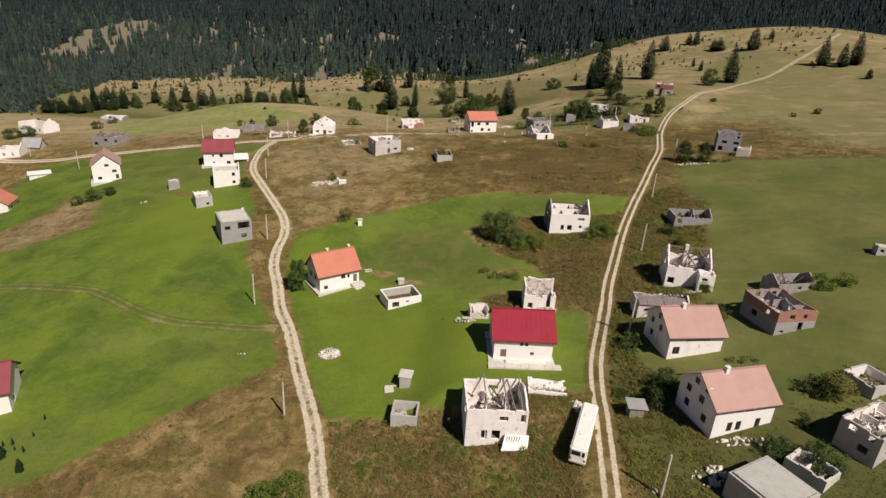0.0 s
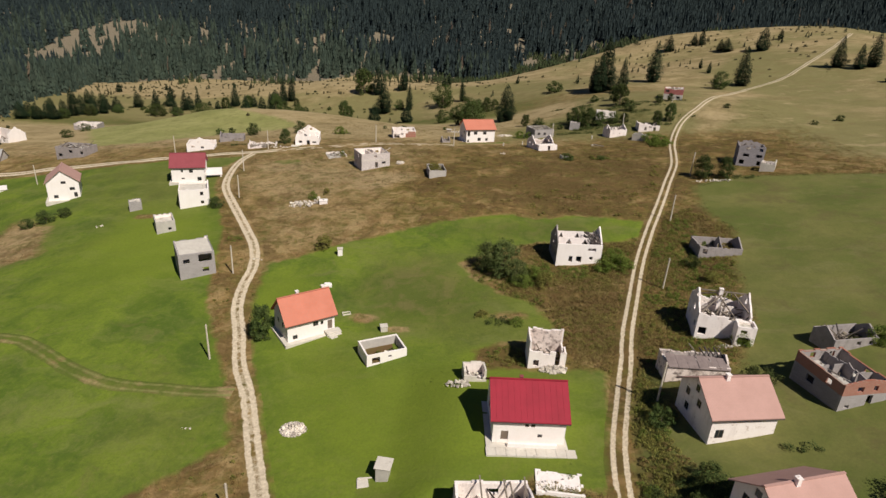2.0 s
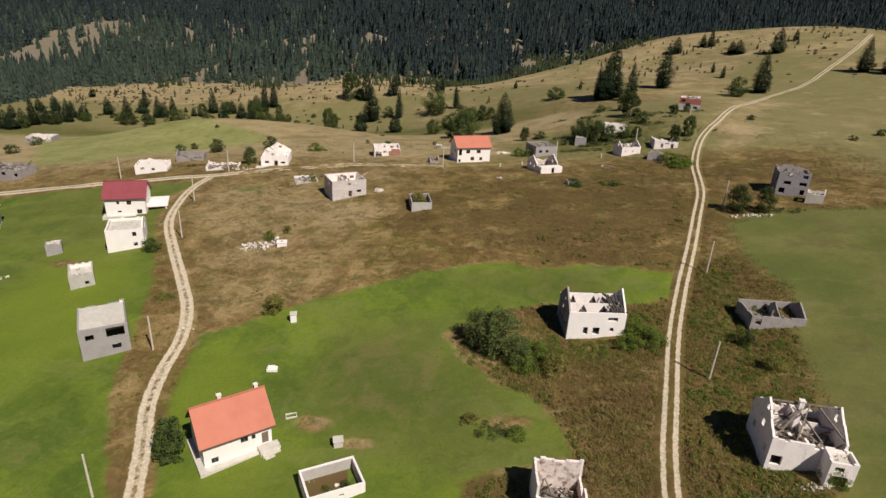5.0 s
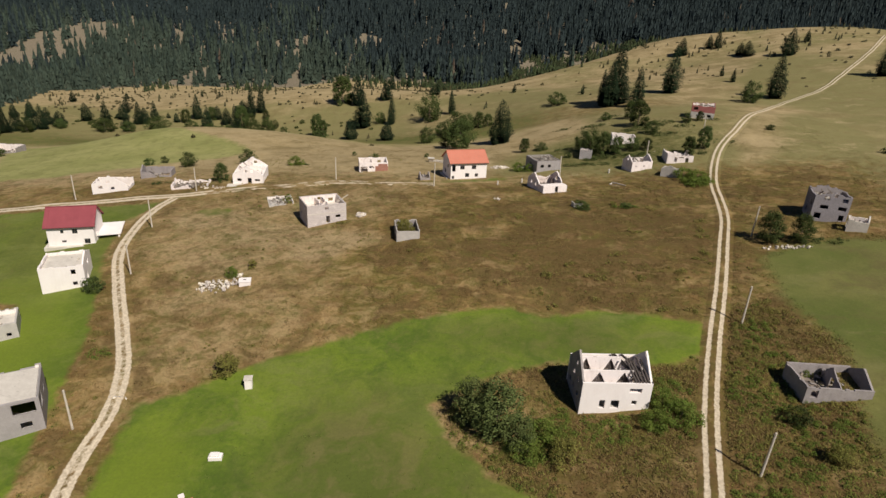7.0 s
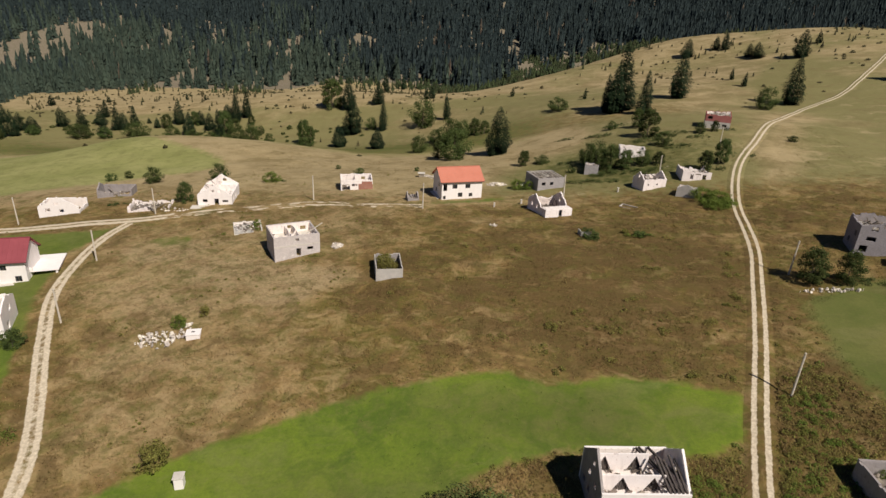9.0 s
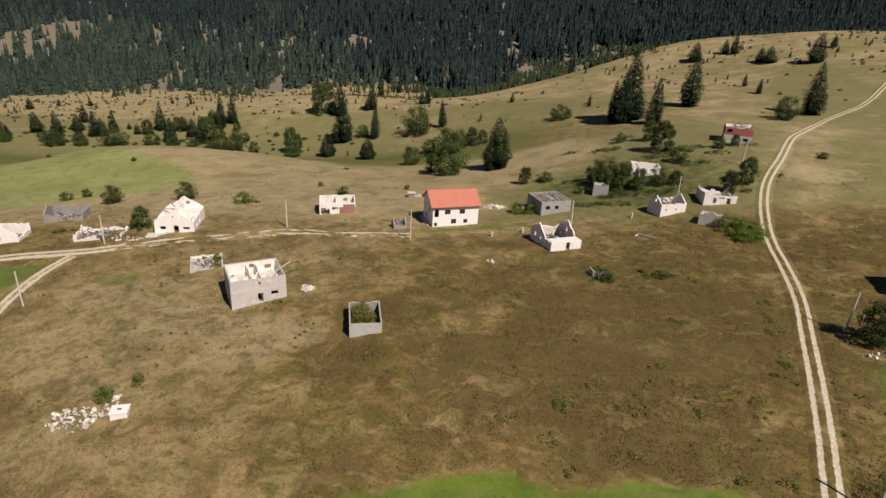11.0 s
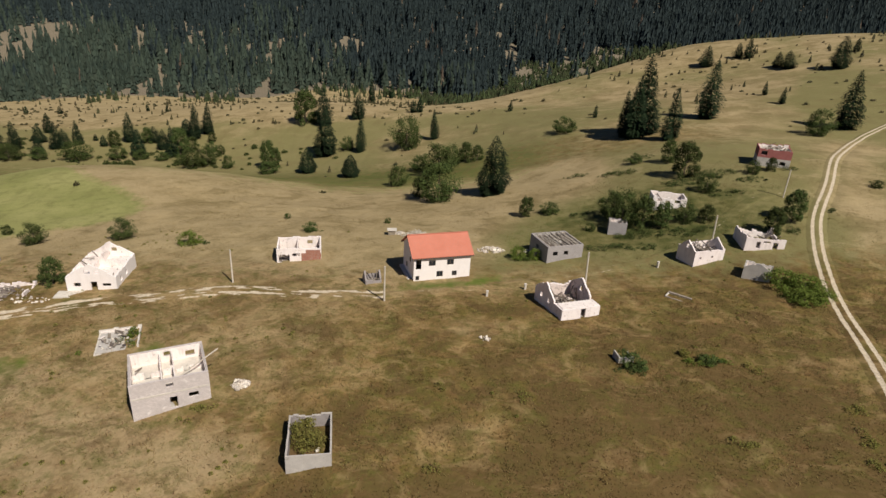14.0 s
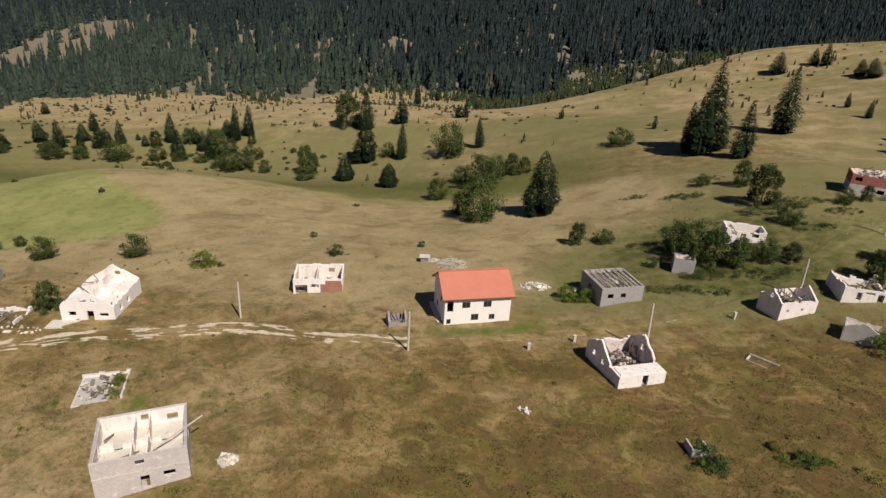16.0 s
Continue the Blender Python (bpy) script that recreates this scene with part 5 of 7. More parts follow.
def forest():
    """Deep stands, the greener trees of the margin and glades, and withered ones."""
    rng = np.random.RandomState(5)
    n = 42000
    y = 330 + 1010 * rng.rand(n) ** 0.8
    x = (rng.rand(n) * 2 - 1) * (0.66 * y + 240)
    deep = forest_depth(x, y)
    gap = lattice(x, y, 34, 31) * 0.6 + lattice(x, y, 13, 33) * 0.4
    thin = np.where((x > -300) & (x < -60), 0.2, np.where(x < -300, 0.7, 0.55)) + deep / 60
    keep = (deep > 0) & (gap < 0.72) & (rng.rand(n) < thin)
    young_band = (x > -70) & (x < 290) & (deep < 46 + 210 * np.clip(x / 60, 0, 1) * np.clip((300 - x) / 100, 0, 1))
    keep &= ~young_band | (rng.rand(n) < 0.035)
    for a, b, r, q in ((-535, 846, 58, 92), (-468, 856, 9, 60), (-352, 900, 13, 66), (-322, 740, 15, 58), (-408, 900, 8, 52), (-530, 720, 10, 44), (-572, 850, 9, 50), (-214, 812, 6, 44), (-160, 838, 6, 44), (-80, 812, 6, 44), (-300, 880, 6, 40), (-250, 770, 5, 40), (60, 800, 6, 40), (140, 830, 8, 40), *((rng.uniform(-640, 300), rng.uniform(740, 960), rng.uniform(2.5, 6), rng.uniform(25, 45)) for _ in range(34))):
        keep &= (((x - a) / r) ** 2 + ((y - b + 10) / (1.25 * q)) ** 2 > 1) | (rng.rand(n) < 0.07)
    size = (11 + 19 * rng.rand(n) ** 0.9) * (0.55 + 0.45 * np.clip(deep / np.where(x < -290, 15, 40), 0, 1))
    grove = lattice(x, y, 70, 61) * 0.6 + lattice(x, y, 24, 63) * 0.4
    size *= 0.74 + 0.52 * grove
    z = ground_z(x, y) - 0.5
    r = random.Random(5)
    # more of the darker bluish needles deeper in, uphill and to the right
    tint = lattice(x, y, 90, 65) * 0.6 + 0.4 * rng.rand(n) + 0.5 * np.clip(1 - deep / 60, 0, 1) - 0.25 * np.clip((x + 140) / 160, -0.7, 1) - 0.3 * np.clip((y - 850) / 140, -0.6, 1)
    sick = (rng.rand(n) < 0.004 + 0.05 * (lattice(x, y, 30, 67) > 0.86)) & (deep > 25)
    sorts = (keep & ~sick & (tint < 0.62), keep & ~sick & (tint >= 0.62), keep & sick)
    return [[(*q, r) for q in np.stack([x, y, z, size], 1)[s].tolist()] for s in sorts]


DEEP_WOOD, EDGE_WOOD, DEAD_WOOD = forest()
scatter("forest", "dense dark spruce forest on the far hillside", "forest", DEEP_WOOD, FARNEEDLES, small_spruce)
scatter("forest_margin", "greener spruces along the margin of the dark forest", "forest", EDGE_WOOD, EDGENEEDLES, small_spruce)
scatter("withered_spruces", "brownish withered spruces among the dark forest", "conifers", DEAD_WOOD, DEADNEEDLES, small_spruce)


ROAD_DOTS = np.concatenate(ROAD_LINES)


def hill_growth(count, seed, size, box, keep):
    rng = random.Random(seed)
    out = []
    while len(out) < count:
        x, y = rng.uniform(box[0], box[2]), rng.uniform(box[1], box[3])
        k = float(lattice(np.array([x]), np.array([y]), 45, seed)[0])
        if rng.random() < keep(x, y) * max(0, k - 0.25) * 1.4 and float(forest_depth(x, y)) < 10 and np.hypot(ROAD_DOTS[:, 0] - x, ROAD_DOTS[:, 1] - y).min() > 5:
            s = rng.uniform(*size)
            out.append((x, y, gz(x, y) - 0.1, s, rng))
    return out


scatter("young_spruces", "scattered young spruces on the golden hillside", "young conifers", hill_growth(330, 41, (1.6, 4.8), (-420, 430, 330, 740), lambda x, y: 1.0 if y > 520 and x < 20 or x > 90 and y > 500 else 0.2), JUNIPER, squat_spruce)
scatter("hill_shrubs", "low dark juniper shrubs dotted over dry hills", "shrubs", hill_growth(850, 43, (0.9, 2.9), (-420, 330, 330, 740), lambda x, y: 1.0 if y > 520 and x < 40 else 0.5 if x > 60 and y > 440 else 0.2 if y > 400 else 0.03), JUNIPER, far_shrub)
scatter("valley_thicket", "green thicket of trees in the hollow", "thicket", hill_growth(70, 47, (1.8, 4.5), (-320, 436, -60, 500), lambda x, y: 1.0 if 446 < y < 480 else 0.2), LEAVES, far_shrub)


def edge_growth(count, seed):
    rng = np.random.RandomState(seed)
    x, y = rng.uniform(-340, 420, count), rng.uniform(560, 960, count)
    deep = forest_depth(x, y)
    keep = (deep > -42) & (deep < np.where((x > -70) & (x < 290), 46 + 210 * np.clip(x / 60, 0, 1) * np.clip((300 - x) / 100, 0, 1), 14)) & (lattice(x, y, 30, seed) > np.where(x < -70, 0.52, 0.3)) & (rng.rand(count) < np.where(x < -70, 0.3, 0.8)) & (rng.rand(count) < np.clip(1 + deep / 45, 0, 1))
    z, r = ground_z(x, y) - 0.3, random.Random(seed)
    return [(a, b, c, r.uniform(2.4, 9.5), r) for a, b, c, q in zip(x, y, z, keep) if q]


scatter("edge_spruces", "lighter green young spruces along the forest edge", "young conifers", edge_growth(24000, 49), YOUNGNEEDLES, squat_spruce)


def meadow_growth(count, seed, size, dry, box=(-120, 58, 130, 300), clump=9.0, least=0.35):
    rng = np.random.RandomState(seed)
    x, y = rng.uniform(box[0], box[2], count), rng.uniform(box[1], box[3], count)
    lush, gold, _, pale = covers(x, y)
    rough = 1 - np.clip(lush * 1.4 + pale, 0, 1)
    k = lattice(x, y, clump, seed)
    on_road = np.zeros(count)
    for line in (ROAD_WEST, ROAD_EAST, ROAD_VILLAGE):
        for px, py in smooth_line(line, 2.0):
            if box[0] - 3 < px < box[2] + 3 and box[1] - 3 < py < box[3] + 3:
                on_road = np.maximum(on_road, np.hypot(x - px, y - py) < 1.5)
    keep = (rough > 0.5) & (k > least) & (on_road < 0.5) if dry else (k > least) & (on_road < 0.5)
    z = ground_z(x, y) + (lattice(x, y, 9, 3) - 0.5) * 0.5
    r = random.Random(seed)
    return [(a, b, c, r.uniform(*size), r) for a, b, c, q in zip(x, y, z, keep) if q]


def low_weed(verts, faces, x, y, z, s, r):
    for _ in range(7):
        p = Vector((x + r.gauss(0, 0.4) * s, y + r.gauss(0, 0.4) * s, z + abs(r.gauss(0.15, 0.25)) * s))
        t = Vector((r.gauss(0, 1), r.gauss(0, 1), r.gauss(0, 0.7))).normalized() * s * 0.30
        u = t.orthogonal().normalized() * s * 0.16
        b = len(verts)
        verts.extend(tuple(q) for q in (p - t, p + u, p + t, p - u))
        faces.append((b, b + 1, b + 2, b + 3))


def tuft_bush(verts, faces, x, y, z, s, r):
    """A low mound of small leaves."""
    for _ in range(int(26 + 46 * s)):
        a, q = r.uniform(0, 6.283), s * 0.6 * math.sqrt(r.random())
        p = Vector((x + math.cos(a) * q, y + math.sin(a) * q, z + s * 0.75 * r.uniform(0.2, 1) * (1 - (q / (s * 0.7)) ** 2)))
        t = Vector((r.gauss(0, 1), r.gauss(0, 1), r.gauss(0, 0.4))).normalized() * r.uniform(0.06, 0.13)
        u = Vector((-t.y, t.x, r.gauss(0, 0.05))).normalized() * 0.065
        b = len(verts)
        verts.extend(tuple(v) for v in (p - t, p + u, p + t, p - u))
        faces.append((b, b + 1, b + 2, b + 3))


HEDGES = ((29.5, 83.6, 4.6, 2.0), (34.2, 84.2, 2.2, 1.4), (29.6, 97, 1.6, 2.8), (30.5, 101.5, 1.6, 1.8), (48, 91, 2.8, 0.9), (62, 71, 3, 2.5), (66, 76, 3, 3), (44, 62, 2, 1.5), (43.6, 68.6, 1.6, 1.4), (50, 75.6, 1.0, 1.0), (74, 315, 5, 2.5), (66, 326, 6, 3), (92, 302, 4, 2.5), (80, 291, 3, 2.5), (46, 287, 4, 1.6), (60, 305, 6, 2), (84, 323, 4, 2.5), (36, 312, 3.5, 1.6), (28, 318, 4, 1.6), (98, 332, 3, 2), (52, 345, 6, 3), (40, 352, 4, 2), (62, 360, 5, 3), (-100, 259, 3, 2), (-84, 263, 3, 2), (-63, 288, 4, 1.6), (-36, 301, 3, 1.2), (6, 130, 4, 2), (-27, 62, 4, 3), (48, 295, 8, 3), (60, 294, 6, 3), (31, 234.5, 3, 1.6), (38, 288, 5, 2), (18, 282, 3, 1.5), (48, 321, 8, 2), (75, 330, 8, 4), (84, 211, 4, 2), (74, 214, 5, 2))
MEADOW_SHRUBS = ((-31.0, 222.5, 2.4, 1.0), (-33.5, 219.6, 1.4, 0.7), (-12, 206.5, 0.8, 1.2), (19.5, 195, 2.2, 1.4), (19.7, 183, 1.6, 1.0), (16.5, 188.6, 1.8, 1.2), (40, 183, 2.2, 1.0), (45, 181.5, 1.6, 1.2), (53, 203, 1.6, 1.2), (57, 215, 1.8, 1.6), (29, 194.5, 2.4, 1.2), (9, 191.5, 1.8, 1.0), (24, 200, 1.5, 1.0), (35, 205, 1.8, 1.0), (47, 197, 1.5, 1.2), (60, 226, 1.6, 1.2), (12, 204, 1.5, 0.8), (42, 219, 2.2, 1.2), (50, 236, 1.6, 1.0), (14, 226, 1.6, 1.0), (2, 212, 1.4, 0.8), (38, 194, 1.8, 1.2), (52, 190, 1.6, 1.4), (55, 206, 1.4, 1.8), (58, 220, 1.2, 2.0), (27, 186, 1.6, 0.8), (3, 228, 1.4, 0.8))


VINES = ((-51.5, 238.5, 1.2, 1.6), (-53.2, 239.6, 0.8, 0.8), (-58, 236, 0.9, 0.7), (12.2, 84.6, 0.9, 0.7), (15.6, 86.6, 1.0, 0.5), (-14.7, 68, 2.2, 1.2), (-62, 166, 4, 2), (70, 261, 4.6, 4.4), (73, 258, 3, 3), (35.0, 157, 3.6, 5.5), (34, 152, 4, 3), (13, 147, 4.5, 3.5), (17, 151, 2.5, 3), (44, 238, 4, 1.6), (18, 282, 2.5, 1.5), (51, 119, 2, 1.5), (73, 117, 3, 2))


def hedge_growth(spots, seed):
    rng = random.Random(seed)
    out = []
    for cx, cy, rx, ry in spots:
        for _ in range(int(rx * ry * 2.6)):
            a, q = rng.uniform(0, 6.283), math.sqrt(rng.random())
            x, y = cx + math.cos(a) * q * rx, cy + math.sin(a) * q * ry
            if np.hypot(ROAD_DOTS[:, 0] - x, ROAD_DOTS[:, 1] - y).min() > 2.6:
                out.append((x, y, gz(x, y), rng.uniform(0.7, 1.9) * (1.2 - 0.6 * q), rng))
    return out


def grass_sheet(name, label, category, count, seed, size, blades, box=(-125, 56, 135, 345), clump=7.0, least=0.25, mat=None, area=None, damp=False):
    """Leaning grass blades in tufts, tinted like the meadow that they stand on."""
    rng = np.random.RandomState(seed)
    x, y = rng.uniform(box[0], box[2], count), rng.uniform(box[1], box[3], count)
    lush, gold, _, pale = covers(x, y)
    gap = np.minimum(road_gap(x, y), 6)
    keep = (np.clip(lush * 1.5 + 0.7 * pale, 0, 1) < 0.5) & (lattice(x, y, clump, seed) > least) & (gap > 1.7)
    if area:
        keep &= inside(x, y, area, 4.0) > rng.uniform(0.3, 0.8, count)
    if damp:
        keep &= rng.uniform(0.1, 0.8, count) > dry_share(x, y)
    keep &= (np.abs(x - 25.4) > 6.2) | (np.abs(y - 159.2) > 5.0)
    keep &= (y < 264) | (rng.rand(count) < 0.35)
    x, y, gold, pale, lush = x[keep], y[keep], gold[keep], pale[keep], lush[keep]
    z, n = sod_z(x, y, lush, pale) - 0.06, len(x)
    s = rng.uniform(*size, (n, blades))
    a, q = rng.uniform(0, 6.283, (n, blades)), s * rng.uniform(0.4, 1.2, (n, blades))
    px, py = x[:, None] + rng.normal(0, 0.4, (n, blades)), y[:, None] + rng.normal(0, 0.4, (n, blades))
    w, top = 0.05 + s * 0.06, z[:, None] + s * rng.uniform(0.4, 0.9, (n, blades))
    c, d, z2 = np.cos(a), np.sin(a), np.broadcast_to(z[:, None], s.shape)
    co = np.stack([np.stack([px - d * w, py + c * w, z2], -1), np.stack([px + d * w, py - c * w, z2], -1), np.stack([px + c * q, py + d * q, top], -1)], 2).reshape(-1, 3)
    me = bpy.data.meshes.new(name)
    me.vertices.add(len(co))
    me.vertices.foreach_set("co", co.ravel())
    me.loops.add(len(co))
    me.loops.foreach_set("vertex_index", np.arange(len(co)))
    me.polygons.add(len(co) // 3)
    me.polygons.foreach_set("loop_start", np.arange(0, len(co), 3))
    me.update()
    me.validate()
    rows = np.stack([np.zeros(n), gold, np.zeros(n), pale], 1)
    me.attributes.new("cover", "FLOAT_COLOR", "POINT").data.foreach_set("color", np.repeat(rows, blades * 3, 0).ravel())
    me.attributes.new("dryness", "FLOAT", "POINT").data.foreach_set("value", np.repeat(dry_share(x, y), blades * 3))
    me.materials.append(mat or GRASS)
    return tagged(new(name, me), label, category, kind="stuff")


SCRUB_ALL = [(-3, 150), (8, 138), (18, 126), (20, 114), (30, 110), (46, 112), (54, 126), (60, 150), (66, 170), (60, 186), (46, 178), (43, 170), (36, 167), (19, 168), (6, 164)]
grass_sheet("dry_grass", "tall dry straw-coloured grass of the unmown meadow", "grass", 240000, 61, (0.10, 0.30), 4)
grass_sheet("tall_weeds", "taller russet and olive weeds in the rough meadow", "weeds", 34000, 63, (0.2, 0.5), 6, clump=9.0, least=0.4)
grass_sheet("brown_scrub", "low olive and brown scrub in the rough meadow", "scrub", 20000, 71, (0.2, 0.45), 6, clump=10.0, least=0.42, mat=SHRUB)
grass_sheet("roadside_scrub", "dense brown scrub between road and ruins", "scrub", 26000, 73, (0.25, 0.55), 6, box=(-8, 106, 68, 190), clump=5.0, least=0.35, mat=SHRUB, area=SCRUB_ALL)
grass_sheet("chapel_weeds", "tall olive weeds crowding the white ruin", "weeds", 20000, 74, (0.25, 0.55), 6, box=(-8, 106, 68, 190), clump=6.0, least=0.48, mat=SCRUBGREEN, area=SCRUB_ALL)
SOUTH_WEEDS = [(-22, 48), (20, 48), (22, 84), (12, 88), (0, 81), (-14, 79), (-23, 78)]
grass_sheet("bus_scrub", "dense russet scrub round the bus and ruin", "scrub", 13000, 75, (0.25, 0.6), 6, box=(-26, 48, 26, 90), clump=4.0, least=0.3, mat=SHRUB, area=SOUTH_WEEDS)
grass_sheet("bus_weeds", "olive weeds round the bus and ruin", "weeds", 10000, 76, (0.25, 0.6), 6, box=(-26, 48, 26, 90), clump=5.0, least=0.48, mat=SCRUBGREEN, area=SOUTH_WEEDS)
grass_sheet("roadside_growth", "waist-high olive green weeds round the houses", "weeds", 24000, 69, (0.25, 0.6), 6, box=(22, 54, 72, 114), clump=5.0, least=0.42, mat=SCRUBGREEN, area=HOUSE_WEEDS)
grass_sheet("olive_tufts", "olive green tufts between the straw", "grass", 110000, 70, (0.14, 0.36), 5, clump=6.0, least=0.45, mat=OLIVETUFT, damp=True)
scatter("weeds", "scattered green weeds in the dry grass", "weeds", meadow_growth(2600, 67, (0.25, 0.75), True, clump=14.0, least=0.66), SCRUBGREEN, tuft_bush)
def scrub_growth(count, seed, size, area, zone, lo, hi, box):
    """Places for leafy scrub inside an outline, where the growth pattern lies between lo and hi."""
    rng = np.random.RandomState(seed)
    x, y = rng.uniform(box[0], box[2], count), rng.uniform(box[1], box[3], count)
    f = lattice(x, y, 6.0, zone) + rng.normal(0, 0.08, count)
    lush = covers(x, y)[0]
    keep = (inside(x, y, area, 3.0) > 0.5) & (f > lo) & (f <= hi) & (np.minimum(road_gap(x, y), 6) > 2.4) & (lush < 0.5)
    keep &= (np.abs(x - 25.4) > 6.4) | (np.abs(y - 159.2) > 5.2)
    r = random.Random(seed)
    return [(a, b, gz(a, b) - 0.15, r.uniform(*size), r) for a, b in zip(x[keep], y[keep])]


EAST_BOX, SOUTH_BOX, HOUSE_BOX = (-8, 106, 68, 190), (-26, 48, 26, 90), (22, 50, 76, 116)
for area, box, k in ((SCRUB_ALL, EAST_BOX, 1.0), (SOUTH_WEEDS, SOUTH_BOX, 0.30), (HOUSE_WEEDS, HOUSE_BOX, 0.7), (RUIN_WEEDS, HOUSE_BOX, 0.7), ([(2.4, 114.6), (11, 114.2), (10.6, 121.6), (4, 119.6)], (0, 112, 14, 124), 0.04)):
    scatter("leafy_scrub", "waist-high olive scrub crowding the ruins", "scrub", scrub_growth(int(5200 * k), 121, (0.5, 1.15), area, 31, 0.36, 0.62, box), SCRUBGREEN, tuft_bush)
    scatter("brown_thicket", "knee-high withered brown scrub by the road", "scrub", scrub_growth(int(4200 * k), 122, (0.4, 0.9), area, 31, -1, 0.40, box), SHRUB, tuft_bush)
    scatter("green_scrub", "fresh green leafy scrub by the ruins", "scrub", scrub_growth(int(5000 * k), 123, (0.5, 1.2), area, 31, 0.60, 2, box), WEEDS, tuft_bush)
scatter("hedge", "dark green overgrown hedge round the houses", "hedge", hedge_growth(HEDGES, 91), LEAVES, tuft_bush)
scatter("meadow_shrubs", "low olive shrubs in the rough meadow", "shrubs", hedge_growth(MEADOW_SHRUBS, 95), SCRUBGREEN, tuft_bush)
scatter("vines", "bright green creepers spreading over the ruins", "creeper", hedge_growth(VINES, 93), WEEDS, tuft_bush)
scatter("field_weeds", "broad-leaved weeds dotting the mown field", "weeds", meadow_growth(1800, 77, (0.12, 0.3), False, box=(-48, 80, 26, 180), clump=16.0, least=0.66), WEEDS, low_weed)


# ---- roofed houses ----
red_house = house("house", 5.03, 92.3, 4.5, 10.6, 9.46, 4.55, 3.3, "white two-storey house with a dark red sheet roof", METALROOF, ribs=0.9, holes={"front": [(1.2, 0.6, 1.1, 1.6, "door"), (4.6, 3.0, 0.6, 0.7), (5.5, 3.0, 0.6, 0.7), (6.6, 1.2, 0.7, 0.6)], "left": [(2.0, 1.2, 1.0, 1.2), (5.2, 3.4, 1.0, 1.2)]})
chimney(red_house, 4.2, 5.0, 6.6, 8.3, 0.42, DULLRED)
house("house", 36.2, 71.7, 18.4, 10.07, 8.5, 4.75, 3.05, "white house with a pale pink tiled roof and bare windows", PINKTILE, plinth=False, stack=(3.7, 4.0, 8.6), holes={"front": [(2.4, 0.3, 0.9, 1.6), (3.9, 0.3, 0.9, 1.6), (7.2, 0.3, 0.9, 1.7), (5.2, 3.4, 1.2, 0.7)], "left": [(1.2, 3.2, 1.1, 1.3), (4.2, 3.2, 1.1, 1.3), (1.4, 0.7, 1.1, 1.3), (5.4, 0.7, 1.1, 1.3), (2.6, 5.4, 1.0, 1.1), (5.0, 5.4, 1.0, 1.1)]}, wallmat=WHITE)
# the long open slit in the front stands in for shade under the eaves
house("house", 35.4, 92.3, 11.0, 9.9, 9.4, 4.35, 3.1, "abandoned whitewashed house with a faded pink tiled roof", PINKTILE, plinth=False, stack=(3.8, 4.4, 8.2), wallmat=OLDWHITE, holes={"front": [(0.8, 0.5, 1.3, 1.5), (3.0, 3.2, 4.4, 0.5, "none")], "left": [(1.4, 2.9, 1.1, 1.3), (4.6, 2.9, 1.1, 1.3), (1.8, 0.5, 1.1, 1.3), (3.6, 4.9, 1.0, 1.2)]})
cottage_orange = house("house", -34.7, 120.5, 38, 9.9, 7.5, 4.4, 3.7, "white cottage with an orange tiled roof and porch", ORANGETILE, stack=(3.9, 4.6, 8.5), holes={"front": [(1.0, 0.5, 1.0, 0.9), (5.3, 2.3, 1.1, 1.2), (6.9, 2.3, 0.6, 0.8), (8.4, 0.9, 1.0, 2.0, "door")], "left": [(1.4, 2.2, 1.0, 1.2), (4.0, 2.2, 1.0, 1.2), (2.9, 4.9, 0.9, 1.0)]})
chimney(cottage_orange, 9.3, 4.4, 6.6, 8.6, 0.5)
house("house", -6.07, 266.5, 20.2, 12.4, 9.07, 5.8, 2.85, "white two-storey house with an orange tiled roof", ORANGETILE, holes={"front": [(3.2, 3.4, 1.5, 1.2), (7.2, 3.4, 1.5, 1.2), (5.0, 0.8, 1.4, 1.3), (8.4, 0.8, 1.1, 1.1), (0.45, 2.7, 1.15, 2.2, "none"), (0.45, 0.3, 0.8, 1.0)], "left": [(2.2, 1.0, 1.1, 1.2), (5.0, 3.3, 1.1, 1.2)]})
house("house", -140.0, 198.5, 31, 9.2, 9.5, 6.4, 3.8, "white two-storey house with a pale tiled gable roof", PINKTILE, axis="y", holes={"front": [(1.6, 0.9, 1.3, 1.1), (7.4, 0.9, 1.0, 1.6), (6.4, 3.3, 1.5, 1.0), (4.2, 5.6, 1.4, 0.9)], "right": [(2.0, 0.9, 1.2, 1.2), (5.6, 3.3, 1.2, 1.2)]})
house("house", -102.35, 208.1, 19.4, 10.4, 8.8, 5.4, 3.4, "white house with a dull red sheet roof and terrace", DULLRED, ribs=0.9, holes={"front": [(3.0, 3.4, 0.7, 0.9), (5.6, 3.2, 1.2, 1.2), (8.0, 0.4, 1.3, 1.3), (3.0, 1.0, 1.0, 0.5)], "right": [(2.0, 1.0, 1.2, 1.2)]})
house("house", -89.2, 74.9, 28, 11.0, 9.0, 5.0, 3.2, "white house with a red sheet roof at the field edge", DULLRED, ribs=0.9, holes={"front": [(3.2, 3.2, 1.2, 1.1), (7.2, 3.2, 1.2, 1.1)], "right": [(2.0, 1.0, 1.2, 1.2)]})
house("house", -171.5, 180.5, 18, 9.5, 8.0, 3.6, 3.0, "small white cottage with an orange tiled roof", ORANGETILE, axis="y", holes={"front": [(2.0, 1.0, 1.1, 1.1), (5.8, 1.0, 1.1, 1.1)], "right": [(2.0, 1.0, 1.2, 1.2)]})

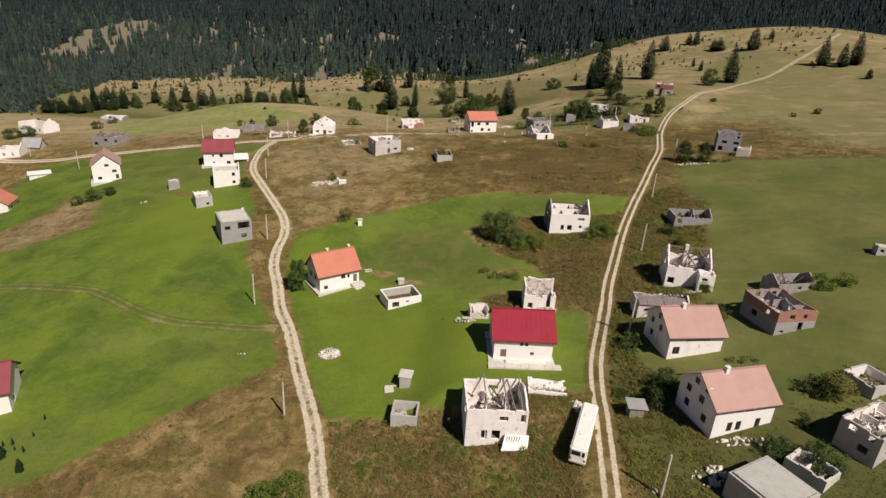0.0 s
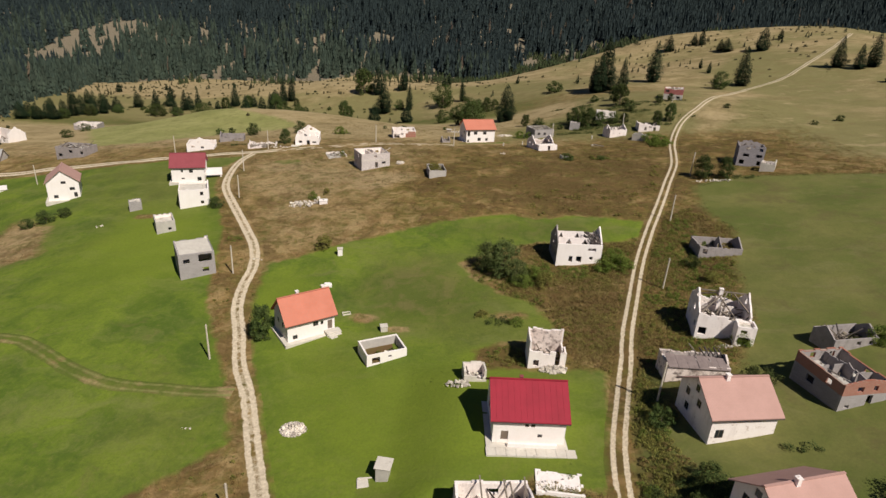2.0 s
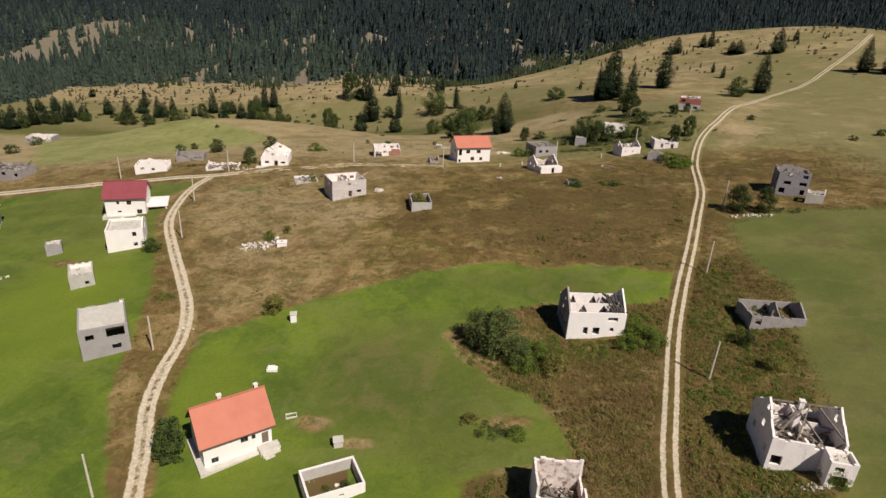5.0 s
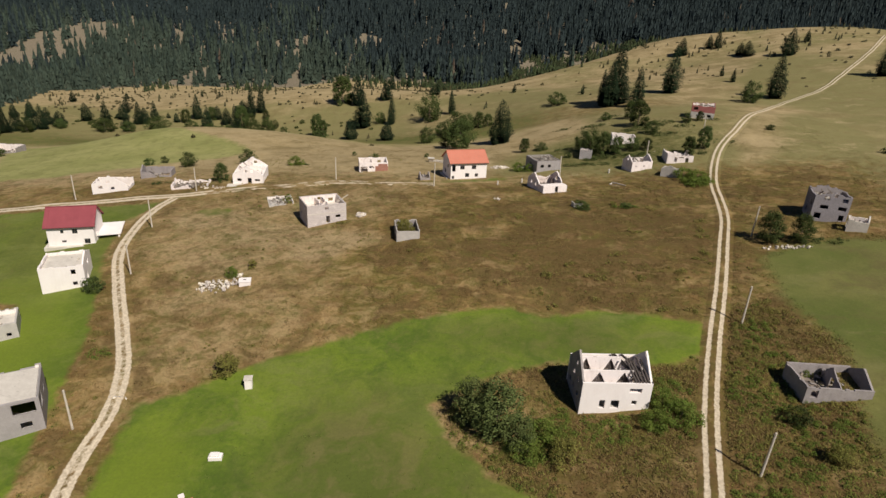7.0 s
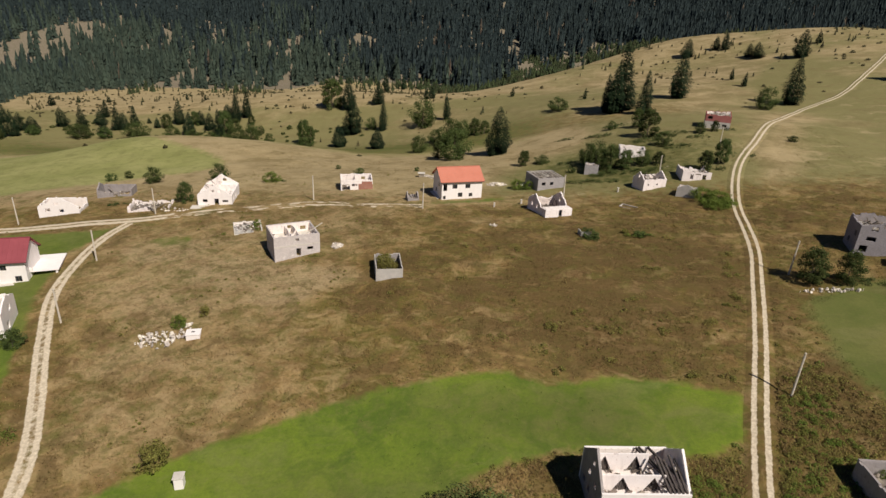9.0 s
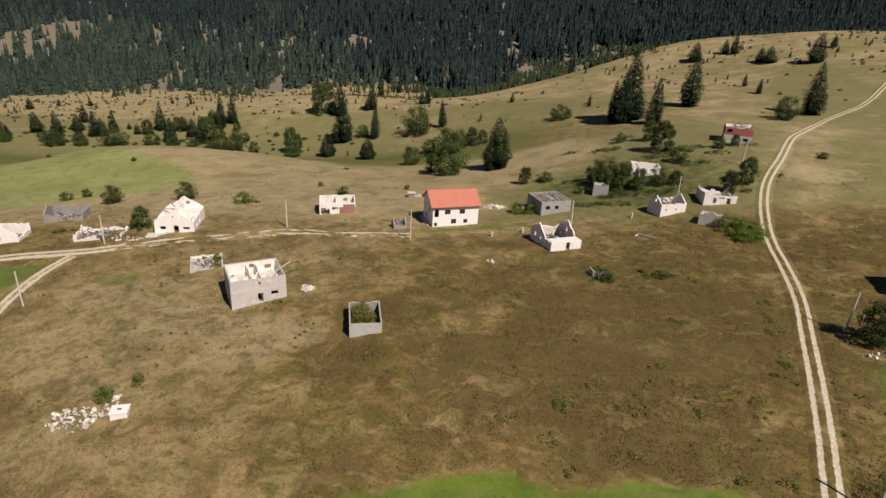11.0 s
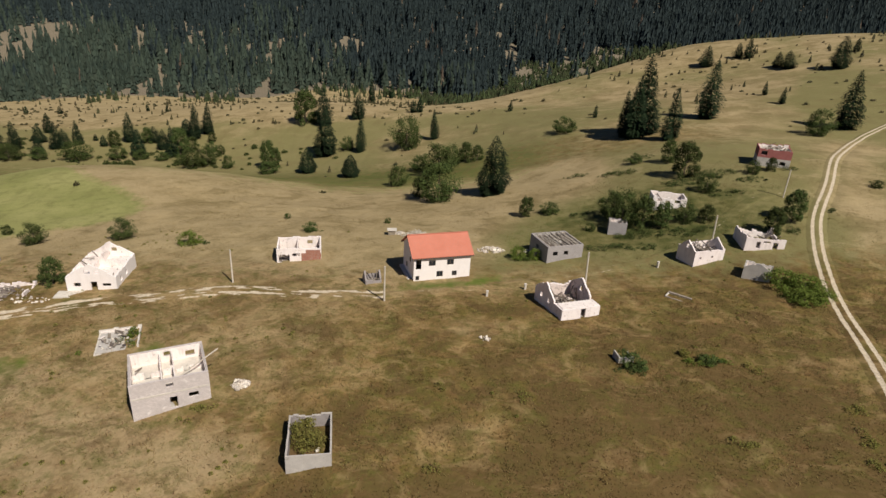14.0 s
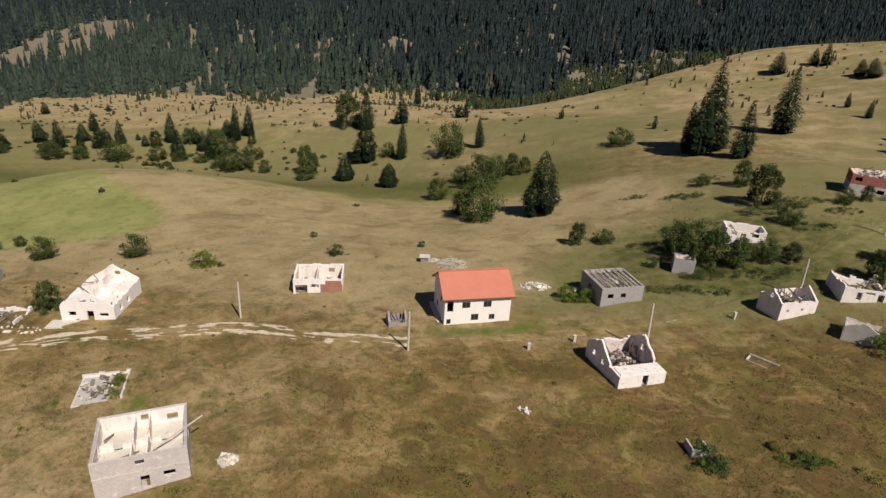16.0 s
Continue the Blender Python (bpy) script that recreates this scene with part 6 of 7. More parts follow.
# ---- ruined houses ----
exposed = ruin("ruined_house", 0.93, 72.1, 6.5, 9.3, 8.2, 5.6, "white roofless two-storey house ruin with exposed rooms", OLDWHITE, 201, inner=INNER, gables=("right",), rise=1.4, floor=2.7, beams=5, rubble=34, rubmat=DARKRUBBLE, holes={"front": [(2.4, 0.2, 0.9, 1.7), (4.0, 0.2, 1.3, 1.7), (5.0, 3.6, 1.3, 0.9), (8.2, 3.4, 0.8, 1.5)], "left": [(2.0, 0.8, 1.0, 1.2), (5.0, 3.4, 1.0, 1.2)], "back": [(3.6, 3.6, 1.3, 0.9)]}, parts=((3.2, 0.3, 3.2, 7.9, 3.6, 2.4), (6.2, 0.3, 6.2, 7.9, 3.4, 2.6), (0.4, 4.6, 3.1, 4.6, 3.6, 1.6)))
bm = bmesh.new()
add_hexa(bm, [(5.3, -2.0, -0.3), (9.3, -1.9, -0.3), (9.6, -0.5, 1.35), (6.0, -0.4, 1.5)], [(5.3, -2.05, -0.1), (9.3, -1.95, -0.1), (9.6, -0.55, 1.55), (6.0, -0.45, 1.7)])
part("fallen_slab", bm, OLDWHITE, exposed, "white slab leaning against the wall")
for k in range(6):
    bm = bmesh.new()
    add_beam(bm, (5.9 + 0.35 * k, -1.75, -0.02), (6.3 + 0.38 * k, -0.7, 1.42), 0.1, 0.14)
    part("slab_rib", bm, DARKWOOD, exposed)
for a, b in (((6.4, 0.4, 5.3), (6.2, 7.8, 6.0)), ((7.4, 0.3, 5.2), (7.0, 7.8, 5.7)), ((8.4, 0.3, 5.2), (8.8, 7.9, 6.4)), ((3.2, 0.3, 5.0), (3.1, 7.9, 6.6)), ((5.0, 0.2, 4.6), (5.6, 3.2, 3.0)), ((4.2, 0.4, 4.4), (3.6, 4.0, 3.2))):
    bm = bmesh.new()
    add_beam(bm, a, b, 0.18, 0.22)
    part("roof_beam", bm, WOOD, exposed, "fallen roof timber")
chapel = ruin("ruined_house", 20.2, 154.5, 6, 10.8, 8.2, 4.8, "white roofless house ruin with pointed gable walls", WHITE, 203, shady=GREYPLASTER, drops={k: (4.8, 0.06) for k in ("front", "left", "back", "right")}, gables=("left", "right"), rise=3.3, floor=3.0, floormat=INNER, beams=2, rubble=14, rubmat=DARKRUBBLE, holes={"front": [(3.0, 0.2, 0.9, 1.5), (4.8, 0.2, 1.3, 1.5), (8.0, 0.9, 0.8, 0.8), (7.4, 3.1, 1.9, 0.8)], "left": [(1.2, 1.0, 0.8, 0.8), (3.2, 1.0, 0.8, 0.9), (5.4, 1.0, 0.8, 0.8), (2.6, 3.2, 0.8, 0.9), (5.0, 3.2, 0.8, 0.9), (3.6, 5.4, 0.7, 0.8)], "right": [(3.4, 4.0, 0.9, 1.2)], "back": [(5.0, 3.0, 1.5, 0.8)]})
zigzag_wall(chapel, 0.36, 2.2, 8.4, 3.02, 5.6, (3.1, 7.0), 1.3, OLDWHITE)
zigzag_wall(chapel, 0.36, 5.4, 7.4, 3.02, 6.0, (1.8, 5.8), 1.25, OLDWHITE)
for x0, y0, x1, y1 in ((6.6, 7.7, 9.3, 0.5), (7.0, 7.8, 9.7, 0.6), (8.2, 7.8, 10.3, 2.6)):
    bm = bmesh.new()
    add_beam(bm, (x0, y0, 5.0), (x1, y1, 4.9), 0.22, 0.3)
    part("roof_beam", bm, DARKWOOD, chapel, "fallen roof timber")
burnt_shell = ruin("ruined_house", 42.4, 121.6, -8, 9.1, 9.0, 5.8, "white burnt-out house ruin with tall broken gables", OLDWHITE, 205, gables=("left", "right"), rise=3.0, drops={"left": (4.8, 0.3), "right": (5.0, 0.2), "front": (4.6, 0.3), "back": (4.4, 0.5)}, floor=2.8, floormat=DARKRUBBLE, beams=9, rubble=26, rubmat=DARKRUBBLE, holes={"front": [(0.5, 0.3, 1.4, 1.5), (5.2, 3.8, 1.2, 0.9)], "left": [(1.6, 1.2, 0.9, 1.1), (4.2, 3.4, 0.9, 1.1), (6.6, 1.2, 0.9, 1.1), (4.4, 6.2, 0.8, 0.9)], "right": [(3.8, 5.6, 0.9, 1.1)]}, parts=((4.6, 3.0, 4.6, 8.6, 4.8, 0), (0.5, 5.0, 8.6, 5.0, 4.6, 0)))
chimney(burnt_shell, 4.0, 4.4, 2.8, 8.0, 0.6)
ruin("entrance_annex", 48.2, 118.1, -8, 3.2, 2.6, 4.0, "white two-level entrance annex of the burnt-out house", OLDWHITE, 206, drops={}, floor=3.4, rubble=4, holes={"front": [(0.6, 2.5, 1.1, 0.7), (0.4, 0.1, 2.0, 1.7)]}, category="annex")
ruin("ruined_house", 55.7, 98.6, 15, 8.2, 9.6, 4.4, "unfinished house of grey block with red brick upper walls", BLOCK, 207, shady=DARKBLOCK, upper=BRICK, split=2.4, inner=GREYPLASTER, drops={"front": (4.3, 0.1), "left": (4.2, 0.06), "back": (4.4, 0.2), "right": (4.3, 0.2)}, gables=("front",), rise=0.7, floor=2.3, floormat=CONCRETE, rubble=7, rubmat=DARKRUBBLE, beams=1, holes={"front": [(4.6, 0.2, 1.0, 2.0), (1.0, 0.1, 0.9, 0.6), (2.4, 2.9, 1.1, 0.9), (5.2, 2.9, 0.8, 0.9)], "left": [(2.6, 0.8, 1.5, 1.1), (6.0, 2.7, 1.0, 0.9)], "back": [(1.4, 2.9, 1.0, 1.0), (5.0, 2.9, 1.0, 1.0)], "right": [(3.0, 2.8, 1.2, 1.0)]}, parts=((0.4, 5.4, 5.0, 5.4, 4.1, 0), (5.0, 0.5, 5.0, 9.2, 4.2, 0.6), (5.0, 3.0, 7.8, 3.0, 4.1, 0)))
ruin("ruined_house", 62.8, 114.3, 16, 9.0, 5.0, 2.0, "low grey house ruin with collapsed rafters", GREYPLASTER, 209, inner=GREYPLASTER, gables=("left", "right"), rise=1.5, drops={k: (2.0, 0.06) for k in ("front", "left", "back", "right")}, rubble=20, rubmat=DARKRUBBLE, beams=10, holes={"front": [(4.6, 0.7, 0.9, 0.8), (7.2, 0.7, 0.8, 0.8)]})
outbuilding = ruin("ruined_house", 33.6, 107.7, 2, 10.3, 5.0, 2.8, "long half-roofed outbuilding ruin with stained pinkish walls", SOOTY, 211, inner=GREYPLASTER, drops={k: (2.8, 0.2) for k in ("front", "left", "back", "right")}, floor=2.0, floormat=INNER, rubble=6, rubmat=DARKRUBBLE, gables=("right",), rise=1.2, beams=3, parts=((7.4, 0.4, 7.4, 4.6, 2.4, 1.4), (9.0, 0.4, 9.0, 4.6, 2.2, 1.4)), category="outbuilding")
ruin("ruined_house", 53.6, 156.1, 1.5, 10.0, 6.6, 1.9, "low grey roofless foundation walls with inner gables", GREYPLASTER, 213, inner=GREYPLASTER, rubble=20, gables=("right",), rise=1.9, drops={"left": (2.0, 0.15), "front": (1.9, 0.08), "back": (2.1, 0.06), "right": (1.9, 0.05)}, parts=((5.4, 0.4, 5.4, 6.2, 1.7, 1.9),), holes={"front": [(0.8, 0.1, 1.1, 1.3)]})
ruin("ruined_house", 11.5, 113.4, 1, 6.6, 5.6, 5.0, "white shelled house ruin with rubble spilling from it", OLDWHITE, 215, drops={"front": (3.5, 0.5), "left": (5.0, 0.4), "back": (5.0, 0.5), "right": (3.2, 1.8)}, inner=SOOTY, rubble=24, rubmat=DARKRUBBLE, beams=3, holes={"front": [(0.9, 0.1, 1.0, 1.3), (2.4, 2.7, 1.3, 1.0), (4.7, 0.3, 0.85, 3.4)]})
ruin("walled_ruin", -17.75, 114.0, 29, 7.9, 5.6, 2.1, "low pale roofless walls overgrown inside with weeds", WHITE, 217, drops={k: (2.1, 0.05) for k in ("front", "left", "back", "right")}, rubble=6, floor=0.2, floormat=SHRUB, holes={"front": [(1.0, 0.0, 1.6, 1.4), (4.2, 0.8, 0.7, 0.5)]}, inner=CONCRETE, category="ruined barn")
ruin("small_ruin", -11.2, 76.8, 0.6, 4.3, 4.0, 1.8, "small grey roofless shed ruin with slab floor", CONCRETE, 219, drops={k: (1.8, 0.04) for k in ("front", "left", "back", "right")}, inner=CONCRETE, rubble=12, category="ruined shed")
ruin("stone_hut", 0.3, 107.8, 8, 3.9, 3.4, 2.2, "small collapsed stone hut filled with rubble", PALECONC, 221, rubble=60, drops={"front": (1.4, 0.8)}, category="ruined hut")
ruin("ruined_house", -89.2, 186.8, 24.5, 8.5, 9.0, 5.3, "white roofless two-storey shell beside the road", WHITE, 223, floor=4.5, gables=("right",), rise=1.6, rubble=6, holes={"front": [(6.0, 3.2, 0.9, 1.2), (6.0, 0.6, 0.9, 1.0)], "right": [(2.0, 0.8, 1.2, 1.6), (4.2, 3.6, 1.2, 1.2)]})
ruin("grey_house_shell", -67.8, 143.5, 33, 8.0, 9.2, 6.1, "grey block house shell with flat concrete roof slab", BLOCK, 225, floor=6.02, drops={"front": (5.95, 0.03), "left": (5.95, 0.03), "right": (6.0, 0.05), "back": (6.5, 0.7)}, rubble=0, holes={"front": [(1.0, 3.6, 1.4, 1.1), (4.4, 3.6, 3.0, 1.9), (5.0, 1.0, 1.5, 1.1)], "right": [(0.6, 3.4, 2.0, 1.9), (4.8, 3.4, 1.3, 1.1)]}, category="unfinished house")
blockhouse = ruin("grey_house_shell", -40.2, 219.5, 29.8, 10.3, 8.6, 5.3, "pale block roofless house with bare inner rooms", PALEBLOCK, 227, inner=INNER, floor=3.0, floormat=PALECONC, drops={"front": (5.3, 0.05), "left": (5.2, 0.04), "back": (5.3, 0.03), "right": (5.2, 0.04)}, rubble=5, beams=2, holes={"front": [(4.6, 3.9, 1.0, 0.75), (4.9, 0.3, 1.0, 1.9), (7.4, 1.5, 1.3, 0.8)], "left": [(1.5, 0.9, 1.0, 1.2), (4.2, 3.4, 1.0, 1.2)], "back": [(4.6, 4.0, 0.9, 0.8), (1.2, 3.4, 1.3, 0.9)], "right": [(3.6, 3.2, 1.3, 1.1)]}, parts=((4.3, 0.4, 4.3, 8.2, 5.1, 0), (6.0, 0.4, 6.0, 8.2, 5.1, 0), (0.4, 4.6, 4.2, 4.6, 4.1, 0), (6.2, 4.8, 9.9, 4.8, 3.9, 0), (4.4, 4.6, 5.9, 4.6, 4.4, 0)), category="unfinished house")
ruin("plank_pen", -15.95, 210.7, 12.7, 5.6, 7.8, 2.4, "small grey roofless shed with bushes growing inside", CONCRETE, 229, drops={k: (2.4, 0.2) for k in ("front", "left", "back", "right")}, inner=GREYPLASTER, rubble=6, th=0.2, floor=0.2, floormat=SHRUB, category="ruined shed")
cottage = ruin("ruined_house", -37.8, 275.0, 14, 9.8, 7.2, 3.5, "white roofless cottage ruin with patched brick front", OLDWHITE, 231, holes={"front": [(0.4, 0.1, 2.4, 1.9), (3.4, 1.4, 1.7, 0.8)], "back": [(2.0, 1.6, 1.2, 1.0)]}, parts=((4.6, 0.4, 4.6, 6.8, 3.3, 0),), rubble=40)
bm = bmesh.new()
for u0, z0, u1, z1 in ((5.4, 0.1, 9.78, 2.2), (6.4, 2.2, 9.6, 3.0)):
    add_box(bm, u0, -0.05, z0, u1, 0.0, z1)
part("brick_facing", bm, BRICK, cottage, "bare red brick patch on the front")
joisted = ruin("grey_barn_ruin", 22.9, 279.4, 22, 9.1, 8.7, 3.9, "grey block barn shell with charred roof joists", BLOCK, 233, drops={k: (3.9, 0.05) for k in ("front", "left", "back", "right")}, inner=CONCRETE, floor=3.3, floormat=DARKRUBBLE, rubble=120, rubmat=DARKRUBBLE, beams=0, holes={"front": [(1.4, 1.6, 1.2, 1.0), (4.2, 1.6, 1.1, 1.0)], "left": [(3.0, 1.6, 1.0, 1.0)]}, category="ruined barn")
ruin("ruined_house", 21.3, 252.7, 23, 8.0, 7.4, 3.0, "white ruined cottage with shaded side gables and porch", OLDWHITE, 235, inner=SOOTY, gables=("left", "right"), rise=2.2, drops={"front": (2.3, 0.5), "back": (3.0, 0.8)}, rubble=110, rubmat=STONE, beams=5, holes={"left": [(1.6, 1.4, 0.9, 1.0), (4.4, 1.4, 0.9, 1.0)], "right": [(2.8, 2.4, 0.9, 1.1)]})
ruin("porch", 22.4, 250.15, 23, 8.0, 2.7, 2.1, "pale flat-roofed porch in front of the ruined cottage", OLDWHITE, 236, drops={k: (2.1, 0.03) for k in ("front", "left", "back", "right")}, floor=2.2, floormat=INNER, rubble=0, holes={"front": [(4.0, 0.0, 1.0, 1.9)]}, category="porch")
ruin("ruined_house", 53.8, 275.6, 23, 8.1, 5.4, 2.9, "pinkish roofless cottage with rafters fallen inside", PINKISH, 237, gables=("left", "right"), rise=1.9, drops={k: (3.0, 0.08) for k in ("front", "left", "back", "right")}, rubble=20, rubmat=DARKRUBBLE, beams=16, floor=1.6, floormat=CONCRETE, holes={"front": [(1.4, 1.1, 0.5, 0.6), (4.6, 1.1, 0.5, 0.6)], "left": [(2.0, 3.0, 0.8, 0.9)]})
ruin("ruined_house", 66.9, 282.3, -2, 8.6, 7.2, 2.5, "collapsed pale cottage ruin with dark doorways", PINKISH, 239, drops={"left": (3.0, 0.5), "back": (3.0, 1.2), "right": (1.8, 1.0)}, rubble=60, rubmat=DARKRUBBLE, beams=12, holes={"front": [(2.4, 0.1, 0.9, 1.6), (6.0, 0.1, 1.1, 1.6), (3.8, 1.4, 1.6, 0.5)]})
ruin("ruined_house", 53.4, 309.4, -6, 8.6, 5.4, 3.0, "white ruined cottage half hidden by green trees", OLDWHITE, 241, holes={"front": [(1.0, 1.6, 1.4, 0.9), (3.2, 0.4, 1.2, 1.8), (5.6, 1.5, 1.5, 0.9)]}, rubble=40, drops={"front": (3.2, 0.7)})
ruin("ruined_house", 89.7, 335.2, -18, 9.0, 8.0, 5.0, "roofless house with red-washed walls over grey base", CONCRETE, 243, upper=surface("red_washed_plaster", (0.36, 0.13, 0.12), (0.28, 0.10, 0.09), 0.7, 0.95, 0.4, stain=(0.45, 0.32, 0.29), amount=0.3), split=2.4, floor=4.4, rubble=50, rubmat=STONE, drops={"back": (5.6, 0.5)}, holes={"front": [(0.8, 3.2, 1.6, 1.2), (6.2, 0.6, 1.6, 1.1)]})
ruin("grey_house_shell", 86.2, 225.2, -15, 8.0, 8.0, 6.8, "tall grey block house shell with empty dark windows", DARKBLOCK, 245, gables=("front", "back"), rise=0.9, drops={k: (6.5, 0.6) for k in ("front", "left", "back", "right")}, inner=GREYPLASTER, beams=5, floor=4.9, floormat=CONCRETE, rubble=30, rubmat=DARKRUBBLE, holes={"front": [(0.8, 0.3, 1.5, 1.5), (6.2, 0.3, 1.1, 1.5), (1.6, 2.9, 1.8, 1.0), (5.6, 2.9, 1.8, 1.0), (2.0, 5.2, 1.3, 1.0), (6.0, 5.0, 1.3, 1.0), (4.0, 6.0, 0.8, 1.0)], "left": [(2.0, 0.8, 1.2, 1.2), (5.0, 3.2, 1.2, 1.2)]}, category="unfinished house")
ruin("small_ruin", 90.6, 217.0, -28, 4.2, 4.0, 2.6, "small broken white outbuilding beside the tall shell", PALECONC, 247, gables=("right",), rise=1.2, rubble=30, beams=4, holes={"left": [(0.8, 0.2, 1.6, 1.6)]}, category="ruined shed")
ruin("ruined_house", -117.4, 249.6, 16, 10.4, 7.4, 2.9, "white ruined cottage with one pointed gable standing", WHITE, 249, gables=("front",), rise=3.2, drops={"right": (1.8, 0.8), "front": (2.6, 0.4)}, rubble=50, holes={"front": [(1.8, 1.2, 1.3, 1.0), (5.4, 0.9, 1.1, 1.0), (4.2, 3.0, 1.2, 0.9)]})
burnt = ruin("ruined_house", -75.5, 258.1, 11.7, 9.5, 11.8, 3.4, "white burnt-out house with sloping gable front", WHITE, 251, gables=("front", "back"), rise=3.0, drops={k: (3.2, 0.15) for k in ("front", "left", "back", "right")}, floor=3.0, floormat=INNER, rubble=8, rubmat=STONE, beams=4, holes={"front": [(1.4, 1.0, 1.3, 0.9), (4.6, 0.1, 1.2, 2.0), (6.8, 1.0, 1.6, 0.7), (3.6, 3.8, 1.2, 0.9), (5.6, 3.8, 0.8, 0.8)], "right": [(2.0, 1.0, 1.0, 1.1), (5.2, 1.0, 1.0, 1.1)], "back": [(3.4, 3.9, 1.1, 0.9)]}, parts=((4.6, 3.2, 4.6, 11.4, 4.6, 0.8), (0.5, 5.6, 9.0, 5.6, 3.8, 1.8)))
ruin("grey_house_shell", -176.5, 254.0, -3, 12.4, 9.0, 4.4, "grey burnt house shell with sagging roof timbers", GREYPLASTER, 253, inner=GREYPLASTER, floor=3.6, floormat=CONCRETE, rubble=40, beams=10, rubmat=DARKRUBBLE, holes={"front": [(1.0, 0.2, 1.8, 1.4), (6.0, 2.2, 1.6, 1.2), (11.0, 2.0, 1.4, 1.2)]}, category="ruined house")
ruin("ruined_house", -246.0, 297.0, -18, 19.0, 9.0, 5.0, "long white ruined house with broken gables", WHITE, 255, gables=("right",), rise=3.4, drops={"front": (3.6, 1.2)}, rubble=60, holes={"front": [(3.0, 0.8, 1.4, 1.4), (9.0, 0.8, 1.4, 1.4), (15.0, 1.2, 1.6, 1.6)]})
ruin("ruined_house", -215.0, 244.0, 14, 9.0, 8.0, 3.8, "white roofless cottage shell near the lane", WHITE, 257, gables=("right",), rise=2.4, rubble=40, holes={"front": [(2.0, 0.8, 1.3, 1.2), (5.8, 0.8, 1.0, 1.8)]})
house("barn", -212.0, 255.5, 8, 7.4, 6.0, 1.8, 3.2, "grey sheet-roofed barn beside white ruins", GREYROOF, CONCRETE, plinth=False)
ruin("ruined_house", -229.5, 341.5, 6, 13.0, 8.0, 3.4, "low grey ruin at the edge of the field", GREYPLASTER, 259, rubble=50, drops={"front": (2.4, 1.0)}, holes={"front": [(3.0, 0.6, 1.4, 1.2)]})
ruin("grey_barn_ruin", -111.3, 267.0, 14, 9.8, 6.0, 2.6, "low grey barn ruin with ragged walls", GREYPLASTER, 261, inner=GREYPLASTER, gables=("left",), rise=1.6, rubble=40, drops={"front": (2.2, 1.0)}, holes={"front": [(4.6, 0.4, 1.2, 1.2)]}, category="ruined barn")
ruin("ruined_house", -93.3, 252.4, 14, 11.0, 6.4, 2.2, "fragments of pale ruined walls beside the road", PINKISH, 263, inner=INNER, drops={"front": (1.4, 1.6), "left": (2.4, 1.8), "right": (1.6, 1.4), "back": (1.4, 1.6)}, rubble=26, rubmat=STONE, beams=1)
ruin("stone_foundation", -55.6, 234.9, 24, 6.8, 7.2, 0.9, "low grey rubble foundation with one white wall", PALECONC, 265, drops={"front": (-0.1, 0.05), "left": (-0.05, 0.05), "right": (0.9, 0.1), "back": (0.8, 0.5)}, rubble=19, th=0.25, rubmat=STONE, category="foundation")
ruin("small_ruin", 39.7, 296.5, -10, 4.4, 3.6, 3.0, "small grey shed wall among green trees", BLOCK, 267, rubble=10, category="ruined shed")
ruin("small_ruin", 61.6, 269.6, -28, 5.2, 4.4, 2.2, "broken grey concrete shed with tilted gable", CONCRETE, 269, gables=("front",), rise=1.5, rubble=40, rubmat=DARKRUBBLE, drops={"right": (1.2, 0.8)}, category="ruined shed")
ruin("small_ruin", -104.5, 185.5, 32, 3.5, 3.0, 2.9, "small grey block shed on the green field", BLOCK, 271, floor=2.6, rubble=6, drops={k: (2.8, 0.1) for k in ("front", "left", "back", "right")}, category="shed")
ruin("small_ruin", -86.7, 168.3, 34, 4.9, 6.8, 3.3, "small grey concrete shed ruin with flat roof slab", CONCRETE, 273, floor=2.3, drops={k: (3.3, 0.1) for k in ("front", "left", "back", "right")}, rubble=8, holes={"front": [(3.0, 0.6, 0.8, 0.8)], "left": []}, category="shed")
ruin("grey_house_shell", 54.6, 65.4, 32, 9.0, 5.4, 4.1, "grey roofless house ruin with pale bare rooms", CONCRETE, 275, floor=2.6, floormat=INNER, rubble=40, beams=4, holes={"left": [(0.8, 2.8, 1.1, 0.9), (2.6, 0.6, 1.3, 1.1), (3.4, 2.8, 0.8, 0.9)], "front": [(2.0, 0.4, 1.4, 1.5), (5.6, 2.8, 1.2, 1.0)]}, parts=((4.4, 0.4, 4.4, 5.0, 3.9, 0),), category="ruined house")
ruin("small_ruin", 61.5, 78.8, 26, 5.6, 5.2, 2.2, "small grey roofless ruin in dark scrub", CONCRETE, 277, rubble=30, drops={k: (2.2, 0.3) for k in ("front", "left", "back", "right")}, category="ruined shed")
ruin("small_ruin", 46.9, 61.7, 36, 3.8, 5.4, 1.5, "narrow low roofless ruin with weeds inside", PALECONC, 279, rubble=14, parts=((0.3, 2.8, 3.5, 2.8, 1.4, 0),), category="ruined shed")
ruin("grey_house_shell", 38.6, 55.4, 32, 7.6, 7.4, 3.2, "low house with a stained flat concrete roof", CONCRETE, 281, floor=3.3, floormat=CONCRETE, rubble=0, drops={k: (3.05, 0.02) for k in ("front", "left", "back", "right")}, category="unfinished house")
ruin("small_ruin", 90.7, 131.0, -10, 3.0, 2.6, 2.0, "small grey stone shed in the pasture", CONCRETE, 283, floor=1.9, rubble=2, holes={"front": [(0.6, 0.6, 0.8, 0.8)]}, category="shed")

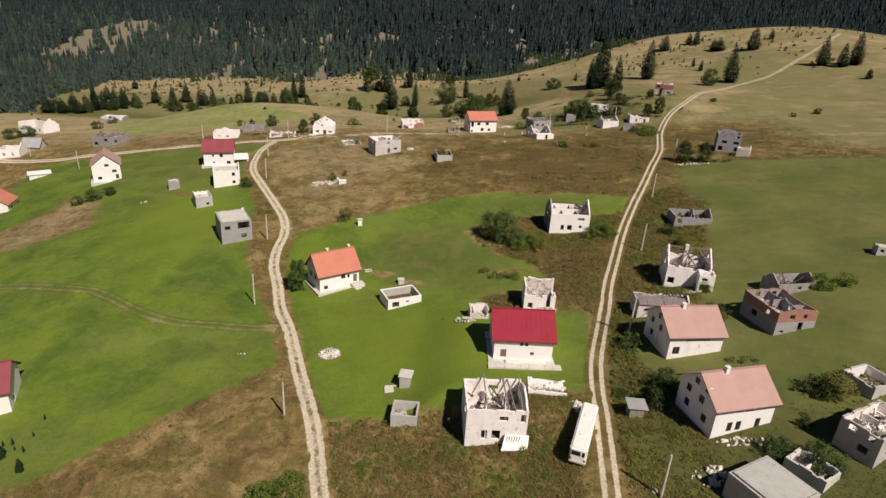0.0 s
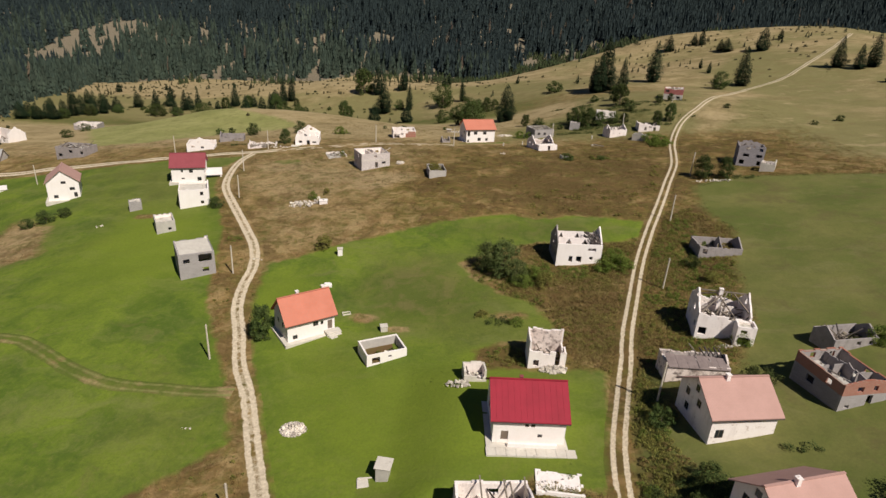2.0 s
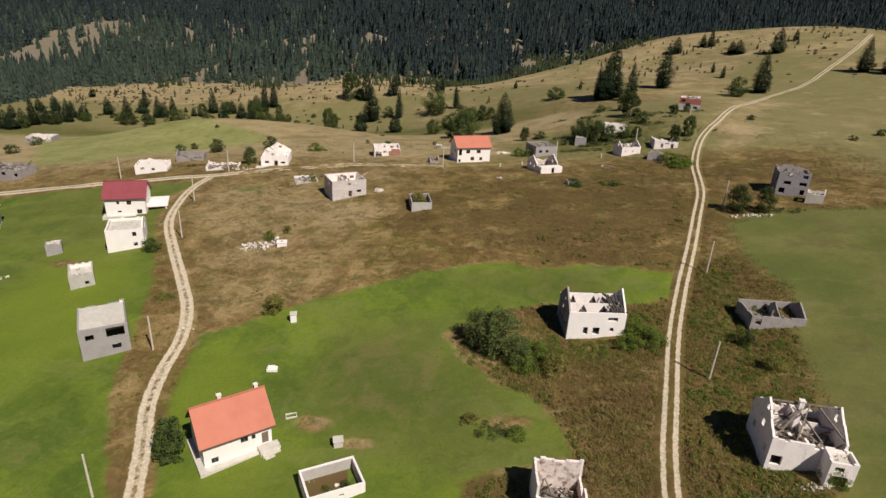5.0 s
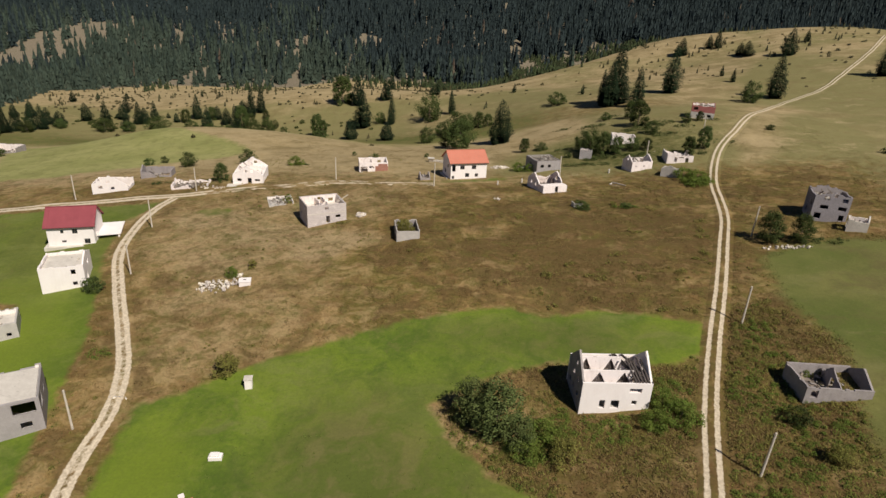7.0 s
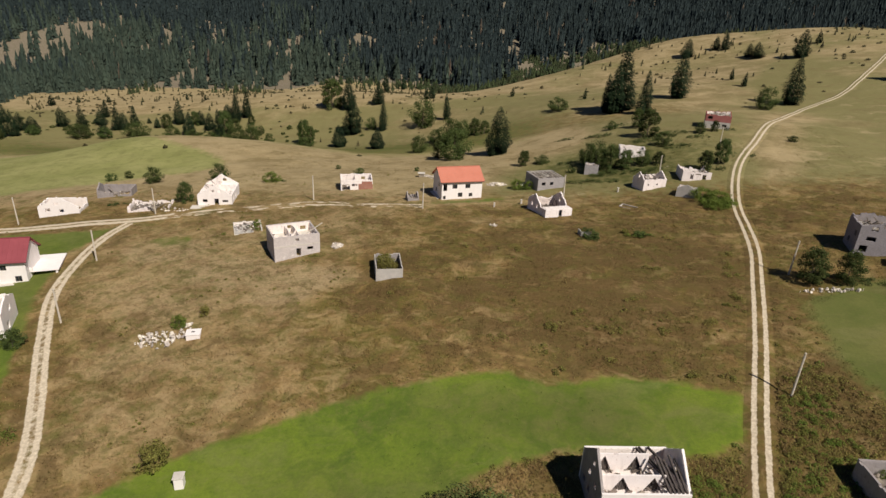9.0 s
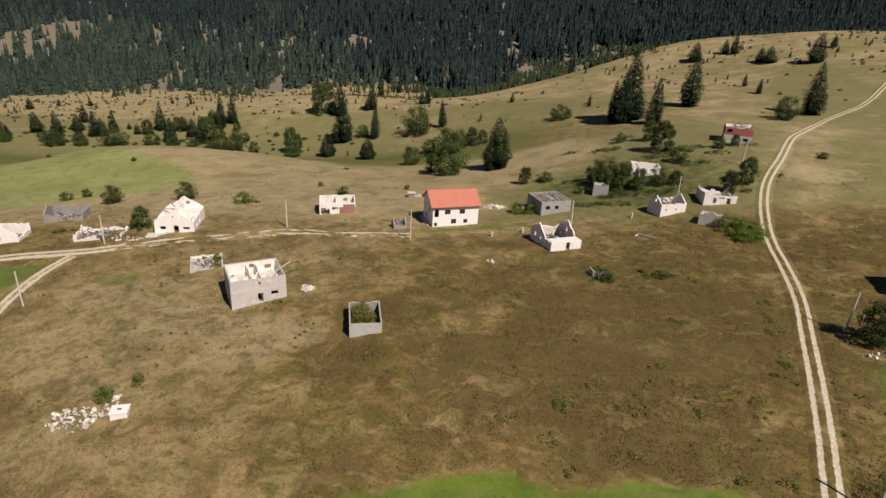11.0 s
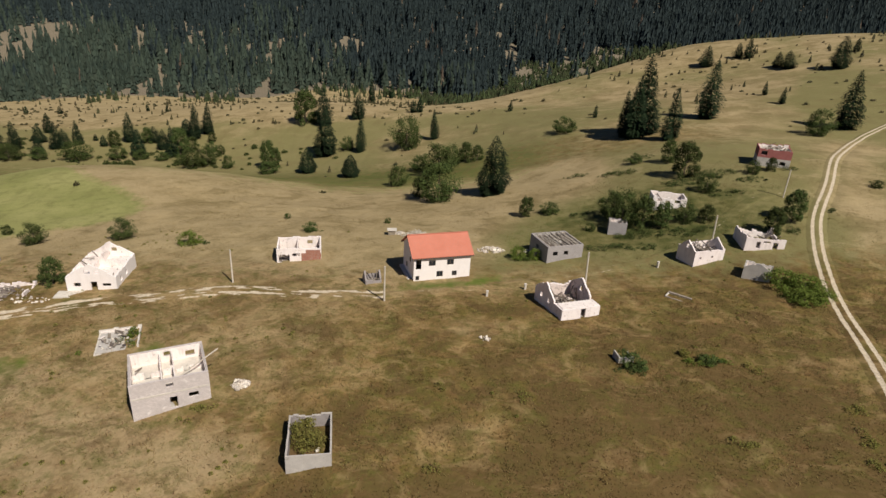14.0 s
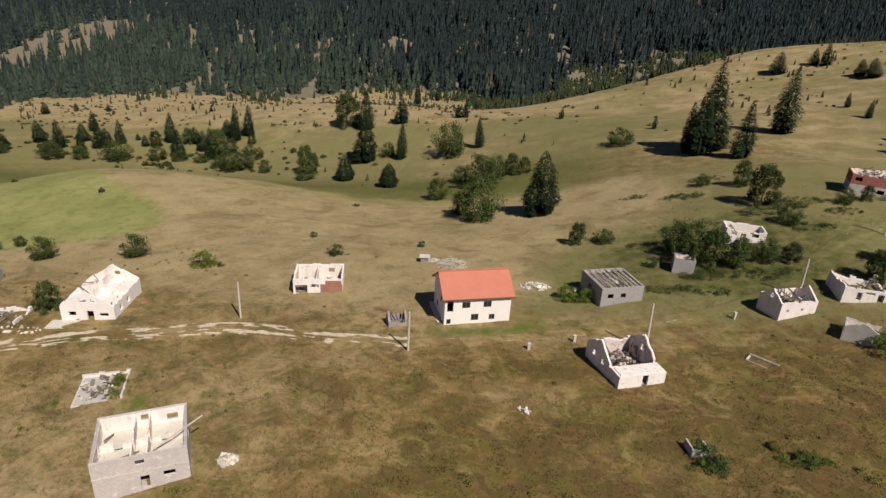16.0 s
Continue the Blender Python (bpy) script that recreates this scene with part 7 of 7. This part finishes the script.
# aprons and slabs that go with single houses
bm = bmesh.new()
add_box(bm, -1.6, -3.0, -1.5, 10.6, -0.02, 0.16)
add_box(bm, 3.6, -4.4, -1.5, 6.4, -3.0, -0.05)
part("apron", bm, PALECONC, burnt, "pale cracked concrete apron before the door")
for k in range(9):
    bm = bmesh.new()
    add_box(bm, -1.0 + k * 1.46, -2.75, -1.4, 0.42 + k * 1.46, -1.12, 0.10 + 0.012 * (k % 3))
    part("paving_slab", bm, PALECONC, red_house)
bm = bmesh.new()
add_box(bm, 2.2, -1.1, 0.13, 9.4, -0.7, 0.75)
part("terrace_wall", bm, WHITE, red_house)
for k in range(14):
    bm = bmesh.new()
    add_beam(bm, (0.45 + 0.62 * k + 0.12 * (k % 3), 0.2 + 1.2 * (k % 4 == 1), 3.92 + 0.05 * (k % 3)), (0.40 + 0.62 * k + 0.22 * (k % 2), 8.5 - 2.6 * (k % 5 == 3) - 1.1 * (k % 3 == 0), 3.88 + 0.1 * (k % 2)), 0.13, 0.16)
    part("ceiling_joist", bm, POLE, joisted, "pale bare ceiling joist")
ruin("stone_foundation", 10.9, 83.0, -2, 6.4, 4.6, 0.5, "low broken white foundation beside the ruined house", WHITE, 287, inner=WHITE, drops={"front": (0.75, 0.08), "left": (0.35, 0.3), "back": (0.25, 0.3), "right": (0.3, 0.3)}, floor=0.22, floormat=OLDWHITE, rubble=6, rubmat=STONE, category="foundation")
ruin("small_ruin", -15.6, 263.6, 24, 3.4, 2.8, 1.1, "dark grey broken hut with one gable standing", GREYPLASTER, 289, inner=GREYPLASTER, gables=("right", "left"), rise=1.5, drops={"front": (0.8, 0.3)}, rubble=12, rubmat=DARKRUBBLE, beams=3, category="ruined shed")
bm = bmesh.new()
add_box(bm, -0.03, -0.03, 2.85, 10.33, -0.003, 3.1)
add_box(bm, -0.03, -0.003, 2.85, -0.003, 8.6, 3.1)
part("ring_beam", bm, PALECONC, blockhouse, "pale concrete ring beam")
bm = bmesh.new()
add_beam(bm, (6.3, 2.6, 3.6), (12.2, 4.4, 6.0), 0.14, 0.14)
part("roof_beam", bm, POLE, blockhouse, "pale timber leaning over the wall")
for k in range(6):
    bm = bmesh.new()
    add_beam(bm, (8.3 + 0.5 * k, 0.2, 4.75), (7.6 + 0.6 * k, 4.4 + 0.3 * (k % 2), 6.6 - 0.3 * (k % 3)), 0.24, 0.24)
    part("rafter", bm, DARKWOOD, chapel, "charred leaning rafter")
for k in range(6):
    y0, y1, z0, z1 = -0.3, 2.6 - 0.15 * (k % 2), 2.55, 3.35 - 0.1 * (k % 3)
    bm = bmesh.new()
    x0, x1 = 0.05 + 1.7 * k, 1.69 + 1.7 * k
    add_hexa(bm, [(x0, y0, z0), (x1, y0, z0), (x1, y1, z1), (x0, y1, z1)], [(x0, y0, z0 + 0.1), (x1, y0, z0 + 0.1), (x1, y1, z1 + 0.1), (x0, y1, z1 + 0.1)])
    part("roof_panel", bm, FADEDSHEET, outbuilding, "faded boarded lean-to roof")
for k in range(5):
    bm = bmesh.new()
    add_beam(bm, (6.9 + 0.75 * k, 2.5, 3.3), (6.6 + 0.8 * k, 4.9, 3.6 + 0.25 * (k % 2)), 0.16, 0.2)
    part("rafter", bm, DARKWOOD, outbuilding, "charred leaning rafter")
for a, b in (((0.4, 0.3, 4.7), (4.6, 4.6, 7.2)), ((3.0, 0.3, 4.7), (5.2, 4.7, 7.4)), ((6.0, 0.3, 4.7), (3.4, 4.6, 7.0)), ((9.2, 0.3, 4.8), (6.4, 4.8, 7.2)), ((1.0, 9.0, 4.4), (4.4, 4.7, 7.2)), ((7.4, 9.0, 4.4), (6.0, 4.7, 7.2)), ((0.3, 4.7, 7.3), (9.2, 4.7, 7.5))):
    bm = bmesh.new()
    add_beam(bm, a, b, 0.18, 0.2)
    part("rafter", bm, WOOD, burnt_shell, "grey bare rafter")


# ---- single things ----
def utility_pole(x, y, h=7.6, lean=0.0, arm=True, label="weathered wooden utility pole standing in the grass"):
    ob = base("utility_pole", x, y, gz(x, y) - 0.1, 0, label, "pole", "utility poles along the roads")
    m = pose(0, 0, 0, lean, lean * 0.6, 0)
    bm = bmesh.new()
    rings = []
    for z, r in ((-0.6, 0.19), (h * 0.5, 0.165), (h, 0.14)):
        rings.append([bm.verts.new(m @ Vector((math.cos(0.7854 * i) * r, math.sin(0.7854 * i) * r, z))) for i in range(8)])
    for a, b in zip(rings, rings[1:]):
        for i in range(8):
            bm.faces.new((a[i], a[(i + 1) % 8], b[(i + 1) % 8], b[i]))
    bm.faces.new(rings[-1])
    part("pole_shaft", bm, POLE, ob)
    if arm:
        for k, z in enumerate((h - 0.25, h - 0.7)):
            bm = bmesh.new()
            p = m @ Vector((0, 0, z))
            add_beam(bm, p - Vector((0.3, 0.0, 0)), p + Vector((0.3, 0.0, 0)), 0.07, 0.07)
            part("insulator_arm", bm, WOOD, ob)
    return ob


for x, y, h, lean in ((-29.8, 79.8, 7.2, 2), (-57.0, 148.0, 7.4, 1), (-74.1, 195.2, 7.6, 2), (-82.4, 220.4, 7.8, 0), (-119.5, 244.3, 7.8, 1), (-84.2, 250.6, 7.6, 1), (-43.0, 262.6, 7.6, -1), (-10.6, 256.0, 7.4, 0), (87.0, 310.0, 7.6, 0), (68.8, 215.8, 7.6, 1), (52.8, 178.0, 7.4, 0), (42.1, 142.0, 7.4, 1), (31.2, 102.6, 7.6, 1), (27.1, 61.6, 7.2, 0), (-161.0, 221.0, 7.6, 1), (-201.6, 246.7, 7.4, 1), (28.6, 262.5, 9.0, -3), (60.6, 284.6, 8.0, -2)):
    utility_pole(x, y, h, lean)
tagged(utility_pole(-48.2, 115.0, 7.8, 1), "weathered utility pole with a small box beside the road")


def bus(x, y, yaw):
    """An old cream coach body standing beside the road; its rear faces local -y."""
    L, w, z0, z1 = 11.4, 2.45, 0.42, 2.95
    ob = base("bus", x, y, seat_z(x, y, yaw, w, L) - 0.05, yaw, "old cream bus parked on the grass beside the road", "bus")
    bm = bmesh.new()
    add_box(bm, 0, 0, z0, w, L, z1)
    edges = [e for e in bm.edges if all(v.co.z > 2.5 for v in e.verts) or abs(e.verts[0].co.z - e.verts[1].co.z) > 1]
    bmesh.ops.bevel(bm, geom=edges, offset=0.22, segments=3, affect="EDGES")
    body = part("body", bm, BUSPAINT, ob)
    bm = bmesh.new()
    add_box(bm, 0.28, -0.02, 1.75, 1.55, 0.03, 2.5)
    part("rear_window", bm, GLASS, ob)
    bm = bmesh.new()
    add_box(bm, 1.75, -0.02, 1.75, 2.15, 0.03, 2.5)
    part("rear_window", bm, GLASS, ob)
    bm = bmesh.new()
    add_box(bm, 0.25, L - 0.03, 1.4, w - 0.25, L + 0.02, 2.5)
    part("windscreen", bm, GLASS, ob)
    for k in range(7):
        for s in (0, 1):
            bm = bmesh.new()
            x0 = -0.02 if s == 0 else w - 0.03
            add_box(bm, x0, 0.5 + k * 1.48, 1.6, x0 + 0.05, 1.75 + k * 1.48, 2.4)
            part("side_window", bm, GLASS, ob)
    for yy in (2.6, 8.6):
        for s in (0, 1):
            bm = bmesh.new()
            bmesh.ops.create_cone(bm, cap_ends=True, segments=18, radius1=0.48, radius2=0.48, depth=0.28, matrix=pose(0.18 if s == 0 else w - 0.18, yy, 0.46, 0, 90, 0))
            tyre = part("wheel", bm, RUBBER, ob)
            bm = bmesh.new()
            bmesh.ops.create_cone(bm, cap_ends=True, segments=14, radius1=0.24, radius2=0.22, depth=0.30, matrix=pose(0.17 if s == 0 else w - 0.17, yy, 0.46, 0, 90, 0))
            part("hub", bm, CONCRETE, tyre)
    bm = bmesh.new()
    add_box(bm, 0.1, -0.1, 0.5, w - 0.1, -0.005, 0.75)
    part("bumper", bm, CONCRETE, ob)
    for k in (3.0, 7.4):
        bm = bmesh.new()
        add_box(bm, 0.8, k, z1 - 0.01, 1.65, k + 0.8, z1 + 0.09)
        part("roof_hatch", bm, BUSPAINT, ob)
    for s in (0.12, w - 0.4):
        bm = bmesh.new()
        add_box(bm, s, -0.03, 0.95, s + 0.28, 0.02, 1.25)
        part("tail_light", bm, METALROOF, ob, "faded red tail light")
    return ob


bus(15.7, 67.5, -17)


def heap(name, x, y, rx, ry, high, count, size, mat, label, seed, category="rubble"):
    """A pile of loose stones on the ground."""
    rng = random.Random(seed)
    bm = bmesh.new()
    dome = bmesh.ops.create_icosphere(bm, subdivisions=3, radius=1.0) if high > 0.55 else {"verts": []}
    for v in dome["verts"]:
        u, w = v.co.x * rx * 0.85, v.co.y * ry * 0.85
        v.co = (x + u, y + w, gz(x + u, y + w) + v.co.z * high * 0.5 + rng.uniform(-0.12, 0.12) * size * 2)
    for _ in range(int(count * (1.8 if high > 0.55 else 0.9))):
        a, q = rng.uniform(0, 6.283), math.sqrt(rng.random())
        u, v = math.cos(a) * q * rx, math.sin(a) * q * ry
        add_rock(bm, x + u, y + v, gz(x + u, y + v) + high * (1 - q) * rng.uniform(0.5, 1.0) + 0.05, size * 0.62 * rng.choice((0.35, 0.6, 0.9, 1.3, 2.2)) * rng.uniform(0.7, 1.2), rng)
    me = bpy.data.meshes.new(name)
    bm.to_mesh(me)
    bm.free()
    me.materials.append(mat)
    return tagged(new(name, me), label, category, kind="stuff")


PALESTONE = surface("bleached_stone", (0.80, 0.72, 0.64), (0.40, 0.34, 0.29), 1.5, 0.95, 0.5, island=0.4)
heap("stone_pile", -26.4, 97.2, 2.2, 1.6, 1.5, 260, 0.24, PALESTONE, "heap of pale stones on the green field", 301, "stones")
heap("rubble_heap", -52.6, 190.4, 4.4, 2.6, 0.5, 150, 0.34, PALESTONE, "scattered white rubble of a vanished house", 302)
heap("rubble_heap", -48.8, 193.6, 1.0, 2.4, 0.4, 40, 0.36, PALESTONE, "broken white wall stones under a bush", 321)
heap("rubble_heap", 10.5, 288.0, 3.4, 2.2, 0.5, 190, 0.34, PALESTONE, "spread of white rubble behind the white house", 304)
heap("rubble_heap", -28.2, 227.6, 1.4, 1.0, 1.0, 26, 0.5, PALESTONE, "white boulders beside the grey house shell", 305)
heap("rubble_heap", 18.6, 80.4, 0.8, 1.4, 0.5, 26, 0.42, PALESTONE, "pale stones beside the road", 307)
heap("rubble_heap", 34.2, 64.8, 2.6, 1.8, 0.4, 70, 0.42, PALESTONE, "pale rubble on bare ground near the houses", 308)
heap("rubble_heap", 16.0, 112.6, 2.6, 1.2, 0.8, 130, 0.3, STONE, "rubble spilled from the shelled house", 309)
heap("rubble_heap", -0.8, 106.4, 2.4, 1.2, 0.5, 90, 0.3, STONE, "stone rubble in front of the hut", 310)
heap("rubble_heap", 8.6, 242.3, 0.9, 0.8, 0.4, 22, 0.3, PALESTONE, "small cluster of pale stones in the meadow", 311)
heap("rubble_heap", 19.2, 287.0, 1.2, 0.7, 0.4, 22, 0.32, PALESTONE, "loose stones near the grey barn", 312)
heap("rubble_heap", 73.5, 208.2, 6.8, 0.7, 0.3, 60, 0.42, PALESTONE, "row of pale slabs below the bushes", 313)
heap("rubble_heap", -13.8, 301.0, 2.0, 1.4, 0.6, 50, 0.3, STONE, "brushwood and stones behind the white house", 314)
heap("rubble_heap", 40.5, 70.9, 4.0, 0.8, 0.2, 60, 0.3, PALESTONE, "broken plaster along the house front", 315)
heap("rubble_heap", -80.6, 254.0, 4.0, 1.6, 0.4, 70, 0.34, PALESTONE, "fallen wall stones beside the road", 316)
heap("rubble_heap", -54.0, 155.0, 1.6, 1.2, 0.2, 20, 0.3, STONE, "loose blocks by the roadside", 317)
heap("rubble_heap", 47.0, 118.2, 3.4, 0.7, 0.2, 40, 0.28, STONE, "rubble along the foot of the ruin", 318)
heap("rubble_heap", -108.0, 175.0, 1.5, 0.7, 0.2, 14, 0.32, PALESTONE, "few pale stones on the green field", 319)
heap("rubble_heap", -44.3, 97.0, 0.9, 0.3, 0.1, 10, 0.22, PALESTONE, "few pale stones in the mown grass", 320)


def block_thing(name, x, y, yaw, pieces, label, category, group=""):
    """A small built thing from named solid pieces: (part name, box, material)."""
    ob = base(name, x, y, gz(x, y) - 0.05, yaw, label, category, group)
    for pname, (x0, y0, z0, x1, y1, z1), mat in pieces:
        bm = bmesh.new()
        add_box(bm, x0, y0, z0, x1, y1, z1)
        bmesh.ops.bevel(bm, geom=bm.edges[:], offset=0.03, segments=1, affect="EDGES")
        part(pname, bm, mat, ob)
    return ob


block_thing("cistern", -11.2, 86.6, -4, (("tank", (0, 0, -0.6, 1.8, 1.8, 2.5), CONCRETE), ("lid", (-0.25, -0.1, 2.5, 2.15, 2.4, 2.66), PALECONC), ("step", (1.9, 0.1, -0.5, 3.0, 1.2, 0.45), PALECONC)), "grey concrete cistern with a pale slab lid", "cistern")
block_thing("concrete_slab", -13.6, 85.4, 12, (("slab", (0, 0, -0.3, 2.3, 1.7, 0.3), PALECONC), ("rim", (0.1, 1.5, 0.3, 2.2, 1.7, 0.5), PALECONC)), "cracked pale concrete slab beside the cistern", "slab")
block_thing("cistern", -47.3, 190.6, 16, (("tank", (0, 0, -0.6, 2.4, 2.0, 0.9), WHITE), ("lid", (-0.1, -0.1, 0.9, 2.5, 2.1, 1.04), WHITE), ("hatch", (0.9, 0.8, 1.04, 1.5, 1.15, 1.1), RUBBER)), "low white cistern with a dark hatch in its lid", "cistern")
block_thing("outhouse", -33.9, 158.4, 14, (("cabin", (0, 0, -0.4, 1.2, 1.2, 2.0), WHITE), ("roof", (-0.12, -0.12, 2.0, 1.32, 1.32, 2.14), PALECONC), ("base", (-0.2, -0.2, -0.4, 1.4, 1.4, 0.1), PALECONC)), "small white outhouse on the meadow edge", "outhouse")
block_thing("water_trough", -26.4, 131.6, 22, (("floor", (0, 0, -0.2, 1.8, 1.1, 0.12), PALECONC), ("side", (0, 0, 0.12, 1.8, 0.14, 0.5), PALECONC), ("side", (0, 0.96, 0.12, 1.8, 1.1, 0.5), PALECONC), ("end", (0, 0.14, 0.12, 0.14, 0.96, 0.5), PALECONC), ("end", (1.66, 0.14, 0.12, 1.8, 0.96, 0.5), PALECONC)), "pale concrete trough beside the cottage", "trough")
block_thing("stone_block", -33.6, 143.2, 10, (("block", (0, 0, -0.2, 1.9, 1.1, 0.7), WHITE), ("cap", (0.2, 0.15, 0.7, 1.5, 0.95, 1.0), WHITE)), "white stone block on the green field", "block")
block_thing("well_house", -17.2, 125.8, 16, (("shaft", (0, 0, -0.3, 1.4, 1.3, 1.2), PALECONC), ("cover", (-0.1, -0.1, 1.2, 1.5, 1.4, 1.34), PALECONC)), "small square concrete well house", "well")
for k, (x, y) in enumerate(((9.2, 260.0), (17.0, 264.3), (46.7, 276.5))):
    block_thing("gate_post", x, y, 15 * k, (("post", (-0.22, -0.22, -0.4, 0.22, 0.22, 1.15), PALECONC), ("cap", (-0.27, -0.27, 1.15, 0.27, 0.27, 1.24), PALECONC)), "short pale concrete gate post beside the track", "post", "gate posts along the track")
block_thing("hen_house", -16.0, 299.0, 8, (("box", (0, 0, -0.4, 1.8, 1.5, 1.3), WOOD), ("roof", (-0.3, -0.3, 1.3, 2.2, 1.8, 1.42), PALECONC)), "little shed with a pale flat roof", "shed")
block_thing("garden_shed", 26.1, 77.3, 0, (("cabin", (0, 0, -0.4, 2.2, 2.2, 1.8), WOOD), ("roof", (-0.4, -0.3, 1.8, 2.7, 2.6, 1.92), GREYROOF)), "small shed with a pale sheet roof in weeds", "shed")
block_thing("garage", -178.0, 214.6, 40, (("wall", (0, 0, -1.0, 7.4, 0.25, 1.9), OLDWHITE), ("wall", (0, 0.25, -1.0, 0.25, 5.0, 1.9), OLDWHITE), ("wall", (7.15, 0.25, -1.0, 7.4, 5.0, 1.9), OLDWHITE), ("wall", (0, 5.0, -1.0, 7.4, 5.25, 1.9), OLDWHITE), ("roof", (-0.4, -0.4, 1.9, 7.8, 5.6, 2.1), WHITE)), "low garage with a white flat roof", "garage")
block_thing("terrace", -93.6, 213.0, 24, (("deck", (0, 0, 1.2, 6.0, 9.2, 1.45), WHITE), ("wall", (0.2, 2.2, -1.2, 5.8, 9.0, 1.19), WHITE), ("pillar", (0.2, 0.2, -1.2, 0.6, 0.6, 1.2), WHITE), ("pillar", (5.3, 0.2, -1.2, 5.7, 0.6, 1.2), WHITE), ("parapet", (0.1, 0.0, 1.45, 1.0, 0.3, 2.3), WHITE)), "white concrete terrace beside the red-roofed house", "terrace")
block_thing("stair", -28.9, 125.0, 38, (("landing", (0.2, -1.7, -0.8, 3.3, -0.05, 0.75), PALECONC), ("step", (0.4, -2.3, -0.8, 3.1, -1.72, 0.4), PALECONC), ("step", (0.6, -2.8, -0.8, 2.9, -2.32, 0.1), PALECONC)), "pale concrete landing at the cottage door", "steps")
block_thing("sunken_tank", 44.0, 261.6, -35, (("side", (0, 0, -0.4, 4.6, 0.3, 0.3), DARKRUBBLE), ("side", (0, 1.8, -0.4, 4.6, 2.3, 0.6), DARKRUBBLE), ("end", (0, 0.3, -0.4, 0.3, 2.2, 0.4), PALECONC)), "remains of a concrete tank in the dry grass", "tank")
block_thing("sunken_tank", 29.6, 236.2, 12, (("side", (0, 0, -0.4, 2.6, 0.25, 1.2), CONCRETE), ("side", (0, 0.25, -0.4, 0.25, 2.2, 1.3), CONCRETE), ("end", (2.35, 0.25, -0.4, 2.6, 2.2, 0.9), CONCRETE)), "small broken concrete hut grown over by a bush", "ruined shed")
block_thing("white_cap", 26.4, 62.0, 40, (("slab", (0, 0, -0.3, 0.8, 0.6, 0.35), PALECONC), ("stub", (0.2, 0.15, 0.35, 0.6, 0.45, 0.6), PALECONC)), "pale stone marker beside the road", "marker")

# plants inside the roofless shells
for x, y, h, w, k in ((-14.9, 215.4, 3.4, 1.0, 2), (-13.6, 215.0, 3.0, 0.8, 2), (-16.2, 117.6, 1.2, 0.8, 1), (-13.8, 118.6, 1.2, 0.8, 0), (59.0, 161.5, 1.5, 0.7, 0), (56.6, 162.0, 1.3, 0.7, 1), (30.6, 237.4, 1.9, 0.8, 0), (-52.0, 241.0, 1.8, 0.9, 1), (47.5, 64.8, 1.3, 0.6, 0)):
    plant(BUSHES[k], x, y, h / 3.0, w)


def brush_heap(x, y, r, high, count, seed, label):
    """Cut branches thrown on a heap."""
    rng = random.Random(seed)
    bm = bmesh.new()
    for _ in range(count):
        a, q = rng.uniform(0, 6.283), r * math.sqrt(rng.random())
        px, py = x + math.cos(a) * q, y + math.sin(a) * q
        z = gz(px, py) + high * (1 - (q / r) ** 2) * rng.uniform(0.2, 1.0)
        t, n = rng.uniform(0, 6.283), rng.uniform(0.5, 1.4)
        lift = rng.uniform(-0.4, 0.5)
        add_beam(bm, (px - math.cos(t) * n, py - math.sin(t) * n, z - lift * n * 0.5), (px + math.cos(t) * n, py + math.sin(t) * n, z + lift * n * 0.5), 0.07, 0.07)
    me = bpy.data.meshes.new("brushwood")
    bm.to_mesh(me)
    bm.free()
    me.materials.append(POLE)
    return tagged(new("brushwood", me), label, "brushwood", kind="stuff")


brush_heap(-8.6, 298.5, 3.4, 1.5, 170, 401, "heap of bleached cut branches behind the white house")
